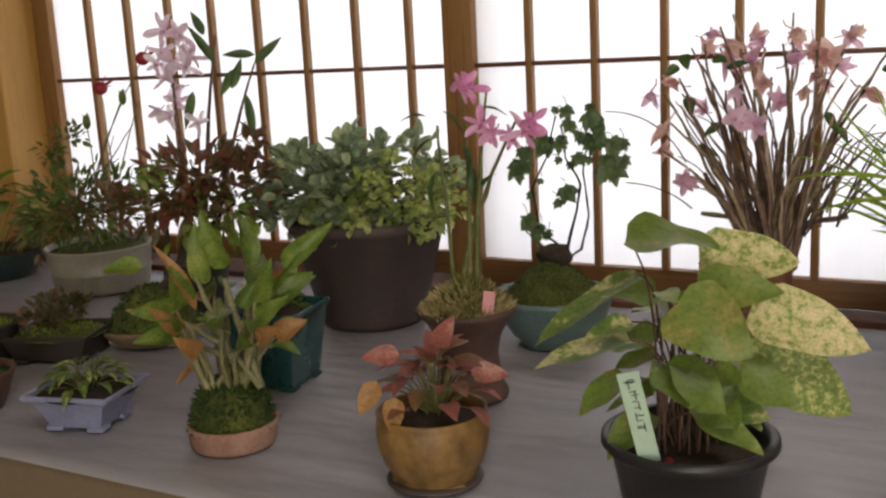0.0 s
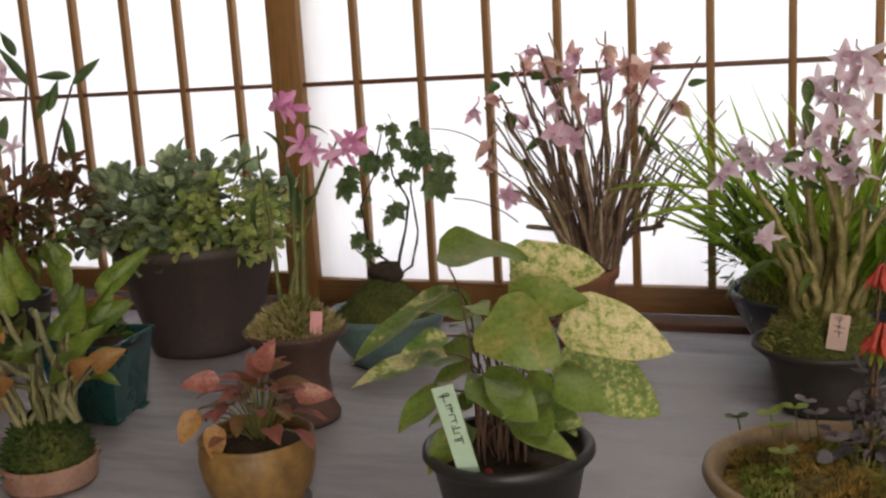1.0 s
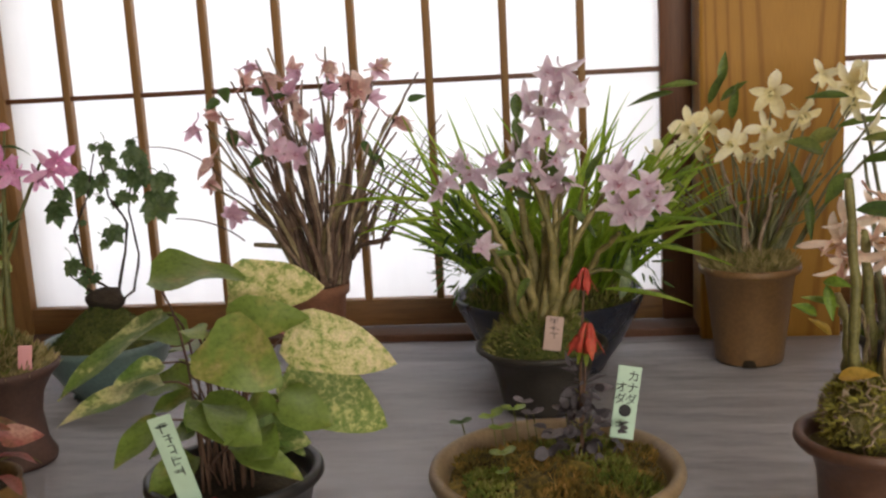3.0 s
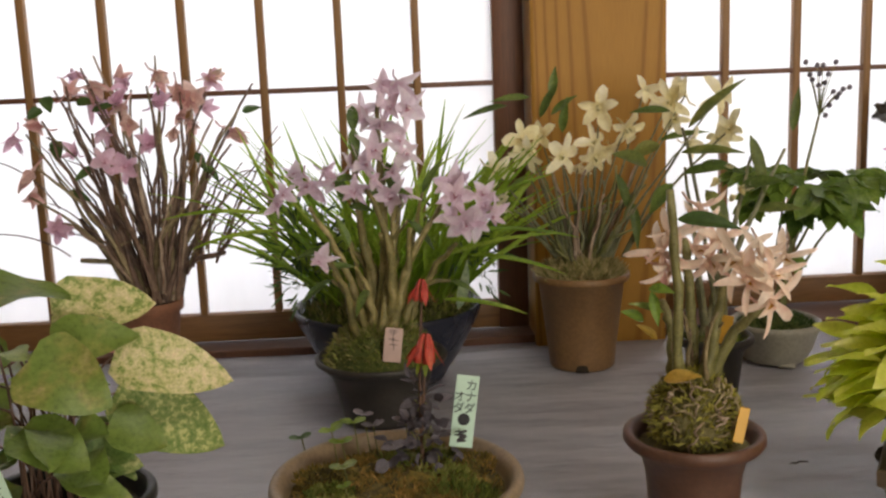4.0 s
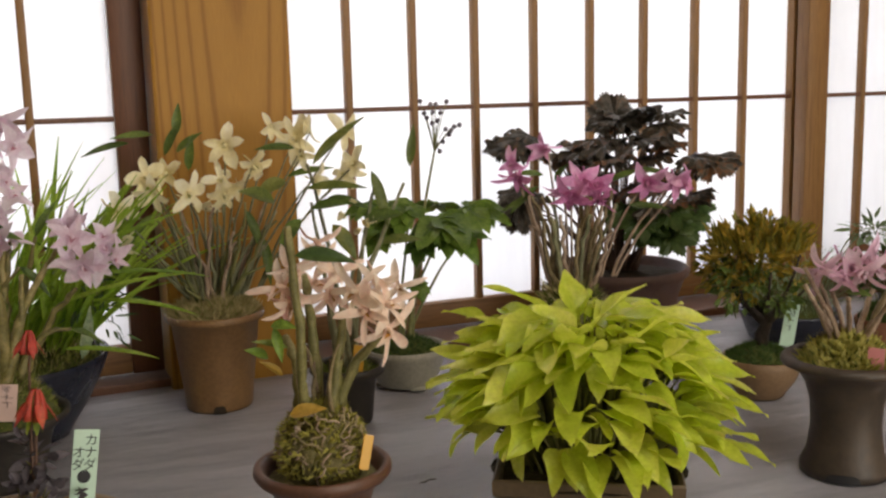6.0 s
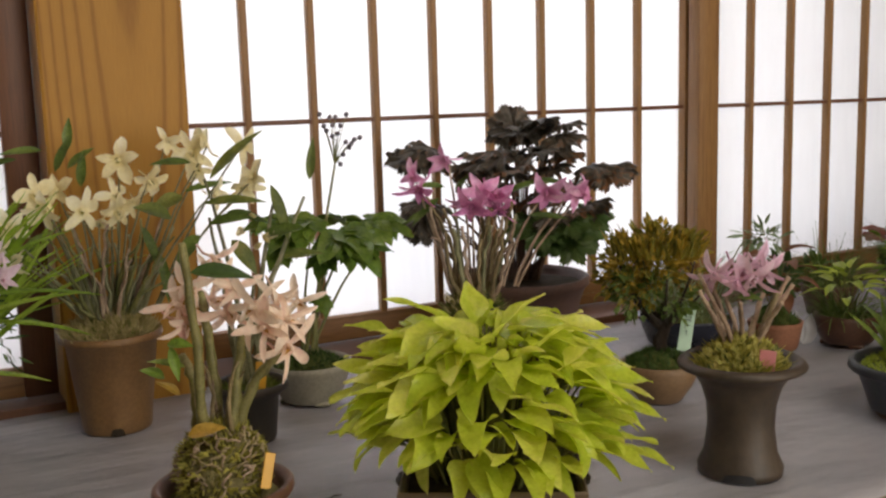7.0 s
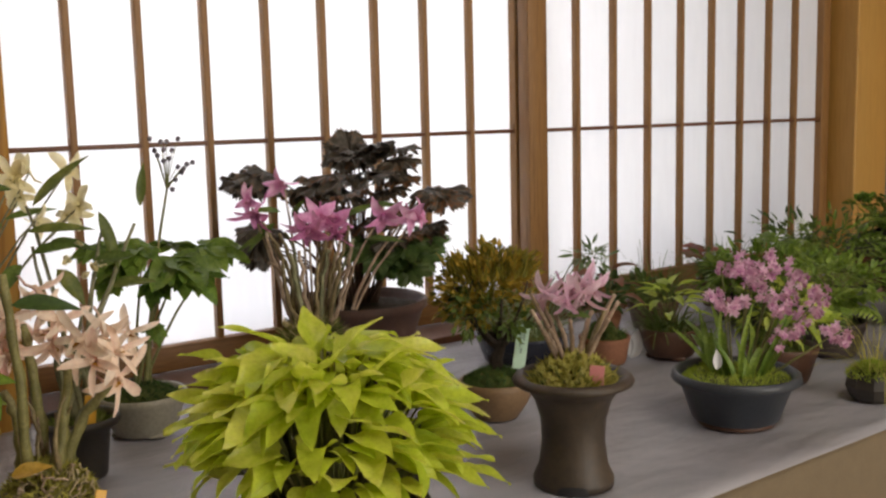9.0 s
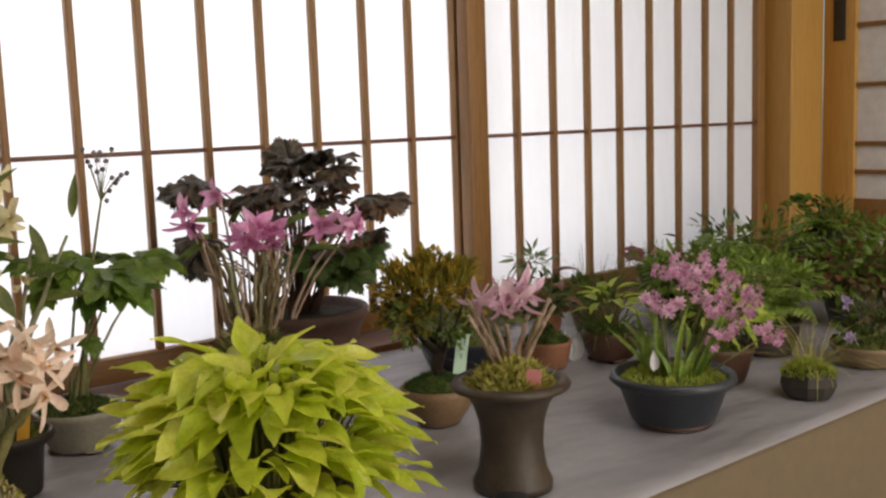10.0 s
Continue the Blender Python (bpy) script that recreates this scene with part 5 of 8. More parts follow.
# ---- plants in the middle of the table ----
def heart_leaf_pot():
    t = potted("black plastic pot with large cream-mottled heart-shaped leaves", "potted plant", -0.404, 0.959, 18.4, 1.030)
    add_pot(t, [(0.043, 0.0), (0.045, 0.004), (0.059, 0.076), (0.064, 0.078), (0.0665, 0.081), (0.066, 0.086)], M["black"], 0.072, 0.008)
    rng = random.Random(31)
    # start of the blade, its direction, the way its face turns, length, width, colour
    spec = (((0.9, -0.1, 0.05), (-0.1, -0.35, 1), 0.066, 0.058, "leaf_heart"), ((0.9, -0.25, 0.12), (-0.2, -0.9, 0.8), 0.070, 0.052, "leaf_cream"), ((1, -0.3, -0.25), (0.0, -1, 0.7), 0.088, 0.05, "leaf_cream"), ((0.9, -0.2, -0.55), (0.25, -1, 0.35), 0.092, 0.058, "leaf_mottle"), ((-1, -0.35, -0.42), (-0.3, -0.15, 1), 0.092, 0.034, "leaf_cream2"), ((-1, -0.3, -0.08), (-0.05, -0.15, 1), 0.075, 0.032, "leaf_cream2"), ((0.8, -0.6, -0.38), (0.0, -0.9, 0.8), 0.064, 0.056, "leaf_heart"), ((0.7, -0.6, -0.3), (0.1, -0.6, 1), 0.056, 0.045, "leaf_heart"), ((0.8, -0.2, -0.35), (0.2, -0.8, 0.8), 0.045, 0.038, "leaf_heart"), ((0.9, -0.5, -0.35), (0.1, -0.7, 1), 0.052, 0.026, "leaf_heart"), ((-0.8, -0.4, -0.45), (-0.3, -0.3, 1), 0.046, 0.03, "leaf_heart"), ((-0.7, -0.2, 0.1), (-0.2, -0.7, 0.9), 0.04, 0.034, "leaf_heart"), ((-0.9, -0.4, -0.1), (-0.2, -0.5, 1), 0.036, 0.022, "leaf_cream2"), ((0.7, -0.3, 0.05), (0, -1, 0.5), 0.06, 0.034, "leaf_heart"), ((0.3, 0.5, 0.2), (0, -0.6, 1), 0.05, 0.04, "leaf_heart"), ((-0.2, 0.7, 0.0), (0, -0.4, 1), 0.05, 0.04, "leaf_heart"), ((0.2, -0.8, 0.1), (0, -0.4, 1), 0.03, 0.02, "leaf_lime2"))
    starts = [(-0.045, -0.01, 0.238), (0.007, 0.0, 0.218), (0.045, 0.01, 0.181), (0.044, 0.02, 0.15), (-0.036, -0.01, 0.211), (-0.043, -0.02, 0.165), (-0.011, -0.035, 0.196), (-0.02, -0.035, 0.15), (0.037, 0.0, 0.134), (0.004, -0.04, 0.118), (-0.047, -0.02, 0.138), (-0.023, 0.01, 0.193), (-0.042, -0.02, 0.179), (0.004, -0.02, 0.204), (0.003, 0.04, 0.167), (-0.019, 0.05, 0.166), (-0.02, -0.03, 0.204)]
    for k, (p, (d, up, L, W, mat)) in enumerate(zip(starts, spec)):
        bm = bmesh.new()
        leaf(bm, aim(p, d, up), L, W, "heart", 0.2, 0.28, 11, 0, 0.04, k * 1.3, rng.uniform(-0.3, 0.3))
        o = part("leaf", bm, M[mat], t)
        bm = bmesh.new()
        foot = Vector((rng.uniform(-0.03, 0.025), rng.uniform(-0.022, 0.026), 0.07))
        tube(bm, bez(foot, Vector((foot.x, foot.y, p[2] - 0.01)) + jitter(rng, 0.012), p, 7), 0.0011, 0.0008, 5)
        part("stalk", bm, M["stalk_red"], t)
    for k in range(18):
        a = 6.283 * k / 12 + rng.uniform(-0.2, 0.2)
        r = rng.uniform(0.015, 0.04)
        p = Vector((r * math.cos(a) - 0.004, r * math.sin(a), rng.uniform(0.105, 0.17)))
        d = Vector((math.cos(a), math.sin(a) - 0.25, rng.uniform(-0.5, 0.25)))
        bm = bmesh.new()
        leaf(bm, aim(p, d, Vector((0, -0.5, 1)) + jitter(rng, 0.3)), rng.uniform(0.03, 0.05), rng.uniform(0.024, 0.038), "heart", 0.25, 0.4, 10, 0, 0.06, k, rng.uniform(-0.5, 0.5))
        part("leaf", bm, M["leaf_cream2"] if k % 4 == 0 else M["leaf_heart"], t)
        bm = bmesh.new()
        tube(bm, bez((p.x * 0.35, p.y * 0.5, 0.07), (p.x * 0.5, p.y * 0.5, p.z - 0.01), p, 6), 0.0009, 0.0007, 5)
        part("stalk", bm, M["stalk_red"], t)
    bm = bmesh.new()
    bmesh.ops.create_icosphere(bm, subdivisions=2, radius=0.0032, matrix=Matrix.Translation((-0.016, -0.03, 0.076)))
    part("fallen_petal", bm, M["crimson"], t)
    a, b = [(-0.030, -0.045, 0.082), (-0.045, -0.028, 0.155)]
    L = (Vector(b) - Vector(a)).length
    tag(t, a, 0.0155, L, math.degrees(math.atan2(b[0] - a[0], b[2] - a[2])), 0, M["tag_mint"], "mint green name tag with brush writing", 5, 3, -14)


M["stalk_red"] = leafy("reddish_stalk", [(0.2, (0.05, 0.03, 0.02)), (0.6, (0.13, 0.07, 0.045))], 60, 0.5, 0.1)
M["leaf_cream2"] = leafy("half_cream_leaf", [(0.36, (0.09, 0.16, 0.03)), (0.5, (0.14, 0.2, 0.05)), (0.58, (0.42, 0.42, 0.18)), (0.75, (0.58, 0.5, 0.28))], 40, 0.5, 0.25, detail=5, spread=0.05)
heart_leaf_pot()


def peach_cane_orchid():
    t = potted("terracotta pot with fanned dark canes and peach pink orchids", "orchid", -0.466, 1.519, 13.4, 0.996)
    add_pot(t, [(0.032, 0.0), (0.034, 0.004), (0.042, 0.092), (0.047, 0.096), (0.048, 0.108)], M["terra"], 0.10, 0.005, mound=0.014, soil="soil")
    rng = random.Random(32)
    tips = [(-0.121, 0.02, 0.323), (-0.098, -0.02, 0.34), (-0.084, 0.02, 0.375), (-0.067, -0.03, 0.38), (-0.034, 0.0, 0.414), (-0.049, 0.03, 0.373), (-0.027, -0.04, 0.351), (-0.012, 0.02, 0.378), (0.006, 0.05, 0.371), (0.024, -0.02, 0.376), (0.038, 0.02, 0.412), (0.046, 0.04, 0.354), (0.062, -0.03, 0.367), (0.076, 0.0, 0.345), (0.101, 0.01, 0.38), (0.118, 0.03, 0.321), (0.132, -0.02, 0.343), (0.154, 0.0, 0.374), (0.119, -0.03, 0.301), (0.105, 0.05, 0.329), (0.082, -0.04, 0.29), (-0.111, 0.0, 0.284), (-0.119, -0.02, 0.25), (-0.088, -0.05, 0.222), (-0.099, 0.05, 0.302), (-0.066, 0.02, 0.324), (-0.042, -0.05, 0.324), (-0.027, -0.06, 0.29), (-0.002, -0.06, 0.302), (0.015, 0.06, 0.333), (0.033, -0.05, 0.307), (0.06, 0.06, 0.316), (0.068, 0.04, 0.271), (0.11, 0.02, 0.255), (0.087, -0.02, 0.231), (-0.064, 0.05, 0.263), (-0.02, 0.06, 0.244), (-0.041, -0.05, 0.234), (0.018, 0.05, 0.251), (0.043, -0.05, 0.243), (0.086, 0.05, 0.247), (0.127, 0.0, 0.249), (-0.072, 0.04, 0.353), (-0.049, -0.02, 0.4), (-0.008, 0.0, 0.321), (0.028, -0.06, 0.348)]
    roots = [(0.018 + (p[0] * 0.16) + rng.uniform(-0.012, 0.012), rng.uniform(-0.025, 0.025), 0.108) for p in tips]
    canes(t, rng, roots, tips, 0.0036, 0.0013, [M["cane_dark"], M["cane_dark"], M["cane"], M["cane_grey"]], "cane", 0.034, 0.14, 10)
    for _ in range(12):
        a = rng.uniform(-0.02, 0.06)
        canes(t, rng, [(a * 0.6, rng.uniform(-0.02, 0.02), 0.108)], [(a * 2.6 - 0.03, rng.uniform(-0.05, 0.05), rng.uniform(0.16, 0.25))], 0.0048, 0.003, [M["cane_dark"], M["cane"]], "cane", 0.03, 0.14, 8)
    m1 = [star_mesh("flower", 0.025, 0.0118, [M["pink_peach"] if k % 3 else M["mauve"], M["throat_rose"]], seed=40 + k, cup=0.95, droop=-0.1, shape="ovate") for k in range(6)]
    m2 = [star_mesh("flower", 0.024, 0.012, [M["mauve"], M["throat_rose"]], seed=50 + k, cup=0.4) for k in range(2)]
    spots = [(-0.133, 0.0, 0.324), (-0.1, 0.0, 0.333), (-0.065, 0.02, 0.392), (-0.04, 0.0, 0.383), (-0.016, 0.0, 0.357), (0.003, 0.0, 0.384), (0.036, 0.0, 0.393), (0.06, 0.0, 0.378), (0.066, 0.0, 0.36), (0.1, 0.0, 0.383), (0.072, 0.0, 0.331), (0.06, -0.03, 0.336), (0.122, 0.0, 0.318), (-0.115, 0.0, 0.282), (-0.122, 0.0, 0.248), (-0.029, -0.03, 0.327), (-0.0, -0.04, 0.332), (0.019, -0.03, 0.307), (-0.045, 0.02, 0.366), (-0.011, 0.03, 0.382), (0.042, 0.02, 0.369), (0.089, 0.02, 0.345), (-0.069, 0.0, 0.37), (0.047, 0.03, 0.387), (-0.002, 0.0, 0.356), (0.03, -0.02, 0.355), (-0.028, 0.02, 0.3), (-0.065, 0.03, 0.298), (0.055, 0.03, 0.321), (0.077, 0.0, 0.356)]
    scatter_flowers(t, m1, spots, rng, (0, -0.8, -0.3), 0.9, 1.15)
    twigs = [(rng.uniform(-0.12, 0.19), rng.uniform(-0.06, 0.06), rng.uniform(0.17, 0.33)) for _ in range(44)]
    canes(t, rng, [(0.02 + q[0] * 0.45, q[1] * 0.4, 0.12 + 0.3 * (q[2] - 0.12)) for q in twigs], twigs, 0.0015, 0.0007, [M["cane_dark"], M["cane"]], "twig", 0.03, 0.1, 8)
    scatter_flowers(t, m2, [(-0.034, -0.06, 0.291), (-0.007, -0.065, 0.285), (-0.094, -0.05, 0.214), (-0.088, -0.045, 0.218), (0.1, 0.0, 0.38)], rng, (0, -1, 0.1), 0.5)
    for p, d, L, W in zip([(-0.094, 0.0, 0.368), (-0.099, 0.0, 0.354), (-0.059, 0.0, 0.359), (-0.087, 0.0, 0.315), (-0.042, 0.0, 0.348), (0.138, 0.0, 0.339), (-0.077, 0.0, 0.253), (0.077, 0.0, 0.291), (-0.047, 0.0, 0.28), (0.091, 0.0, 0.273)], ((0.2, -0.6, -0.5), (-0.5, -0.4, -0.3), (0.8, -0.5, 0.1), (0.1, -0.7, -0.6), (1, -0.3, 0.4), (1, -0.3, 0.3), (0.8, -0.5, -0.3), (0.3, -0.5, -0.6), (-0.6, -0.5, -0.3), (0.5, -0.4, -0.8)), (0.025, 0.024, 0.03, 0.03, 0.035, 0.025, 0.03, 0.03, 0.03, 0.025), (0.016, 0.014, 0.012, 0.016, 0.01, 0.011, 0.012, 0.012, 0.012, 0.01)):
        bm = bmesh.new()
        leaf(bm, aim(p, d, (0, -1, 0.6)), L, W, "ovate", 0.3, 0.4, 7)
        part("leaf", bm, M["leaf_dark"], t)
    for q in ([(-0.09, 0.0, 0.232), (-0.124, 0.0, 0.299), (-0.192, 0.0, 0.3)], [(-0.083, 0.0, 0.172), (-0.117, 0.0, 0.204), (-0.167, 0.0, 0.207)], [(0.101, 0.0, 0.243), (0.131, 0.0, 0.27), (0.149, 0.0, 0.262)]):
        bm = bmesh.new()
        tube(bm, bez(*q, 10), 0.0011, 0.0008, 5)
        part("aerial_root", bm, M["cane_dark"], t)
    tag(t, [(-0.051, -0.06, 0.061)][0], 0.02, 0.028, 4, 0, M["tag_pink"], "pink name tag with red writing", 2, 4)


peach_cane_orchid()


def grass_pot():
    t = potted("deep navy glazed bowl with arching fresh green grass", "potted plant", -0.161, 1.495, 0.2, 0.995)
    add_pot(t, [(0.07, 0.0), (0.074, 0.008), (0.092, 0.035), (0.110, 0.070), (0.118, 0.088), (0.119, 0.094)], M["navy"], 0.085, 0.006, soil="moss", mound=0.018, bumpy=0.006)
    fuzz(t, 0.105, 0.086, 0.018, M["moss_blade"], 1200, 0.010, seed=10)
    strands(t, 0.10, 0.09, 0.018, 500, 0.014, 2.0, 63)
    rng = random.Random(33)
    for k in range(165):
        side = rng.choice((-1, -1, 1, 1, 0.3))
        x = rng.uniform(-0.07, 0.07) + side * 0.02
        a = Vector((x, rng.uniform(-0.03, 0.05), 0.09))
        bm = bmesh.new()
        d = Vector((side * rng.uniform(0.02, 0.85), rng.uniform(-0.45, 0.12), 1))
        L = rng.uniform(0.14, 0.285)
        leaf(bm, aim(a, d, Vector((-side * 0.8, -0.7, 0.6)) + jitter(rng, 0.5)), L, rng.uniform(0.005, 0.0105), "strap", 0.45, rng.uniform(0.1, 1.3), 9, 0, 0.02, k, rng.uniform(-0.9, 0.9))
        part("grass_blade", bm, M["grass"], t)
    for s, d, L in zip([(0.054, -0.1, 0.165), (0.081, -0.08, 0.193), (-0.137, -0.08, 0.226), (-0.122, -0.1, 0.209), (0.066, -0.11, 0.121), (0.096, -0.05, 0.209), (0.098, -0.1, 0.17)], ((1, -0.4, 0.5), (1, -0.3, 0.2), (-1, -0.2, 0.25), (-1, -0.3, 0.1), (1, -0.3, 0.05), (0.8, -0.2, 0.6), (1, -0.2, 0.0)), (0.16, 0.15, 0.12, 0.1, 0.1, 0.12, 0.12)):
        bm = bmesh.new()
        leaf(bm, aim(s, d, (0, -0.8, 1)), L, 0.007, "strap", 0.4, 0.6, 10)
        part("grass_blade", bm, M["grass"], t)
    for x, z, n in ((-0.095, 0.15, 26), (0.105, 0.16, 22), (-0.10, 0.20, 10)):
        bush(t, rng, n, (x, 0.0, z), (0.035, 0.04, 0.06), 0.02, 0.0035, M["leaf_dark"], "lance", 7, "foliage", 0.3, 0.2, 0.5, 0.1)
    bm = bmesh.new()
    leaf(bm, aim([(0.082, -0.1, 0.106)][0], (0.25, -0.1, 1), (0.3, -1, 0)), 0.06, 0.014, "lance", 0.5, 0.2, 8)
    part("grey_leaf", bm, M["leaf_blue"], t)


grass_pot()


def pink_cane_orchid():
    t = potted("dark flared pot with mossy canes and pale pink orchids", "orchid", -0.170, 1.340, 0.7, 1.005)
    add_pot(t, [(0.043, 0.0), (0.045, 0.006), (0.052, 0.04), (0.058, 0.058), (0.070, 0.066), (0.073, 0.068), (0.073, 0.072)], M["charcoal"], 0.064, 0.006, soil="moss", mound=0.043, bumpy=0.013, power=3.0)
    fuzz(t, 0.058, 0.064, 0.045, M["moss_blade"], 1500, 0.011, power=3.0, seed=12)
    fuzz(t, 0.05, 0.07, 0.042, M["moss_dry"], 260, 0.010, power=3.0, seed=13, name="dry_moss")
    strands(t, 0.058, 0.066, 0.045, 500, 0.012, 3.0, 62)
    rng = random.Random(34)
    tips = [(-0.069, 0, 0.24), (-0.019, 0.01, 0.316), (-0.008, -0.02, 0.258), (0.011, 0.0, 0.356), (0.021, 0.01, 0.248), (0.037, -0.01, 0.214), (0.073, 0.0, 0.236), (0.086, -0.02, 0.196), (-0.054, -0.04, 0.191), (0.005, -0.03, 0.212), (-0.04, 0.02, 0.212), (0.033, 0.02, 0.253)]
    roots = [(0.25 * p[0] + rng.uniform(-0.014, 0.014), rng.uniform(-0.03, 0.02), 0.103) for p in tips]
    canes(t, rng, roots, tips, 0.0054, 0.0022, M["cane_mix"], "cane", 0.034, 0.2, 11)
    extra = [(rng.uniform(-0.085, 0.085), rng.uniform(-0.04, 0.04), rng.uniform(0.15, 0.25)) for _ in range(12)]
    canes(t, rng, [(q[0] * 0.3, q[1] * 0.4, 0.1) for q in extra], extra, 0.0046, 0.0016, M["cane_mix"], "cane", 0.034, 0.2, 9)
    for q in extra[:12]:
        bm = bmesh.new()
        leaf(bm, aim(q, Vector((q[0] * 8, -0.3, rng.uniform(-0.3, 0.7))) + jitter(rng, 0.3), (0, -0.6, 1)), rng.uniform(0.03, 0.05), 0.010, "lance", 0.4, 0.6, 7, 0, 0.03, 0, rng.uniform(-0.6, 0.6))
        part("leaf", bm, M["leaf"] if rng.random() < 0.6 else M["leaf_calm"], t)
    meshes = [star_mesh("flower", 0.029, 0.0135, [M["pink_pale"], M["throat_rose"]], seed=60 + k, cup=0.4, droop=0.45, shape="ovate") for k in range(8)]
    spots = [(0.012, 0, 0.365), (0.032, 0, 0.369), (0.025, -0.01, 0.344), (0.04, 0, 0.343), (-0.001, 0, 0.333), (0.013, -0.02, 0.33), (0.028, 0, 0.308), (-0.009, 0.01, 0.339), (0.033, -0.01, 0.291), (0.001, -0.01, 0.298), (-0.011, 0, 0.283), (0.021, -0.02, 0.278), (-0.026, 0.01, 0.28), (-0.053, 0, 0.279), (-0.067, -0.01, 0.268), (-0.096, 0, 0.257), (-0.044, 0.01, 0.266), (-0.02, -0.01, 0.258), (-0.002, -0.02, 0.267), (0.021, -0.01, 0.25), (0.033, 0, 0.248), (-0.059, -0.05, 0.19), (0.082, 0, 0.259), (0.1, 0, 0.261), (0.086, -0.02, 0.249), (0.08, -0.02, 0.223), (0.093, -0.03, 0.221), (0.117, 0, 0.234), (0.124, -0.01, 0.223), (0.109, -0.02, 0.219), (0.119, 0, 0.246), (-0.105, 0, 0.249), (-0.081, 0.02, 0.276)]
    scatter_flowers(t, meshes, spots, rng, (0, -1, 0), 1.1, 0.86)
    for p, d, L in zip([(-0.019, 0.0, 0.322), (-0.017, 0.0, 0.269), (-0.027, 0.0, 0.239), (0.009, 0.0, 0.256), (-0.038, 0.0, 0.27), (-0.009, 0.0, 0.256), (-0.018, 0.0, 0.346), (0.016, 0.0, 0.285)], ((0.1, -0.3, -0.9), (-0.8, -0.4, 0.1), (0.9, -0.5, 0.0), (1, -0.5, 0.0), (0.3, -0.4, -0.8), (0.9, -0.4, -0.2), (0, -0.2, -1), (0.2, -0.4, -1)), (0.035, 0.03, 0.03, 0.035, 0.03, 0.03, 0.03, 0.04)):
        bm = bmesh.new()
        leaf(bm, aim(p, d, (0, -0.6, 1)), L, 0.013, "lance", 0.3, 0.4, 7)
        part("leaf", bm, M["leaf"], t)
    tag(t, [(0.010, -0.058, 0.080)][0], 0.019, 0.036, 8, 0, M["tag_pale"], "pale pink name tag with dark writing", 3, 7)


M["cane_mix"] = leafy("olive_tan_cane", [(0.2, (0.07, 0.06, 0.02)), (0.5, (0.20, 0.17, 0.055)), (0.8, (0.42, 0.33, 0.15))], 50, 0.5, 0.12)
pink_cane_orchid()


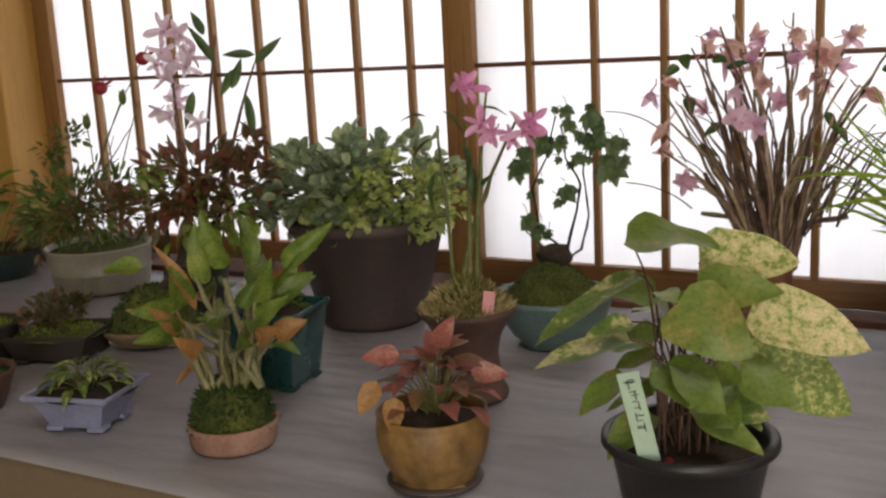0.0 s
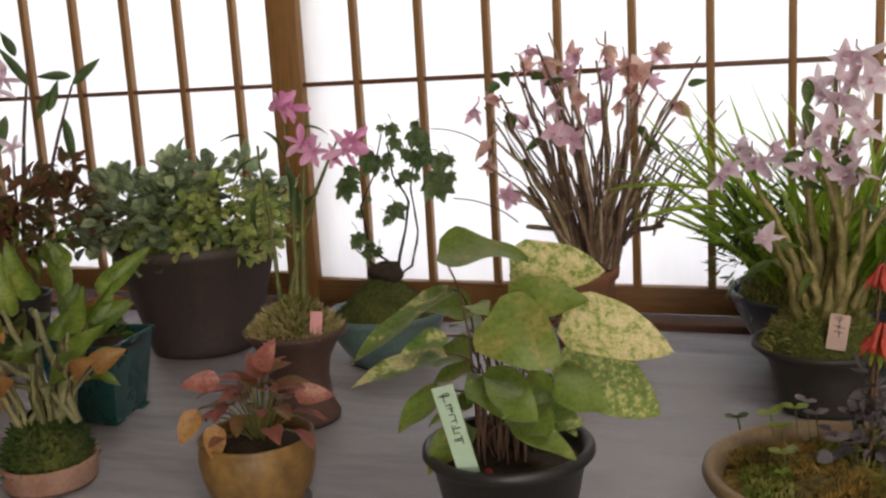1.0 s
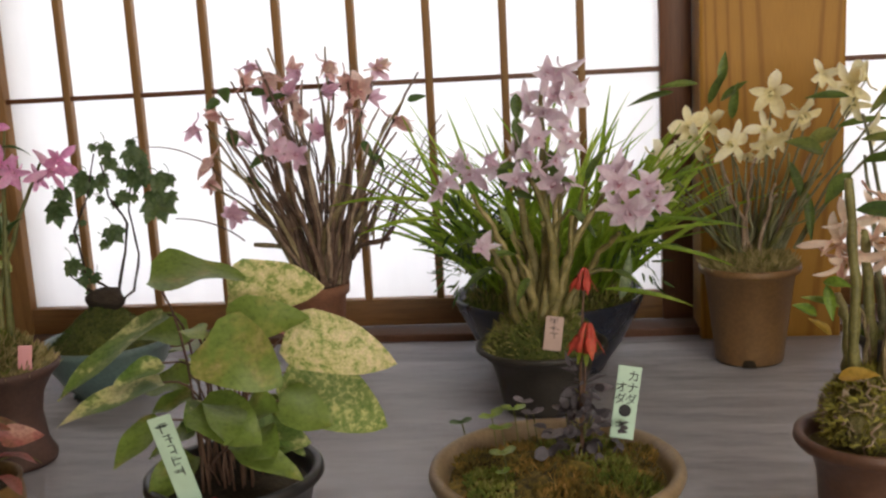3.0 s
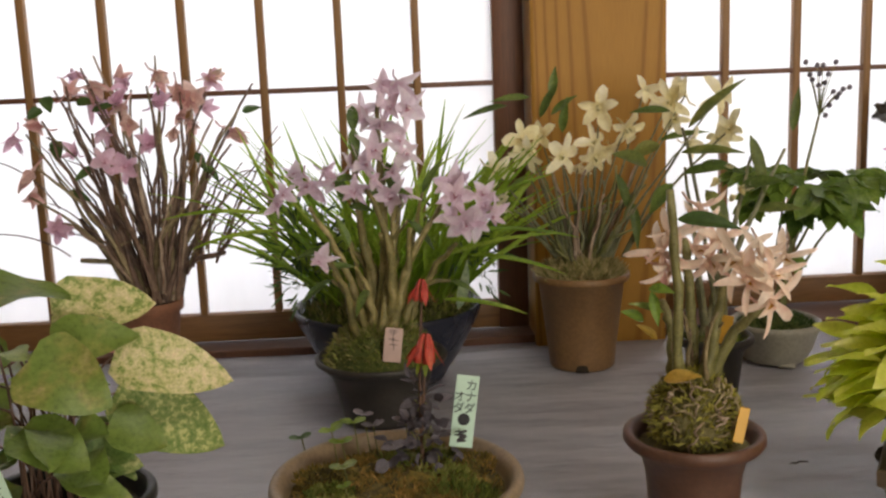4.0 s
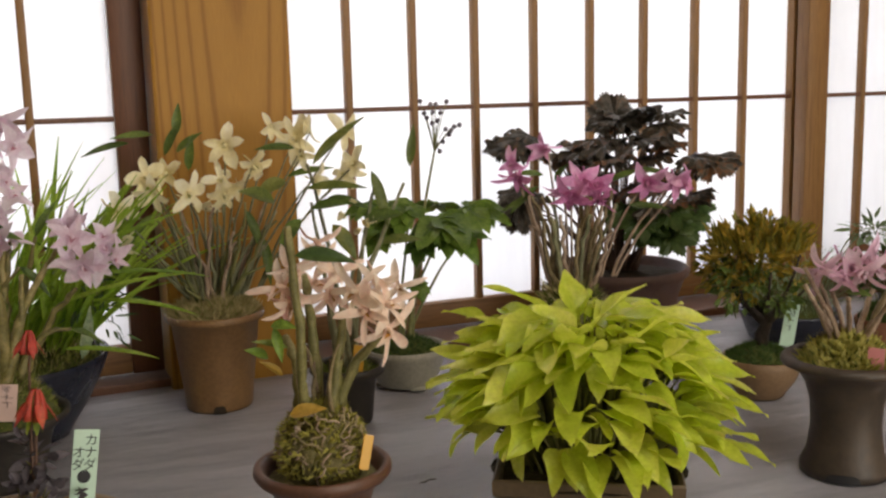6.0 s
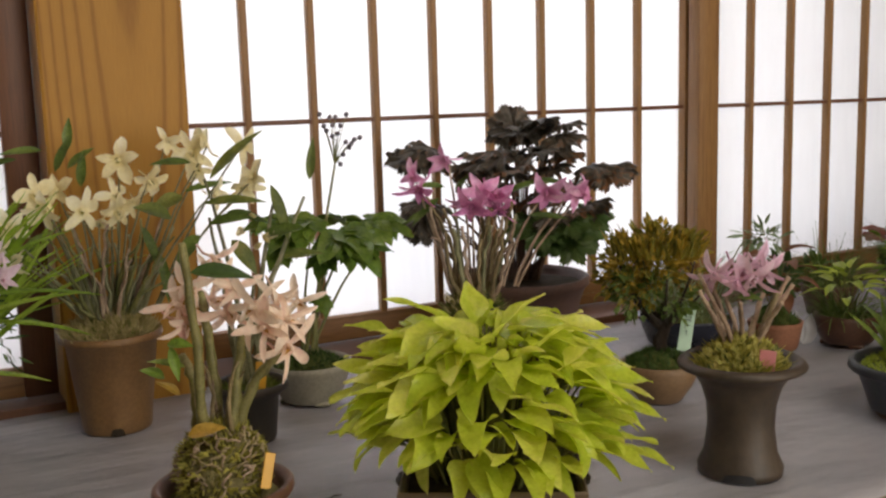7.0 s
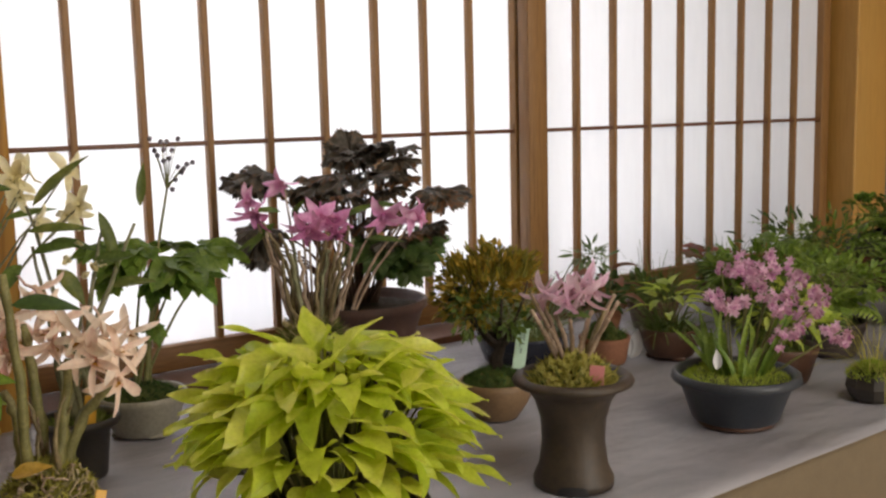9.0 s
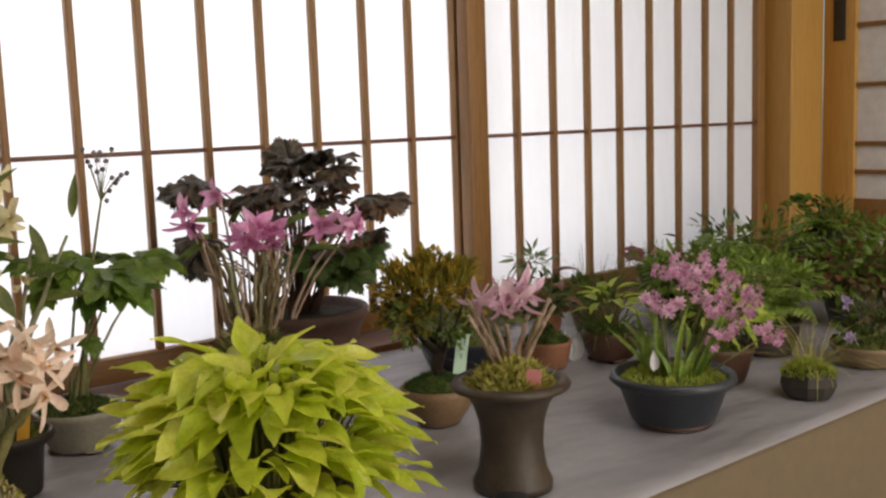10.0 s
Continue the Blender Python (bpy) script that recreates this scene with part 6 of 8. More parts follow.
def columbine_bowl():
    t = potted("wide tan bowl of rusty moss with a red and yellow columbine", "potted plant", -0.159, 1.001, 0.4, 1.025)
    add_pot(t, [(0.055, 0.0), (0.058, 0.006), (0.075, 0.026), (0.090, 0.056), (0.0955, 0.060), (0.098, 0.065), (0.097, 0.070)], M["tan"], 0.058, 0.009, soil="rust_moss", mound=0.012, bumpy=0.010)
    fuzz(t, 0.08, 0.059, 0.012, M["moss_rust"], 1000, 0.006, seed=14)
    for k, (x, y) in enumerate(((-0.05, -0.02), (-0.03, 0.03), (0.005, -0.045), (0.04, 0.0), (-0.01, 0.0), (0.06, 0.025), (-0.045, -0.045), (0.03, -0.055), (-0.06, 0.015))):
        fuzz(t, 0.02, 0.066, 0.005, M["moss_blade"] if k % 3 == 0 else M["moss_rust"], 220, 0.005, seed=140 + k, name="moss_tuft", width=0.0015, centre=(x, y))
    fuzz(t, 0.045, 0.06, 0.012, M["moss_blade"], 600, 0.008, seed=15, name="green_moss", centre=(0.02, 0.03))
    fuzz(t, 0.03, 0.06, 0.008, M["moss_blade"], 400, 0.008, seed=16, name="green_moss", centre=(0.045, -0.03))
    rng = random.Random(35)
    x, _, z = [(0.021, 0.02, 0.091)][0]
    bush(t, rng, 18, (x, 0.02, z - 0.004), (0.022, 0.02, 0.018), 0.010, 0.008, M["leaf_dusk"], "round", 5, "foliage", 0.3, 0.6, 0.5, 0.1)
    bush(t, rng, 6, (x + 0.0, 0.03, z + 0.03), (0.012, 0.01, 0.014), 0.014, 0.008, M["leaf_dusk"], "ovate", 5, "foliage", 0.3, 0.6, 0.5, 0.1)
    base = Vector((x, 0.02, 0.062))
    for q in ([(0.02, 0.02, 0.149), (0.027, 0.02, 0.215)], [(0.022, 0.02, 0.123), (0.029, 0.015, 0.177)]):
        bm = bmesh.new()
        tube(bm, bez(base, q[0], q[1], 9), 0.0015, 0.0008, 5)
        part("stem", bm, M["stalk_red"], t)
    for p, s in zip([(0.027, 0.015, 0.172), (0.026, 0.02, 0.215)], (0.78, 0.58)):
        bm = bmesh.new()
        for k in range(5):
            a = 2 * math.pi * k / 5
            o = Vector((math.cos(a), math.sin(a), 0))
            tube(bm, bez(o * 0.002 + Vector((0, 0, 0.006)), o * 0.007 + Vector((0, 0, 0.0)), o * 0.0075 + Vector((0, 0, -0.022)), 6), 0.0012, 0.0042, 7)
            leaf(bm, aim(o * 0.006 + Vector((0, 0, -0.004)), o * 0.55 + Vector((0, 0, -1)), o), 0.026, 0.009, "lance", 0.3, -0.2, 6)
            if s > 0.7:
                leaf(bm, aim(o * 0.004 + Vector((0, 0, -0.022)), o * 0.25 + Vector((0, 0, -1)), o), 0.014, 0.006, "ovate", 0.3, 0.0, 5, 1)
        bmesh.ops.transform(bm, matrix=Matrix.Translation(p) @ Matrix.Rotation(0.12, 4, "Y") @ Matrix.Scale(s, 4), verts=bm.verts)
        part("flower", bm, [M["red"], M["moss_bright"]], t, "hanging red and yellow flower" if s > 0.7 else "hanging red bud")
    for p, r, mat in zip([(-0.05, 0.03, 0.1), (-0.032, 0.03, 0.105), (-0.042, 0.02, 0.093), (-0.039, -0.03, 0.093), (-0.076, 0.05, 0.087), (-0.024, 0.05, 0.104), (0.009, 0.04, 0.1), (-0.002, 0.01, 0.09), (-0.017, 0.04, 0.098), (0.035, 0.03, 0.092), (-0.039, -0.04, 0.082)], (0.011, 0.011, 0.01, 0.011, 0.01, 0.009, 0.011, 0.01, 0.01, 0.011, 0.006), ("leaf_fresh", "leaf_fresh", "leaf_fresh", "leaf_calm", "leaf_dark", "leaf_dusk", "leaf_dusk", "leaf_dusk", "leaf_dusk", "leaf_dusk", "leaf_fresh")):
        bm = bmesh.new()
        lobed(bm, aim(p, (rng.uniform(-0.5, 0.5), -1, 0.1), (0, -0.5, 1)), r, 3, 0.2, 0.0, 0.2, 0.06, 0, 30, rng.uniform(0, 6))
        part("leaf", bm, M[mat], t)
        bm = bmesh.new()
        tube(bm, bez((p[0] + 0.004, p[1] + 0.01, 0.06), (p[0], p[1] + 0.01, p[2]), p, 5), 0.0007, 0.0006, 4)
        part("stalk", bm, M["stem"], t)
    a, b = [(0.052, 0.03, 0.078), (0.061, 0.035, 0.135)]
    o, m = tag(t, a, 0.0185, (Vector(b) - Vector(a)).length, math.degrees(math.atan2(b[0] - a[0], b[2] - a[2])), 0, M["tag_mint"], "mint green name tag with black brush characters", 0)
    h = (Vector(b) - Vector(a)).length
    for text, x, z in (("カ", 0.0035, 0.86), ("ナ", 0.0035, 0.70), ("ダ", 0.0035, 0.54), ("オ", -0.005, 0.70), ("ダ", -0.005, 0.54), ("キ", -0.002, 0.18)):
        cu = bpy.data.curves.new("writing", "FONT")
        cu.body, cu.size, cu.align_x, cu.extrude = text, 0.0095, "CENTER", 0.0001
        w = new("writing", cu)
        w.data.materials.append(M["ink"])
        w.parent = o
        w.matrix_basis = m @ Matrix.Translation((x, -0.0010, h * z - 0.003)) @ Matrix.Rotation(math.pi / 2, 4, "X")
    bm = bmesh.new()
    bmesh.ops.create_uvsphere(bm, u_segments=14, v_segments=6, radius=0.005, matrix=m @ Matrix.Translation((0.0, -0.0008, h * 0.39)) @ Matrix.Diagonal((1, 0.06, 1, 1)))
    part("ink_blot", bm, M["ink"], o, "black ink blot")


M["moss_rust"] = leafy("rusty_moss_blades", [(0.2, (0.04, 0.03, 0.008)), (0.42, (0.13, 0.10, 0.018)), (0.58, (0.26, 0.155, 0.032)), (0.8, (0.42, 0.25, 0.08))], 45, 0.7, 0.25)
columbine_bowl()


def cream_orchid():
    t = potted("tall brown stoneware pot with cream yellow orchids on thin canes", "orchid", 0.086, 1.498, -10.7, 0.997)
    add_pot(t, [(0.040, 0.0), (0.0415, 0.003), (0.043, 0.02), (0.054, 0.110), (0.060, 0.113), (0.0615, 0.116), (0.061, 0.121)], M["brown_glaze"], 0.114, 0.006, soil="dry", mound=0.02, bumpy=0.006)
    # nothing is cut out; a dark sheet stands for the notch's shade
    part("drain_notch_shade", arch(0.0424, 0.2, 0.010), M["soil"], t, "dark sheet on the pot's foot for the shade in its drain notch")
    fuzz(t, 0.052, 0.115, 0.020, M["moss_dry"], 1500, 0.017, seed=17, width=0.0017)
    strands(t, 0.05, 0.118, 0.020, 500, 0.014, 2.0, 64)
    rng = random.Random(36)
    tips = [(rng.uniform(-0.085, 0.085), rng.uniform(-0.05, 0.05), rng.uniform(0.165, 0.265)) for _ in range(46)]
    roots = [(p[0] * 0.25, p[1] * 0.3, 0.125) for p in tips]
    canes(t, rng, roots, tips, 0.0029, 0.0013, [M["cane_sage"], M["cane_sage"], M["cane_grey"], M["stem"]], "cane", 0.026, 0.16, 9)
    meshes = [star_mesh("flower", 0.029, 0.0135, [M["cream"], M["throat_pale"]], seed=70 + k, cup=0.45, droop=0.7) for k in range(7)]
    spots = [(0.026, -0.02, 0.329), (0.08, 0, 0.35), (0.055, -0.03, 0.304), (0.016, -0.02, 0.288), (0.034, -0.01, 0.279), (0.117, 0, 0.313), (0.132, -0.01, 0.284), (0.182, -0.01, 0.299), (0.172, 0, 0.285), (-0.07, -0.02, 0.293), (-0.046, 0, 0.297), (-0.06, -0.03, 0.282), (0.129, 0, 0.34), (0.173, 0.02, 0.338), (-0.023, -0.02, 0.273), (-0.003, 0, 0.256), (-0.105, -0.04, 0.262), (-0.101, -0.04, 0.224), (0.111, 0, 0.334), (0.019, -0.02, 0.27)]
    scatter_flowers(t, meshes, spots, rng, (0, -0.9, -0.1), 0.8)
    canes(t, rng, [(p[0] * 0.3, 0.0, 0.14) for p in spots], spots, 0.0018, 0.001, M["cane_sage"], "flower_stem", 0.012, 0.0, 7)
    for p, d, L in zip([(-0.048, 0.0, 0.318), (-0.06, 0.0, 0.343), (-0.021, 0.0, 0.299), (-0.089, 0.0, 0.334), (-0.034, 0.0, 0.321), (0.046, 0.0, 0.246), (-0.067, 0.0, 0.246), (-0.083, 0.0, 0.211), (0.098, 0.0, 0.286), (0.066, 0.0, 0.209), (-0.033, 0.0, 0.342)], ((0.4, -0.2, 1), (-1, -0.2, 0.1), (0.1, -0.3, 0.9), (-1, 0, -0.1), (0.6, -0.2, 0.6), (0.4, -0.4, -1), (-0.7, -0.4, -0.6), (-0.8, -0.3, 0.3), (0.9, -0.2, 0.3), (0.1, -0.5, -1), (0.1, 0, 1)), (0.05, 0.05, 0.045, 0.06, 0.04, 0.06, 0.06, 0.07, 0.06, 0.06, 0.04)):
        bm = bmesh.new()
        leaf(bm, aim(p, d, (0, -0.7, 0.8)), L, 0.012, "lance", 0.3, 0.4, 8)
        part("leaf", bm, M["leaf"], t)


M["throat_pale"] = plain("pale_green_throat", (0.4, 0.36, 0.1), 0.5)
M["cane_sage"] = leafy("sage_grey_cane", [(0.2, (0.10, 0.10, 0.05)), (0.5, (0.19, 0.19, 0.10)), (0.8, (0.32, 0.30, 0.18))], 60, 0.6, 0.08)
cream_orchid()


# ---- plants from the pillar to the east end ----
def peach_orchid():
    t = potted("flared red-brown clay pot with rooted moss ball and peach orchids", "orchid", 0.071, 0.978, -16.3, 1.021)
    add_pot(t, [(0.029, 0.0), (0.031, 0.004), (0.036, 0.07), (0.040, 0.085), (0.050, 0.092), (0.053, 0.096), (0.0525, 0.101)], M["terra_dark"], 0.090, 0.007, soil="dry", mound=0.006)
    rng = random.Random(41)
    ball = Vector((0, 0, 0.112))
    bm = bmesh.new()
    bmesh.ops.create_icosphere(bm, subdivisions=4, radius=0.034)
    for v in bm.verts:
        v.co *= 1 + 0.12 * noise.noise(v.co * 60) + 0.06 * noise.noise(v.co * 160)
        v.co = ball + Vector((v.co.x * 0.9, v.co.y * 0.9, v.co.z * 1.04))
    part("moss_ball", bm, M["dry"], t)

    def on_ball(a, b, r=0.0355):
        return ball + Vector((math.cos(a) * math.cos(b), -math.sin(a) * math.cos(b), math.sin(b) * 1.12)) * r * 0.92

    bm = bmesh.new()
    for _ in range(1700):
        p = on_ball(rng.uniform(0, 6.283), rng.uniform(-0.4, 1.5), 0.034)
        d = (p - ball).normalized() + jitter(rng, 0.8)
        s_ = d.orthogonal().normalized() * 0.0016
        q = p + d.normalized() * rng.uniform(0.003, 0.009)
        bm.faces.new([bm.verts.new(c) for c in (p - s_, p + s_, q)])
    tagged(part("moss", bm, M["moss_gold"], t), kind="stuff")
    for k in range(46):
        a, b = rng.uniform(-0.4, 3.6), rng.uniform(0.0, 1.2)
        turn, dip = rng.uniform(-0.9, 0.9), rng.uniform(-0.7, 0.2)
        pts = [on_ball(a + turn * i / 7 + 0.08 * math.sin(i * 1.7 + k), b + dip * i / 7, 0.037 + 0.002 * math.sin(i * 2.1 + k)) for i in range(8)]
        bm = bmesh.new()
        tube(bm, pts, 0.0010, 0.0007, 5)
        part("root", bm, M["cane_grey"] if k % 3 == 0 else M["cane"], t)
    tips = [(-0.018, -0.01, 0.286), (-0.008, 0, 0.248), (0.020, -0.005, 0.222), (0.050, 0.0, 0.200), (-0.024, 0.01, 0.2)]
    roots = [(-0.012, -0.006, 0.140), (-0.001, 0.006, 0.144), (0.006, -0.006, 0.144), (0.014, 0.004, 0.140), (-0.016, 0.006, 0.140)]
    canes(t, rng, roots, tips, 0.0043, 0.0030, M["cane_olive"], "cane", 0.012, 0.14, 10)
    sheath = [(rng.uniform(-0.02, 0.02), rng.uniform(-0.02, 0.01), rng.uniform(0.16, 0.2)) for _ in range(12)]
    canes(t, rng, [(q[0] * 0.5, q[1] * 0.5, 0.138) for q in sheath], sheath, 0.002, 0.0008, [M["cane_grey"], M["cane"]], "dry_sheath", 0.014, 0.1, 7)
    meshes = [star_mesh("flower", 0.027, 0.0066, [M["peach"], M["throat"]], seed=80 + k, cup=0.35, droop=0.8) for k in range(8)]
    spots = [(-0.023, 0, 0.239), (-0.019, 0.01, 0.252), (0.003, 0, 0.258), (-0.002, 0.015, 0.237), (0.017, 0, 0.249), (0.031, -0.015, 0.236), (0.043, -0.01, 0.236), (0.051, -0.02, 0.227), (0.038, -0.02, 0.222), (0.052, -0.02, 0.208), (0.044, 0, 0.243), (0.012, 0.01, 0.233), (0.002, 0.01, 0.272), (-0.02, 0.0, 0.228), (0.063, 0, 0.236)]
    scatter_flowers(t, meshes, spots, rng, (0.1, -1, -0.1), 0.9)
    for p, d, L, W, mat in zip([(-0.013, -0.02, 0.266), (-0.033, -0.01, 0.213), (-0.031, -0.01, 0.211), (-0.037, 0.0, 0.186), (-0.027, 0, 0.172), (-0.022, -0.02, 0.147), (-0.022, 0, 0.193)], ((1, -0.3, 0.05), (0.8, -0.4, 0.1), (0.2, -0.4, -0.8), (-0.5, -0.3, 0.4), (-0.4, -0.3, 0.5), (0.9, -0.3, 0.35), (-0.8, -0.3, 0.4)), (0.045, 0.02, 0.026, 0.02, 0.022, 0.028, 0.028), (0.015, 0.01, 0.008, 0.01, 0.008, 0.012, 0.007), ("leaf_dark", "leaf_fresh", "leaf_fresh", "leaf_fresh", "leaf_yellow", "leaf_yellow", "leaf_calm")):
        bm = bmesh.new()
        leaf(bm, aim(p, d, (0, -0.7, 0.9)), L, W, "lance", 0.4, 0.4, 8)
        part("leaf", bm, M[mat], t)
    tag(t, [(0.03, -0.03, 0.105)][0], 0.008, 0.026, 16, 20, M["tag_yellow"], "small orange name tag", 0)


M["cane_olive"] = leafy("olive_cane", [(0.2, (0.10, 0.095, 0.03)), (0.5, (0.20, 0.185, 0.065)), (0.8, (0.36, 0.31, 0.15))], 60, 0.5, 0.12)
peach_orchid()


M["leaf_olive"] = leafy("olive_green_leaf", [(0.2, (0.055, 0.08, 0.014)), (0.5, (0.12, 0.15, 0.03)), (0.75, (0.22, 0.22, 0.05)), (0.9, (0.4, 0.28, 0.05))], 30)


def leafy_orchid():
    t = potted("slim dark pot with tall dark-leaved orchid and yellow tag", "orchid", 0.214, 1.362, -17.9, 1.004)
    add_pot(t, [(0.027, 0.0), (0.028, 0.004), (0.033, 0.052), (0.043, 0.060), (0.045, 0.063), (0.044, 0.068)], M["charcoal"], 0.058, 0.006, soil="dry", mound=0.012)
    fuzz(t, 0.034, 0.058, 0.012, M["moss_blade"], 500, 0.01, seed=24)
    rng = random.Random(42)
    tips = [(-0.037, 0, 0.306), (-0.034, 0, 0.262), (0.041, 0, 0.283), (-0.003, 0, 0.157), (0.011, 0, 0.182), (-0.021, 0, 0.171), (0.074, 0.02, 0.279)]
    roots = [(rng.uniform(-0.015, 0.015), rng.uniform(-0.01, 0.01), 0.066) for _ in tips]
    canes(t, rng, roots, tips, 0.0042, 0.0016, M["cane_sage"], "cane", 0.012, 0.1, 9)
    for p, d, L, W in zip([(-0.03, -0.02, 0.307), (-0.05, -0.01, 0.325), (-0.038, -0.01, 0.279), (-0.074, -0.02, 0.266), (-0.015, 0, 0.267), (-0.034, -0.01, 0.256), (0.036, 0, 0.296), (0.026, 0, 0.239), (0.08, 0, 0.3), (-0.011, 0.01, 0.234), (-0.047, 0.01, 0.242), (0.044, 0.01, 0.211), (-0.062, 0, 0.288)], ((0.8, -0.3, 1), (-1, -0.3, 0.2), (1, -0.3, 0.2), (-0.7, -0.5, 0.5), (1, -0.2, -0.1), (0.9, -0.3, 0.3), (0.35, -0.2, -1), (0.7, -0.4, 0.3), (0.1, 0, 0.9), (0.6, -0.4, -0.7), (-0.7, -0.3, -0.7), (0.8, -0.2, 0.2), (-0.8, -0.5, -0.2)), (0.08, 0.045, 0.07, 0.045, 0.05, 0.05, 0.07, 0.05, 0.05, 0.05, 0.045, 0.05, 0.04), (0.015, 0.013, 0.015, 0.024, 0.014, 0.016, 0.014, 0.02, 0.011, 0.02, 0.02, 0.016, 0.022)):
        bm = bmesh.new()
        leaf(bm, aim(p, d, (0, -0.7, 0.9)), L, W, "lance", 0.3, 0.45, 8)
        part("leaf", bm, M["leaf_olive"] if rng.random() < 0.6 else M["leaf"], t)
    bud = [star_mesh("bud", 0.012, 0.009, [M["cream"], M["throat_pale"]], seed=91, cup=1.0, droop=-0.4, shape="ovate")]
    scatter_flowers(t, bud, [(0.012, 0.0, 0.262), (0.026, 0.0, 0.239), (0.039, 0.0, 0.241), (0.016, 0.0, 0.227), (0.052, 0.0, 0.244), (0.002, 0.0, 0.247)], rng, (0, -1, 0), 0.6, 1.0, "bud")
    tag(t, [(0.011, -0.03, 0.064)][0], 0.013, 0.034, 8, 10, M["tag_yellow"], "orange yellow name tag", 0)


leafy_orchid()


def palmate_bowl():
    t = potted("pale grey bowl with palmate green leaves and a budding spike", "potted plant", 0.328, 1.468, -21.3, 1.000)
    add_pot(t, [(0.036, 0.003), (0.038, 0.006), (0.046, 0.020), (0.053, 0.042), (0.057, 0.048), (0.056, 0.053)], M["pale_grey"], 0.045, 0.005, soil="moss", mound=0.018, feet=3)
    fuzz(t, 0.046, 0.046, 0.018, M["moss_deep"], 700, 0.008, seed=25)
    rng = random.Random(43)
    tips = [(0.051, 0, 0.2), (0.041, 0.01, 0.207), (0.021, 0, 0.187), (0.045, 0.01, 0.308), (0.008, 0.02, 0.207), (0.065, 0.02, 0.174)]
    roots = [(rng.uniform(-0.01, 0.02), rng.uniform(-0.01, 0.01), 0.055) for _ in tips]
    canes(t, rng, roots, tips, 0.0028, 0.0014, M["stem"], "stem", 0.006, 0.0, 9)
    for p, r, d in zip([(0.051, -0.02, 0.225), (0.01, 0, 0.239), (0.088, 0, 0.235), (-0.012, 0.01, 0.224), (0.025, 0, 0.194), (0.019, 0, 0.136), (0.05, 0.02, 0.238), (-0.033, 0.02, 0.238), (-0.028, 0.02, 0.202), (0.058, -0.01, 0.209)], (0.055, 0.045, 0.045, 0.04, 0.028, 0.018, 0.05, 0.035, 0.03, 0.045), ((0.3, -1, -0.2), (-0.8, -0.6, -0.2), (1, -0.4, -0.15), (-0.6, -0.8, -0.3), (-0.3, -0.7, -0.7), (0.4, -0.6, -0.7), (0.2, 0.8, -0.1), (-1, -0.2, 0.0), (-0.5, -0.7, -0.5), (0.6, -0.8, -0.35))):
        bm = bmesh.new()
        palm_blade(bm, aim(p, d, (0, -0.35, 1)), r * 1.12, rng)
        part("leaf", bm, M["leaf_fresh2"], t)
    spots = [(0.028, 0.0, 0.373), (0.036, 0.0, 0.352), (0.044, 0.0, 0.359), (0.062, 0.0, 0.372), (0.054, 0.0, 0.358), (0.041, 0.0, 0.369), (0.05, 0.0, 0.348), (0.033, 0.0, 0.358), (0.071, 0.0, 0.34), (0.078, 0.0, 0.342), (0.064, 0.0, 0.33), (0.06, 0.0, 0.337), (0.056, 0.0, 0.321), (0.052, 0.0, 0.309), (0.067, 0.0, 0.335), (0.048, 0.0, 0.369), (0.043, 0.0, 0.345)]
    bm = bmesh.new()
    stem = Vector([(0.045, 0.01, 0.308)][0])
    for p in spots:
        tube(bm, bez(stem, (stem + Vector(p)) / 2 + Vector((0, 0, 0.008)), p, 5), 0.0008, 0.0005, 4)
    part("flower_branch", bm, M["stem"], t)
    for p in spots:
        bm = bmesh.new()
        bmesh.ops.create_icosphere(bm, subdivisions=1, radius=0.0036, matrix=Matrix.Translation(p))
        part("bud", bm, M["leaf_dusk"], t)


M["leaf_fresh2"] = leafy("mid_green_leaf", [(0.2, (0.06, 0.12, 0.014)), (0.5, (0.12, 0.20, 0.025)), (0.8, (0.22, 0.31, 0.05))], 40, 0.4, 0.35)
palmate_bowl()


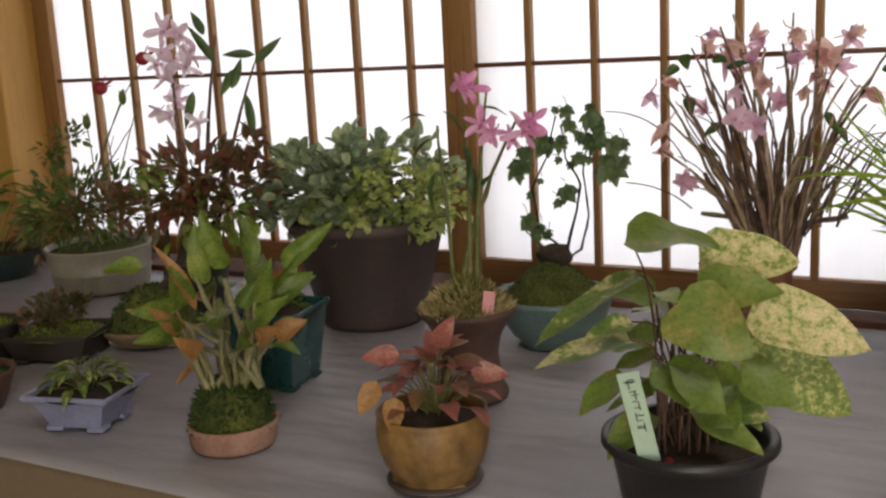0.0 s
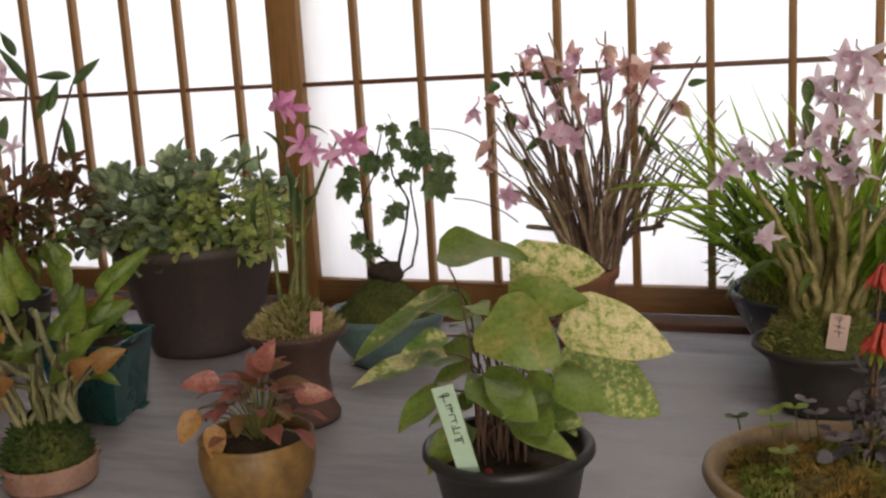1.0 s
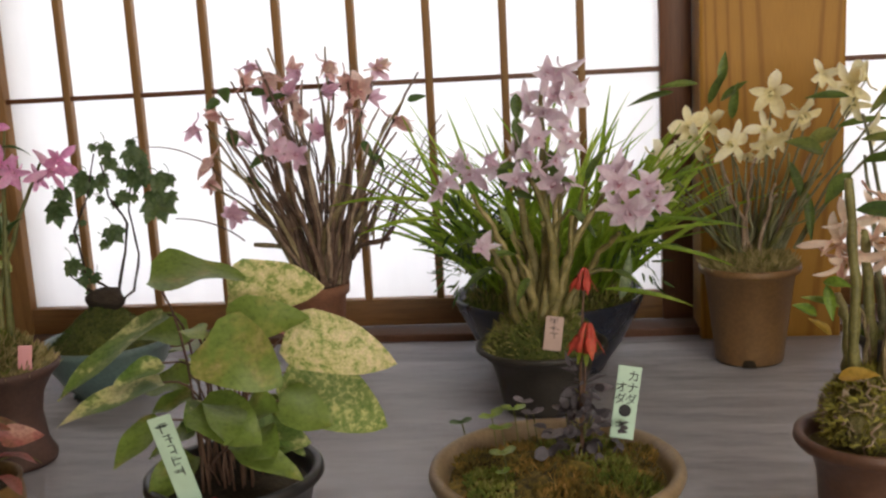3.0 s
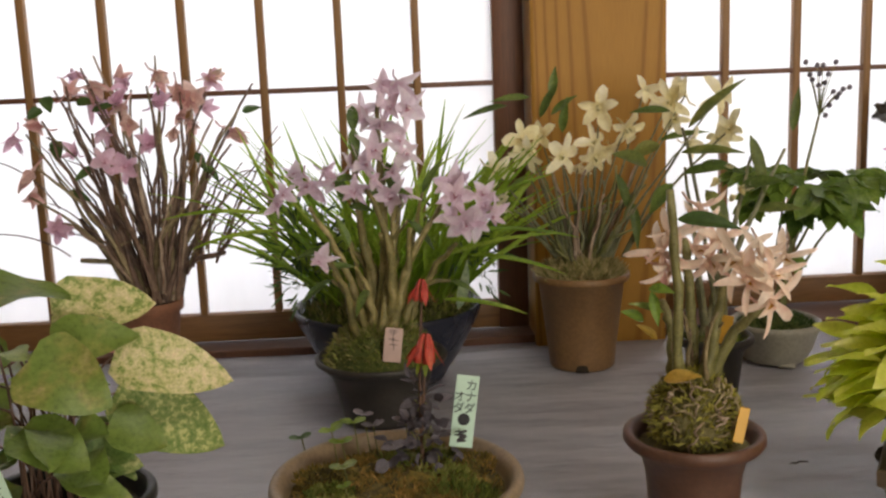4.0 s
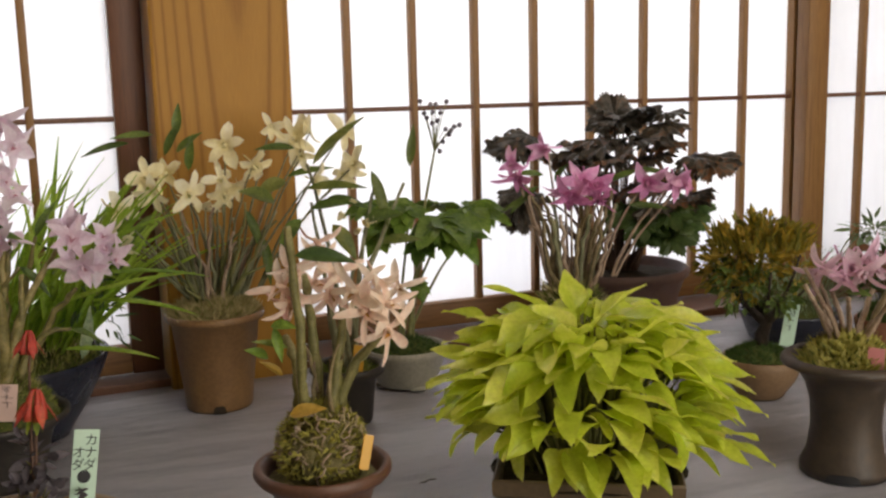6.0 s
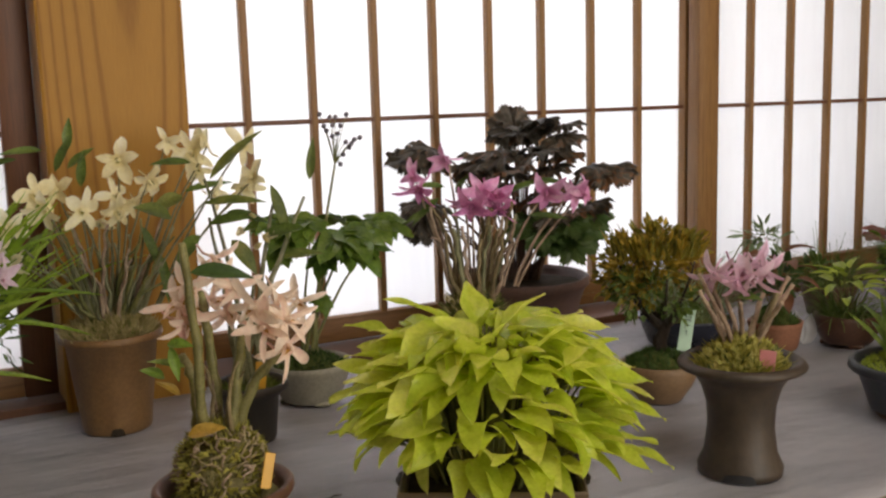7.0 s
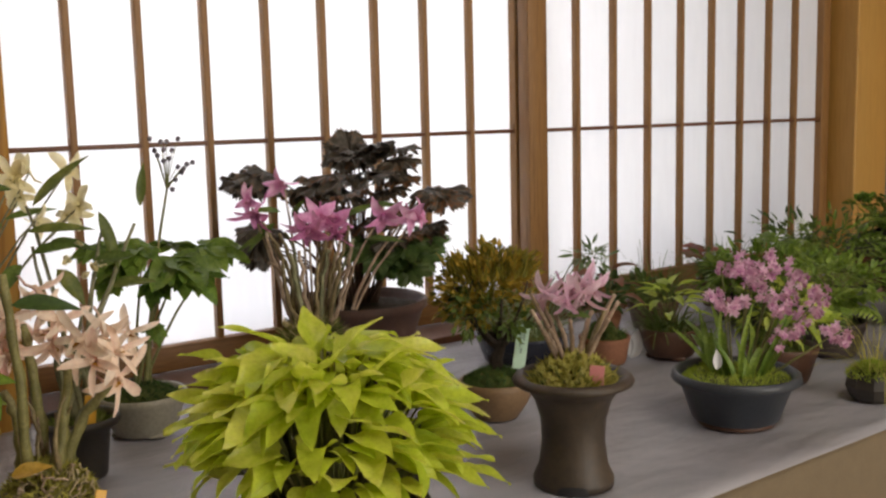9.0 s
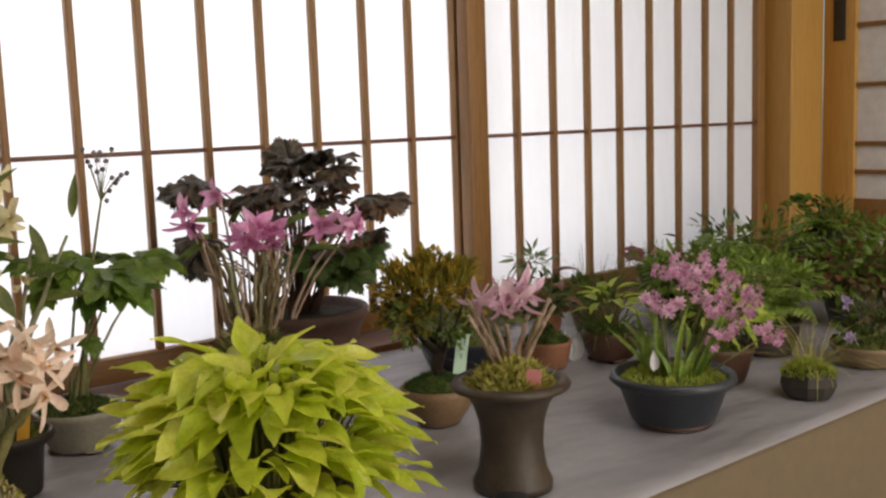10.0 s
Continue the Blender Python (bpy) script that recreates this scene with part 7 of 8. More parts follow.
def hosta():
    t = potted("low brown rectangular pot overflowing with lime yellow hosta leaves", "hosta", 0.314, 0.982, -31.5, 1.002)
    add_pot(t, [(0.092, 0.004), (0.095, 0.010), (0.104, 0.046), (0.112, 0.050), (0.113, 0.062)], M["bronze"], 0.055, 0.008, sides=4, squash=(1.0, 0.72), feet=4)
    rng = random.Random(44)
    meshes = []
    for v in range(14):
        bm = bmesh.new()
        leaf(bm, Matrix.Identity(4), 0.061 * rng.uniform(0.8, 1.25), 0.030 * rng.uniform(0.8, 1.15), "ovate", 0.36, rng.uniform(0.3, 1.4), 15, 0, 0.09, v * 1.3, rng.uniform(-0.8, 0.8))
        meshes.append(mesh_of("leaf", bm, [M["leaf_lime"]]))
    n = 300
    for k in range(n):
        a = 2.399963 * k
        q = ((k % 250 + 0.5) / 250) ** 0.55
        under = k >= 250
        if under:
            q = 0.55 + 0.35 * rng.random()
        out = Vector((math.cos(a), math.sin(a) * 0.78, 0))
        base = Vector((out.x * 0.055 * q, out.y * 0.05 * q, 0.058))
        h = rng.uniform(0.02, 0.06) if under else 0.094 * (1 - q ** 4.2) * (0.84 + 0.16 * min(1, q / 0.45)) + 0.026 + rng.uniform(-0.02, 0.016)
        tip = Vector((out.x * 0.095 * q, out.y * 0.08 * q, 0.062 + h))
        d = out * (0.6 + 0.6 * q) + Vector((0, 0, 0.42 - 0.15 * q)) + jitter(rng, 0.36)
        spawn("leaf", rng.choice(meshes), t, aim(tip, d, Vector((0, 0, 1)) + out * 0.25 + jitter(rng, 0.3)) @ Matrix.Scale(rng.uniform(0.72, 1.15), 4))
        bm = bmesh.new()
        tube(bm, bez(base, (base + tip) / 2 + Vector((0, 0, 0.02)), tip, 5), 0.0014, 0.0011, 4)
        part("stalk", bm, M["stem"], t)


M["bronze"] = ceramic("bronze_brown_clay", (0.11, 0.075, 0.04), (0.055, 0.04, 0.025), 0.5)
hosta()


def coral_bells():
    t = potted("wide dark red-brown bowl with ruffled purple-brown leaves", "potted plant", 0.677, 1.497, -33.4, 0.997)
    add_pot(t, [(0.066, 0.0), (0.070, 0.005), (0.088, 0.085), (0.096, 0.108), (0.102, 0.113), (0.102, 0.124)], M["purple_brown"], 0.112, 0.007)
    rng = random.Random(45)
    spots = [(0.029, 0, 0.341), (0.062, 0, 0.336), (0.0, 0.02, 0.333), (-0.05, -0.01, 0.29), (-0.017, -0.04, 0.3), (0.023, -0.06, 0.3), (0.063, -0.04, 0.298), (0.104, -0.02, 0.279), (0.122, 0, 0.271), (-0.067, 0, 0.278), (-0.009, -0.07, 0.278), (0.038, -0.06, 0.276), (-0.134, 0.02, 0.303), (-0.143, 0.02, 0.291), (-0.142, 0.02, 0.21), (-0.139, 0.02, 0.18), (0.045, -0.06, 0.212), (0.07, -0.04, 0.192), (0.028, -0.07, 0.173), (0.079, -0.02, 0.165), (0.013, -0.04, 0.21), (0.089, 0, 0.212), (0.008, 0.05, 0.319), (0.051, 0.05, 0.313), (-0.027, 0.02, 0.254), (0.083, 0.03, 0.251), (-0.122, 0.03, 0.196), (0.061, -0.05, 0.153), (0.023, -0.02, 0.24), (0.102, 0.02, 0.184)]
    meshes = []
    for v in range(5):
        bm = bmesh.new()
        lobed(bm, Matrix.Identity(4), 0.036, 7, 0.14, 0.13, -0.3, 0.24, 0, 90, v * 1.9)
        meshes.append(mesh_of("leaf", bm, [M["leaf_purple"]]))
    green = []
    for v in range(2):
        bm = bmesh.new()
        lobed(bm, Matrix.Identity(4), 0.034, 7, 0.28, 0.14, -0.2, 0.12, 0, 80, v * 1.9)
        green.append(mesh_of("leaf", bm, [M["leaf_dark"]]))
    spots = [(p[0], p[1], p[2] + 0.022) if p[2] < 0.2 else p for p in spots]
    spots += [(p[0] + rng.uniform(-0.016, 0.016), p[1] + rng.uniform(-0.02, 0.03), p[2] + rng.uniform(-0.014, 0.01)) for p in spots]
    for k, p in enumerate(spots):
        out = Vector((p[0], p[1] - 0.06, 0.02)).normalized()
        low = p[2] < 0.212
        d = out + Vector((0, -0.4, -0.9 if low else -0.1)) + jitter(rng, 0.3)
        up = Vector((0, -0.8, 0.5)) if low else Vector((0, -0.45, 1)) + jitter(rng, 0.3)
        spawn("leaf", rng.choice(green if low and p[0] > 0 else meshes), t, aim(Vector(p) + Vector((0, 0, 0.01)), d, up) @ Matrix.Scale(rng.uniform(0.8, 1.1), 4))
        bm = bmesh.new()
        tube(bm, bez((p[0] * 0.2, 0, 0.115), (p[0] * 0.5, p[1] * 0.5, p[2]), p, 7), 0.0016, 0.0011, 5)
        part("stalk", bm, M["stalk_red"], t)


coral_bells()


def magenta_orchid():
    t = potted("dark pot with mossy ball, grey canes and magenta orchids", "orchid", 0.508, 1.343, -30.7, 0.999)
    add_pot(t, [(0.038, 0.0), (0.042, 0.07), (0.055, 0.092), (0.056, 0.097)], M["charcoal"], 0.088, 0.006, soil="moss", mound=0.05, bumpy=0.006, power=2.5)
    fuzz(t, 0.046, 0.088, 0.052, M["moss_blade"], 1500, 0.010, power=2.5, seed=26)
    strands(t, 0.046, 0.092, 0.052, 500, 0.02, 2.5, 65)
    rng = random.Random(46)
    tips = [(rng.uniform(-0.06, 0.07), rng.uniform(-0.03, 0.03), rng.uniform(0.21, 0.265)) for _ in range(26)]
    roots = [(p[0] * 0.45, p[1] * 0.5, 0.135) for p in tips]
    canes(t, rng, roots, tips, 0.0032, 0.0018, [M["cane"], M["cane_grey"], M["cane_sage"]], "cane", 0.026, 0.18, 9)
    meshes = [star_mesh("flower", 0.031, 0.0145, [M["magenta"], M["throat_rose"]], seed=100 + k, cup=0.75, droop=0.9, shape="ovate") for k in range(6)]
    spots = [(-0.072, 0, 0.294), (-0.063, -0.01, 0.284), (-0.029, 0.01, 0.313), (0.001, -0.02, 0.259), (0.022, -0.02, 0.265), (0.035, -0.02, 0.254), (0.012, -0.01, 0.271), (0.029, -0.01, 0.271), (0.128, 0.0, 0.271), (0.094, 0.01, 0.271), (-0.01, 0.0, 0.26), (0.139, 0, 0.267)]
    scatter_flowers(t, meshes, spots, rng, (0, -0.8, -0.35), 0.8)
    canes(t, rng, [(p[0] * 0.4, 0, 0.15) for p in spots], spots, 0.0022, 0.0012, M["cane_grey"], "flower_stem", 0.008, 0.0, 7)
    for p, d, L in zip([(-0.034, 0.0, 0.279), (-0.049, 0.0, 0.251), (0.044, 0.0, 0.269), (0.071, 0.0, 0.24), (-0.02, 0.0, 0.271), (0.079, 0.0, 0.283), (-0.041, 0.0, 0.265)], ((-0.8, -0.3, 0.2), (-1, -0.2, -0.3), (0.9, -0.2, 0.5), (1, -0.3, 0.1), (0.3, -0.3, 0.6), (1, -0.2, 0.1), (-0.7, -0.3, -0.5)), (0.04, 0.045, 0.05, 0.05, 0.03, 0.04, 0.05)):
        bm = bmesh.new()
        leaf(bm, aim(p, d, (0, -0.7, 0.9)), L, 0.011, "lance", 0.3, 0.4, 7)
        part("leaf", bm, M["leaf"], t)


magenta_orchid()


M["tan_brown"] = ceramic("tan_brown_clay", (0.19, 0.115, 0.055), (0.12, 0.07, 0.035), 0.55)


def shrub_bonsai():
    t = potted("small tan bowl with a rusty yellow clipped bonsai shrub", "bonsai", 0.707, 1.219, -41.1, 0.994)
    add_pot(t, [(0.026, 0.0), (0.029, 0.003), (0.042, 0.022), (0.050, 0.042), (0.049, 0.050)], M["tan_brown"], 0.046, 0.005, soil="moss", mound=0.022, power=1.5)
    fuzz(t, 0.044, 0.046, 0.022, M["moss_deep"], 900, 0.007, power=1.5, seed=27)
    rng = random.Random(47)
    bm = bmesh.new()
    tube(bm, [Vector(p) for p in ((0.002, 0, 0.062), (0.0, 0.0, 0.078), (0.006, 0, 0.092), (0.002, 0.002, 0.108), (0.006, 0, 0.125))], 0.009, 0.005, 8, 0, 0.1)
    part("trunk", bm, M["bark"], t)
    for k in range(9):
        a = 6.2832 * k / 9
        bm = bmesh.new()
        e = Vector((0.055 * math.cos(a), 0.045 * math.sin(a), 0.145 + 0.02 * (k % 3)))
        tube(bm, bez((0.004, 0, 0.09 + 0.004 * (k % 4)), (e.x * 0.6, e.y * 0.6, 0.115), e, 7), 0.0034, 0.0012, 6, 0, 0.1)
        part("limb", bm, M["bark"], t)
    c = [(-0.007, 0.0, 0.168)][0]
    bush(t, rng, 60, (c[0], 0, c[2] + 0.004), (0.066, 0.052, 0.045), 0.013, 0.006, M["shrub"], "ovate", 18, "foliage", 0.3, 0.3, 0.24, 0.35)
    bush(t, rng, 26, (c[0], 0, c[2] - 0.024), (0.062, 0.05, 0.03), 0.012, 0.006, M["leaf"], "ovate", 14, "foliage", 0.3, 0.3, 0.24, 0.3)
    tuft(t, rng, 170, (c[0], 0, c[2] + 0.022), 0.064, 0.032, 0.6, 0.0045, M["shrub"], "new_growth", 0.3)
    tag(t, [(0.029, -0.03, 0.072)][0], 0.016, 0.056, 8, 0, M["tag_mint"], "pale green name tag with writing", 4, 9)


shrub_bonsai()


M["umber"] = ceramic("scorched_umber_clay", (0.060, 0.042, 0.027), (0.022, 0.017, 0.013), 0.5, speckle=40, relief=0.4, patch=36)


def trumpet_pink():
    t = potted("tall flared charcoal pot with dry canes and mauve pink orchids", "orchid", 0.614, 0.984, -45.5, 0.972)
    add_pot(t, [(0.044, 0.0), (0.0445, 0.008), (0.038, 0.022), (0.0345, 0.05), (0.036, 0.075), (0.042, 0.095), (0.050, 0.107), (0.065, 0.114), (0.0665, 0.117), (0.065, 0.120)], M["umber"], 0.108, 0.014, soil="dry", mound=0.026, bumpy=0.007)
    # shade of the foot's cut, laid on as a black sheet
    part("foot_notch_shade", arch(0.0447, 0.4, 0.010), M["black"], t, "dark sheet on the pot's foot for the shade in its notch")
    fuzz(t, 0.043, 0.110, 0.032, M["moss_gold"], 1500, 0.011, seed=28, width=0.0032)
    strands(t, 0.043, 0.112, 0.025, 400, 0.018, 2.0, 66, "moss_gold")
    rng = random.Random(48)
    ends = [(-0.045, 0.0, 0.211), (-0.043, -0.02, 0.197), (-0.03, 0.0, 0.197), (-0.019, 0.02, 0.184), (-0.002, -0.03, 0.188), (0.021, 0.02, 0.188), (0.034, -0.01, 0.197), (0.045, 0.0, 0.21), (0.05, 0.02, 0.199), (0.038, -0.03, 0.189), (-0.024, -0.03, 0.179)]
    canes(t, rng, [(p[0] * 0.28, rng.uniform(-0.008, 0.008), 0.128) for p in ends], ends, 0.0036, 0.0021, [M["cane_grey"], M["cane_grey"], M["cane"]], "cane", 0.007, 0.2, 9)
    meshes = [star_mesh("flower", 0.031, 0.0085, [M["mauve"], M["throat_rose"]], seed=110 + k, cup=0.1, droop=0.9) for k in range(6)]
    spots = [(-0.028, 0, 0.211), (-0.015, -0.015, 0.215), (0.0, -0.01, 0.218), (0.01, -0.02, 0.215), (0.023, 0, 0.218), (-0.006, -0.02, 0.209), (0.017, 0.01, 0.221)]
    scatter_flowers(t, meshes, spots, rng, (0, -0.6, -0.5), 0.7)
    bm = bmesh.new()
    leaf(bm, aim([(-0.005, -0.015, 0.191)][0], (1, -0.4, 0.15), (0, -0.5, 1)), 0.026, 0.013, "ovate", 0.3, 0.4, 7)
    part("leaf", bm, M["leaf"], t)
    tag(t, [(0.024, -0.03, 0.115)][0], 0.016, 0.024, 4, -10, M["tag_pink"], "small pink name tag", 0)


trumpet_pink()


def octagon_orchid():
    t = potted("conical slate blue pot with strap leaves and mauve orchid clusters", "orchid", 0.916, 1.000, -54.3, 0.991)
    add_pot(t, [(0.050, 0.006), (0.054, 0.008), (0.070, 0.052), (0.078, 0.055), (0.081, 0.058), (0.079, 0.066)], M["slate"], 0.058, 0.007, soil="moss", mound=0.010)
    part("foot", lathe([(0.046, 0.0), (0.048, 0.001), (0.049, 0.0055), (0.044, 0.0059)], 24), M["terra_dark"], t, "bare red-brown clay foot")
    fuzz(t, 0.064, 0.058, 0.010, M["moss_bright"], 1500, 0.008, seed=29)
    rng = random.Random(49)
    for k in range(30):
        a = 2.4 * k
        p = Vector((0.004 + 0.03 * math.cos(a), 0.03 * math.sin(a), 0.06))
        bm = bmesh.new()
        leaf(bm, aim(p, (0.45 * math.cos(a) + rng.uniform(-0.2, 0.2), 0.35 * math.sin(a), 1), Vector((0, -1, 0.3)) + jitter(rng, 0.6)), rng.uniform(0.05, 0.12), rng.uniform(0.006, 0.011), "strap", 0.4, rng.uniform(0.3, 1.8), 9, 0, 0.03, k, rng.uniform(-0.6, 0.6))
        part("leaf", bm, M["leaf_fresh"] if k % 3 else M["leaf_fresh2"], t)
    heads = [(-0.012, -0.02, 0.159), (0.002, -0.02, 0.156), (-0.019, 0, 0.202), (-0.005, 0, 0.195), (0.013, 0.01, 0.197), (0.03, 0, 0.195), (0.019, -0.01, 0.186), (0.033, -0.01, 0.172), (0.068, 0.01, 0.198), (0.074, 0.01, 0.19), (0.098, 0, 0.167), (0.094, 0, 0.16), (0.05, -0.02, 0.153), (0.067, -0.01, 0.151), (0.08, -0.01, 0.144), (0.057, -0.02, 0.124), (0.053, -0.02, 0.114), (0.111, 0, 0.125), (0.122, 0, 0.121), (0.074, 0, 0.128), (0.044, 0.01, 0.205), (-0.026, -0.01, 0.161), (0.091, 0, 0.149), (0.006, 0.01, 0.208), (0.061, 0, 0.167)]
    stems = [p for k, p in enumerate(heads) if k % 2 == 0]
    canes(t, rng, [(p[0] * 0.35, rng.uniform(-0.01, 0.01), 0.062) for p in stems], stems, 0.0019, 0.0011, M["stem"], "stem", 0.01, 0.0, 8)
    meshes = []
    for v in range(4):
        bm = bmesh.new()
        for k in range(7):
            c = jitter(rng, 0.0125)
            m = Matrix.Translation(c) @ Matrix.Rotation(rng.uniform(-0.6, 0.6), 4, "X") @ Matrix.Rotation(rng.uniform(-0.6, 0.6), 4, "Y")
            for j, (a, L, W) in enumerate(((0, 0.007, 0.0034), (1.2, 0.007, 0.0032), (-1.2, 0.007, 0.0032), (2.5, 0.010, 0.0042), (-2.5, 0.010, 0.0042), (3.14, 0.011, 0.005))):
                leaf(bm, m @ Matrix.Rotation(a, 4, "Z") @ Matrix.Rotation(0.25, 4, "X"), L, W, "petal", 0.3, rng.uniform(0, 0.9), 5, 1 if j == 5 and k % 2 else 0)
        meshes.append(mesh_of("flower_head", bm, [M["mauve_small"], M["mauve2"]]))
    heads += [(p[0] + rng.uniform(-0.012, 0.012), p[1] + rng.uniform(-0.01, 0.02), p[2] + rng.uniform(-0.012, 0.008)) for p in heads[::3]]
    scatter_flowers(t, meshes, heads, rng, (0, -1, 0.2), 0.5, 0.82, "flower_head")
    bm = bmesh.new()
    leaf(bm, aim([(-0.022, -0.04, 0.077)][0], (0, 0.1, 1), (0.3, -1, 0)), 0.026, 0.012, "lance", 0.6, 0.2, 8)
    part("plastic_tag", bm, M["film"], t, "folded clear plastic tag")


M["mauve_small"] = leafy("purplish_pink_petal", [(0.2, (0.54, 0.25, 0.41)), (0.45, (0.70, 0.43, 0.58)), (0.8, (0.83, 0.65, 0.75))], 60, 0.5, 0.42, grain=0.2)
M["mauve2"] = leafy("deep_mauve_petal", [(0.2, (0.36, 0.12, 0.27)), (0.6, (0.5, 0.22, 0.4)), (0.85, (0.66, 0.42, 0.56))], 60, 0.5, 0.35)
octagon_orchid()


def small_moss_pot():
    t = potted("small faceted dark pot of bright moss with fine grass", "potted plant", 1.137, 0.939, -61.4, 0.990)
    add_pot(t, [(0.027, 0.0), (0.033, 0.006), (0.039, 0.020), (0.036, 0.034), (0.033, 0.037)], M["charcoal"], 0.032, 0.004, sides=10, soil="moss", mound=0.016)
    fuzz(t, 0.036, 0.032, 0.018, M["moss_bright"], 900, 0.008, seed=30)
    rng = random.Random(50)
    tuft(t, rng, 60, (0, 0, 0.04), 0.024, 0.095, 1.0, 0.0012, M["moss_gold"], "fine_grass", 1.0)


small_moss_pot()


def rosette_pot():
    t = potted("brown round pot with lime fern rosette and fine grass", "potted plant", 1.126, 1.280, -50.8, 0.992)
    add_pot(t, [(0.034, 0.004), (0.038, 0.008), (0.047, 0.026), (0.050, 0.042), (0.048, 0.048)], M["terra_dark"], 0.042, 0.005, soil="moss", feet=3)
    rng = random.Random(51)
    tuft(t, rng, 170, (0, 0, 0.04), 0.035, 0.075, 1.1, 0.0022, M["leaf"], "grass", 1.0)
    spray(t, rng, 22, (0.0, -0.01, 0.06), 0.038, 0.055, 0.040, 0.015, M["leaf_lime3"], "ovate", "leaf", 3, 0.3, 0.6, 0.4, stalk=0.0008)
    for k in range(2):
        bm = bmesh.new()
        leaf(bm, aim((-0.062 - 0.008 * k, -0.02, 0.0), (0.25 - 0.3 * k, 0.05, 1), (0.2, -1, 0)), 0.05, 0.026, "lance", 0.7, 0.15, 8, 0, 0.05)
        part("plastic_wrap", bm, M["film"], t, "crumpled clear plastic")


M["leaf_lime3"] = leafy("bright_fern_leaf", [(0.2, (0.20, 0.29, 0.035)), (0.5, (0.38, 0.47, 0.06)), (0.8, (0.55, 0.6, 0.14))], 25)
rosette_pot()


def terra_shrub():
    t = potted("terracotta pot with brown cap fungus-like foliage over moss", "potted plant", 1.022, 1.325, -47.2, 0.993)
    add_pot(t, [(0.031, 0.0), (0.034, 0.004), (0.040, 0.036), (0.041, 0.042)], M["terra"], 0.036, 0.005, soil="moss", mound=0.03)
    fuzz(t, 0.034, 0.036, 0.03, M["moss_deep"], 600, 0.008, seed=31)
    rng = random.Random(52)
    spray(t, rng, 12, (0, 0, 0.06), 0.04, 0.085, 0.045, 0.026, M["leaf_rust"], "ovate", "leaf", 3, 0.2, 0.8, 0.3, stalk=0.001)
    bush(t, rng, 14, (0, 0, 0.10), (0.035, 0.03, 0.03), 0.02, 0.01, M["leaf_dark"], "ovate", 7)


M["leaf_rust"] = leafy("rusty_leaf", [(0.2, (0.12, 0.05, 0.025)), (0.6, (0.22, 0.10, 0.05)), (0.85, (0.3, 0.17, 0.09))], 30)
terra_shrub()


M["leaf_fern"] = leafy("fern_leaflet", [(0.2, (0.11, 0.18, 0.025)), (0.5, (0.24, 0.34, 0.06)), (0.8, (0.40, 0.48, 0.12))], 40, 0.45, 0.4)
M["leaf_sage"] = leafy("sage_blade", [(0.2, (0.10, 0.15, 0.07)), (0.5, (0.2, 0.27, 0.13)), (0.8, (0.34, 0.4, 0.2))], 30)


def navy_tray():
    t = potted("low navy dish with grey green grass against the screen", "potted plant", 0.946, 1.436, -42.6, 0.994)
    add_pot(t, [(0.06, 0.0), (0.075, 0.038), (0.077, 0.042)], M["navy"], 0.036, 0.005, soil="moss", mound=0.02)
    rng = random.Random(53)
    tuft(t, rng, 220, (0.0, 0, 0.045), 0.065, 0.13, 0.8, 0.0016, M["leaf_sage"], "grass", 0.8)
    for dx in (0.07, 0.085, 0.06):
        canes(t, rng, [(dx * 0.6, 0, 0.045)], [(dx + 0.03, 0, 0.15 + dx * 0.3)], 0.0013, 0.0008, M["stem"], "stem", 0.01, 0.0)
    bush(t, rng, 14, (0.115, 0.0, 0.168), (0.034, 0.02, 0.02), 0.022, 0.0065, M["leaf_sage"], "lance", 5, "foliage", 0.4, 0.9, 0.4, 0.1)


navy_tray()


def back_grass():
    for x, y, s, lab in ((1.277, 1.446, 54, "brown pot with fine silvery grass by the screen"), (1.542, 1.497, 56, "small brown pot with thin upright grass")):
        t = potted(lab, "potted plant", x, y, -50.3)
        add_pot(t, [(0.034, 0.0), (0.046, 0.046), (0.048, 0.05)], M["terra_dark"], 0.042, 0.005, soil="moss", mound=0.02)
        rng = random.Random(s)
        tuft(t, rng, 200, (0, 0, 0.05), 0.04, 0.10, 0.9, 0.0013, M["leaf"], "grass", 0.8)
        bush(t, rng, 10, (0.0, -0.01, 0.075), (0.05, 0.04, 0.02), 0.02, 0.009, M["leaf"], "ovate", 8)


back_grass()


def frond(bm, m, L, W, droop, rng, n=15):
    """A fern frond: a thin arching rib with pairs of narrow leaflets that shorten towards the tip."""
    pts, y, z = [], 0.0, 0.0
    for i in range(n + 1):
        a = 0.35 - droop * i / n
        pts.append(m @ Vector((0, y, z)))
        if 1 < i:
            w = W * (math.sin(math.pi * (0.12 + 0.86 * i / n)) ** 0.8) * rng.uniform(0.85, 1.1)
            for side in (-1, 1):
                turn = m @ Matrix.Translation((0, y, z)) @ Matrix.Rotation(a, 4, "X") @ Matrix.Rotation(-side * 1.15, 4, "Z")
                leaf(bm, turn, w, max(0.003, w * 0.3), "lance", 0.3, 0.5, 4, 0, 0.03)
        y += math.cos(a) * L / n
        z += math.sin(a) * L / n
    tube(bm, pts, 0.0009, 0.0004, 4)


def ferns(t, rng, count, root, L, W, mat):
    for k in range(count):
        a = 2.4 * k + rng.uniform(-0.3, 0.3)
        bm = bmesh.new()
        frond(bm, aim(root, (math.cos(a), math.sin(a) - 0.2, rng.uniform(0.5, 1.5)), (0, 0, 1)), L * rng.uniform(0.75, 1.2), W, rng.uniform(1.0, 2.0), rng)
        part("frond", bm, mat, t)


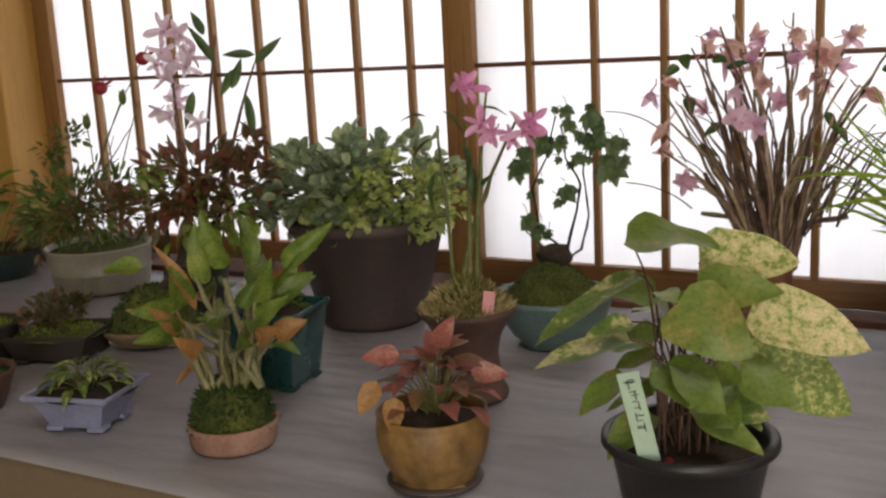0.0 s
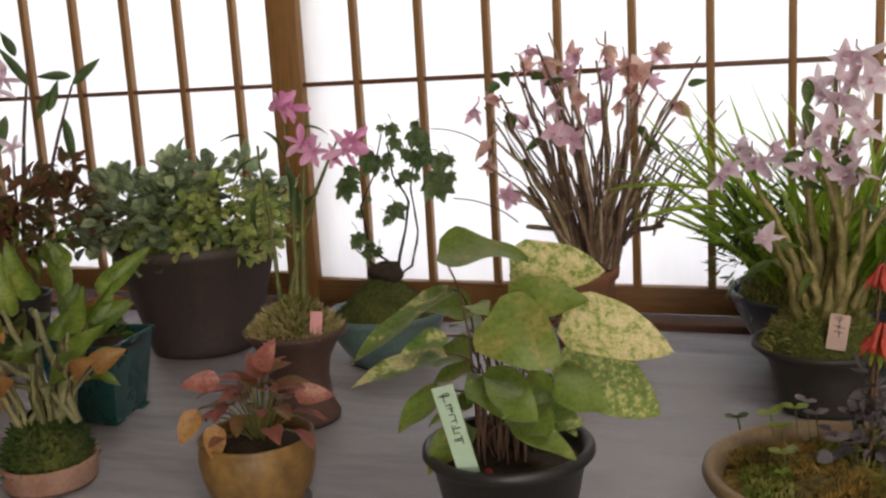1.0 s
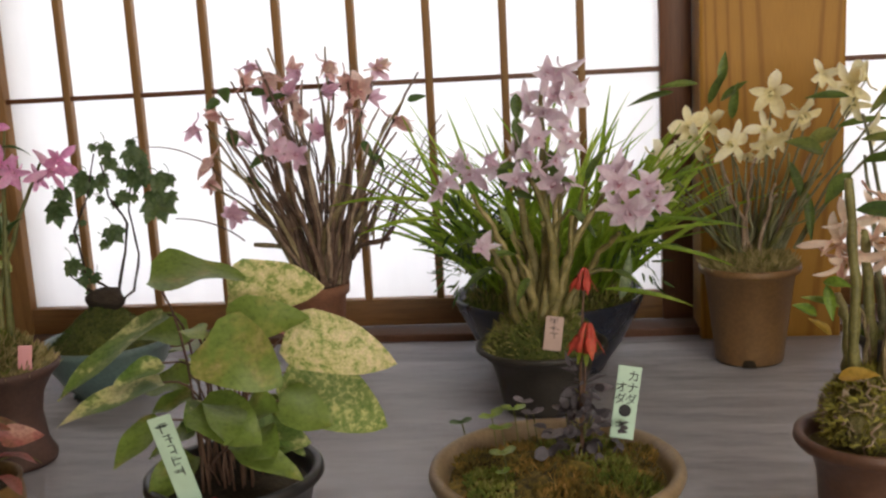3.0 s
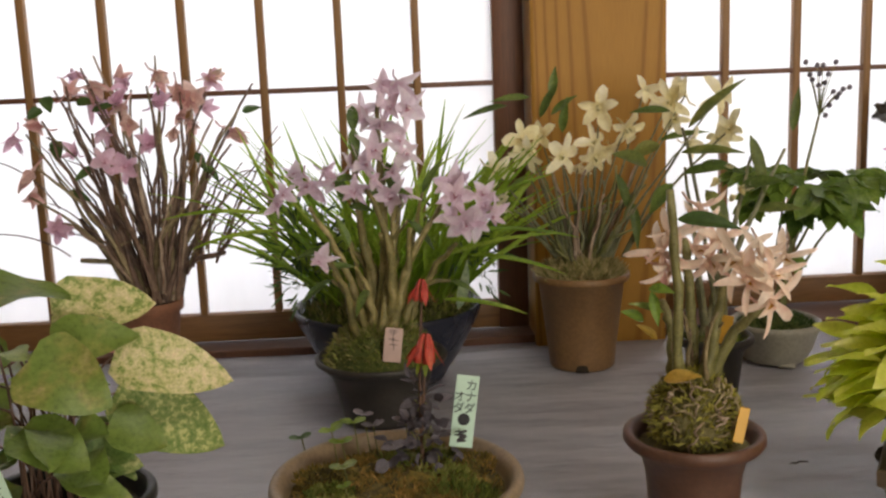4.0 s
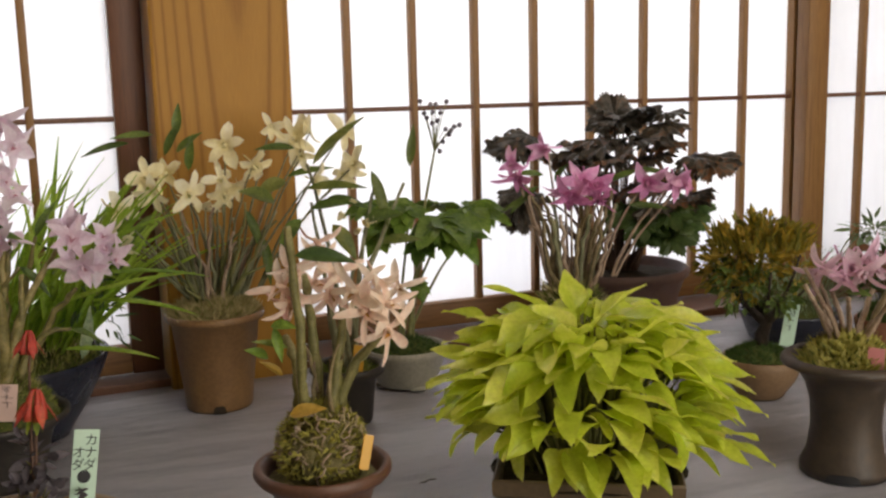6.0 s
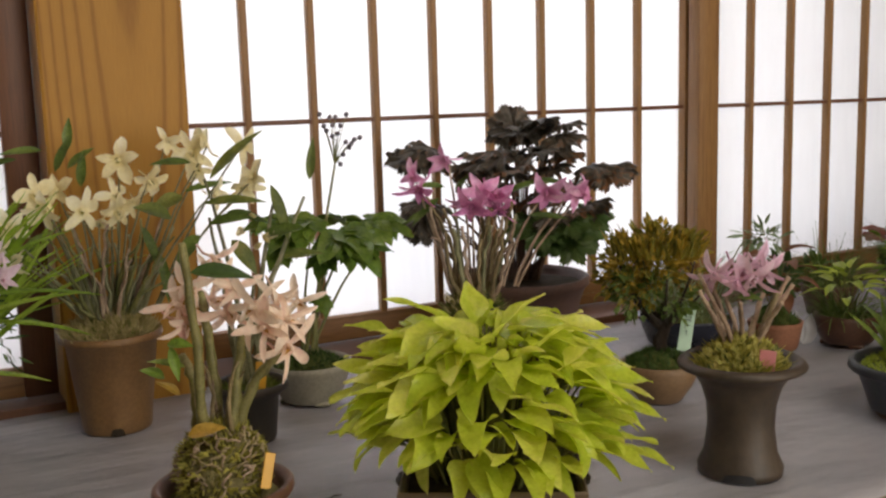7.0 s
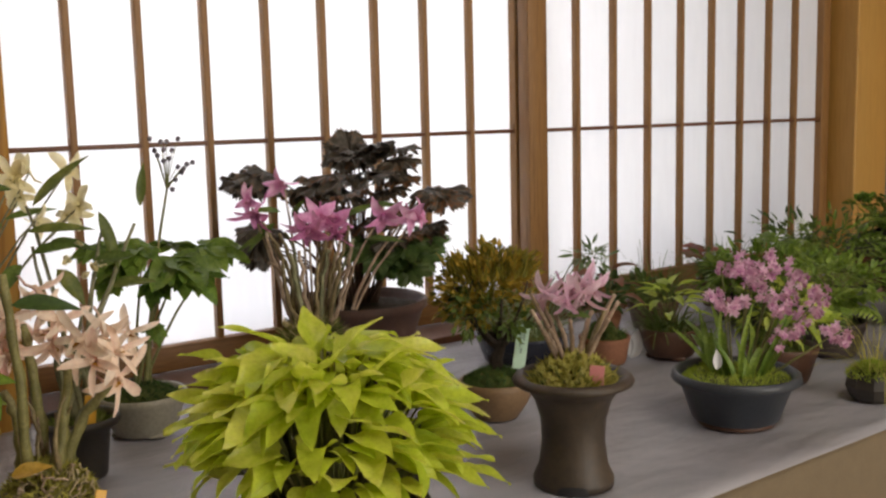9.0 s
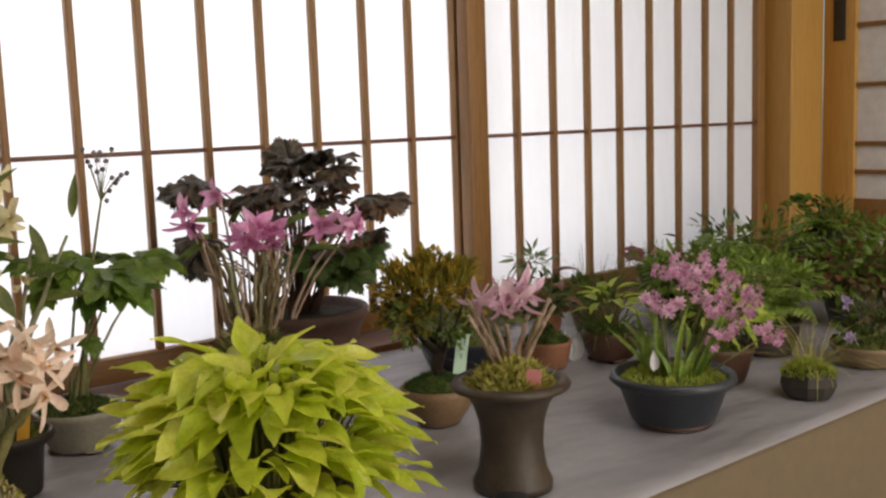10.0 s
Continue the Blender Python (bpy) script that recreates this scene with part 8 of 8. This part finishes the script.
def leafy_pots():
    """Pots of mixed foliage crowded behind the octagonal pot."""
    rows = ((1.131, 1.080, 0.044, "terra_dark", "leaf", "leaf_lime3", (0.055, 0.045, 0.035), 0.022, 0.010, "dark brown pot with low mixed green leaves", 0.095),
            (1.329, 1.121, 0.046, "dark_brown", "leaf_fresh", "leaf_fresh", (0.085, 0.07, 0.04), 0.018, 0.0065, "dark pot with dense trailing green foliage", 0.11),
            (1.396, 1.286, 0.05, "charcoal", "leaf_fresh2", "leaf_fresh", (0.10, 0.07, 0.03), 0.024, 0.009, "dark pot with arching mid-green leaves", 0.10),
            (1.614, 1.127, 0.045, "charcoal", "leaf_red", "leaf_fresh2", (0.075, 0.06, 0.035), 0.022, 0.012, "dark pot with bronze and green leaves", 0.10),
            (1.791, 1.119, 0.05, "charcoal", "leaf_fresh", "leaf_lime3", (0.09, 0.07, 0.045), 0.026, 0.008, "dark pot with fresh fern fronds", 0.11),
            (1.612, 1.327, 0.05, "charcoal", "leaf", "leaf_fresh2", (0.12, 0.08, 0.05), 0.022, 0.007, "dark pot with fine dark foliage", 0.12))
    for k, (x, y, h, pm, m1, m2, rad, L, W, lab, cz) in enumerate(rows):
        t = potted(lab, "potted plant", x, y, -40)
        add_pot(t, [(0.036, 0.0), (0.039, 0.005), (0.050, h), (0.052, h + 0.006)], M[pm], h, 0.005, soil="moss", mound=0.012)
        rng = random.Random(60 + k)
        bush(t, rng, 30, (0, 0, cz), rad, L, W, M[m1], "lance", 9, "foliage", 0.6, 0.7, 0.32, 0.25)
        bush(t, rng, 26, (0, 0, cz), rad, L, W, M[m2], "ovate", 9, "foliage", 0.6, 0.7, 0.32, 0.25)
        if k in (1, 2, 4, 5):
            ferns(t, rng, 13, (0, 0, h + 0.01), 0.15 if k == 5 else 0.12, 0.026, M["leaf_fern"])
    t = potted("slim dark pot with tall reddish stems and maple-like leaves", "potted plant", 1.444, 1.396, -42, 0.990)
    add_pot(t, [(0.03, 0.0), (0.042, 0.05), (0.044, 0.055)], M["charcoal"], 0.048, 0.005, soil="moss")
    rng = random.Random(70)
    for k in range(16):
        a = rng.uniform(-0.09, 0.09)
        p = Vector((a, rng.uniform(-0.03, 0.03), rng.uniform(0.12, 0.165) if a > -0.02 else rng.uniform(0.125, 0.14)))
        bm = bmesh.new()
        lobed(bm, aim(p, (a * 8, -1, -0.2), (0, -0.5, 1)), rng.uniform(0.016, 0.024), 5, 0.35, 0.08, -0.1, 0.08, 0, 40, k)
        part("leaf", bm, M["leaf_fresh2"] if a > -0.02 else M["leaf_red"], t)
        bm = bmesh.new()
        tube(bm, bez((a * 0.15, 0, 0.05), (a * 0.4, 0, 0.1), p, 6), 0.0012, 0.0007, 4)
        part("stalk", bm, M["stalk_red"], t)


leafy_pots()


def violet_bowl():
    t = potted("tan bowl with low greenery and pale violet flowers", "potted plant", 1.361, 0.968, -64.3, 0.989)
    add_pot(t, [(0.038, 0.0), (0.042, 0.004), (0.056, 0.026), (0.058, 0.032)], M["tan"], 0.028, 0.005, soil="moss", mound=0.02)
    fuzz(t, 0.05, 0.028, 0.02, M["moss_blade"], 700, 0.009, seed=33)
    rng = random.Random(71)
    bush(t, rng, 26, (0.0, 0, 0.06), (0.05, 0.045, 0.03), 0.018, 0.007, M["leaf"], "lance", 8)
    bush(t, rng, 10, (0.01, 0, 0.09), (0.03, 0.03, 0.02), 0.016, 0.007, M["leaf_redgreen"], "lance", 6)
    meshes = [star_mesh("flower", 0.019, 0.007, [M["violet"], M["throat"]], seed=130 + k, cup=0.9, droop=0.3) for k in range(2)]
    spots = [(-0.032, -0.02, 0.093), (-0.024, -0.02, 0.098), (-0.018, -0.05, 0.049), (-0.024, -0.05, 0.043)]
    scatter_flowers(t, meshes, spots, rng, (0, -0.6, 0.6), 0.5)
    canes(t, rng, [(0, 0, 0.03) for _ in spots], spots, 0.001, 0.0008, M["stem"], "stem", 0.01, 0.0)


M["violet"] = leafy("pale_violet_petal", [(0.2, (0.42, 0.34, 0.55)), (0.6, (0.58, 0.5, 0.68)), (0.85, (0.7, 0.64, 0.76))], 50, 0.5, 0.4)
violet_bowl()


def rock_planting():
    t = potted("dark standing rock planting draped with ferns on a black tray", "bonsai", 1.935, 1.365, -63.7, 0.82)
    add_pot(t, [(0.12, 0.004), (0.15, 0.03), (0.155, 0.034)], M["black"], 0.028, 0.006, squash=(1, 0.7), soil="moss", feet=3)
    rng = random.Random(72)
    bm = bmesh.new()
    bmesh.ops.create_icosphere(bm, subdivisions=4, radius=1)
    for v in bm.verts:
        n = 0.35 * noise.noise(v.co * 1.6) + 0.18 * noise.noise(v.co * 4.5) + 0.08 * noise.noise(v.co * 11)
        v.co *= 1 + n
        v.co = Vector((v.co.x * 0.095, v.co.y * 0.06, 0.09 + v.co.z * 0.07))
    part("rock", bm, M["rock"], t)
    bush(t, rng, 34, (0.03, 0, 0.165), (0.095, 0.06, 0.05), 0.024, 0.006, M["leaf"], "lance", 11, "foliage", 0.8, 0.5, 0.3, 0.25)
    bush(t, rng, 34, (0.02, -0.03, 0.15), (0.10, 0.06, 0.06), 0.024, 0.007, M["leaf_fresh"], "lance", 9, "foliage", 0.8, 0.5, 0.3, 0.25)
    tips = [(-0.06, 0.0, 0.222), (-0.026, 0.0, 0.228), (0.003, 0.0, 0.228), (-0.052, 0.0, 0.11), (-0.077, 0.0, 0.216)]
    canes(t, rng, [(p[0] * 0.6, -0.03, 0.08) for p in tips], tips, 0.0016, 0.001, M["cane"], "stem", 0.01, 0.0)
    ferns(t, rng, 16, (0.0, -0.02, 0.15), 0.13, 0.024, M["leaf_fern"])
    for p in tips:
        bush(t, rng, 4, p, (0.025, 0.015, 0.012), 0.02, 0.016, M["leaf_fresh2"], "round", 4, "foliage", 0.3, 0.8, 0.5, 0.1)


rock_planting()


def twig_scrap():
    t = thing("twig_scrap", pose(0.225, 1.140, TOP + 0.0025, 0, 0, 20), "tiny dark dry twig scrap lying on the table sheet", "plant debris")
    bm = bmesh.new()
    tube(bm, [Vector(p) for p in ((-0.006, 0, 0.0), (0.0, 0.001, 0.0012), (0.009, -0.001, 0.0))], 0.0008, 0.0005, 5, 0, 0.2)
    part("stick", bm, M["bark"], t)
    bm = bmesh.new()
    leaf(bm, aim((-0.004, 0, 0.0005), (-1, 0.4, 0.05)), 0.008, 0.003, "lance", 0.4, 0.3, 5)
    part("leaf", bm, M["bark"], t)


twig_scrap()
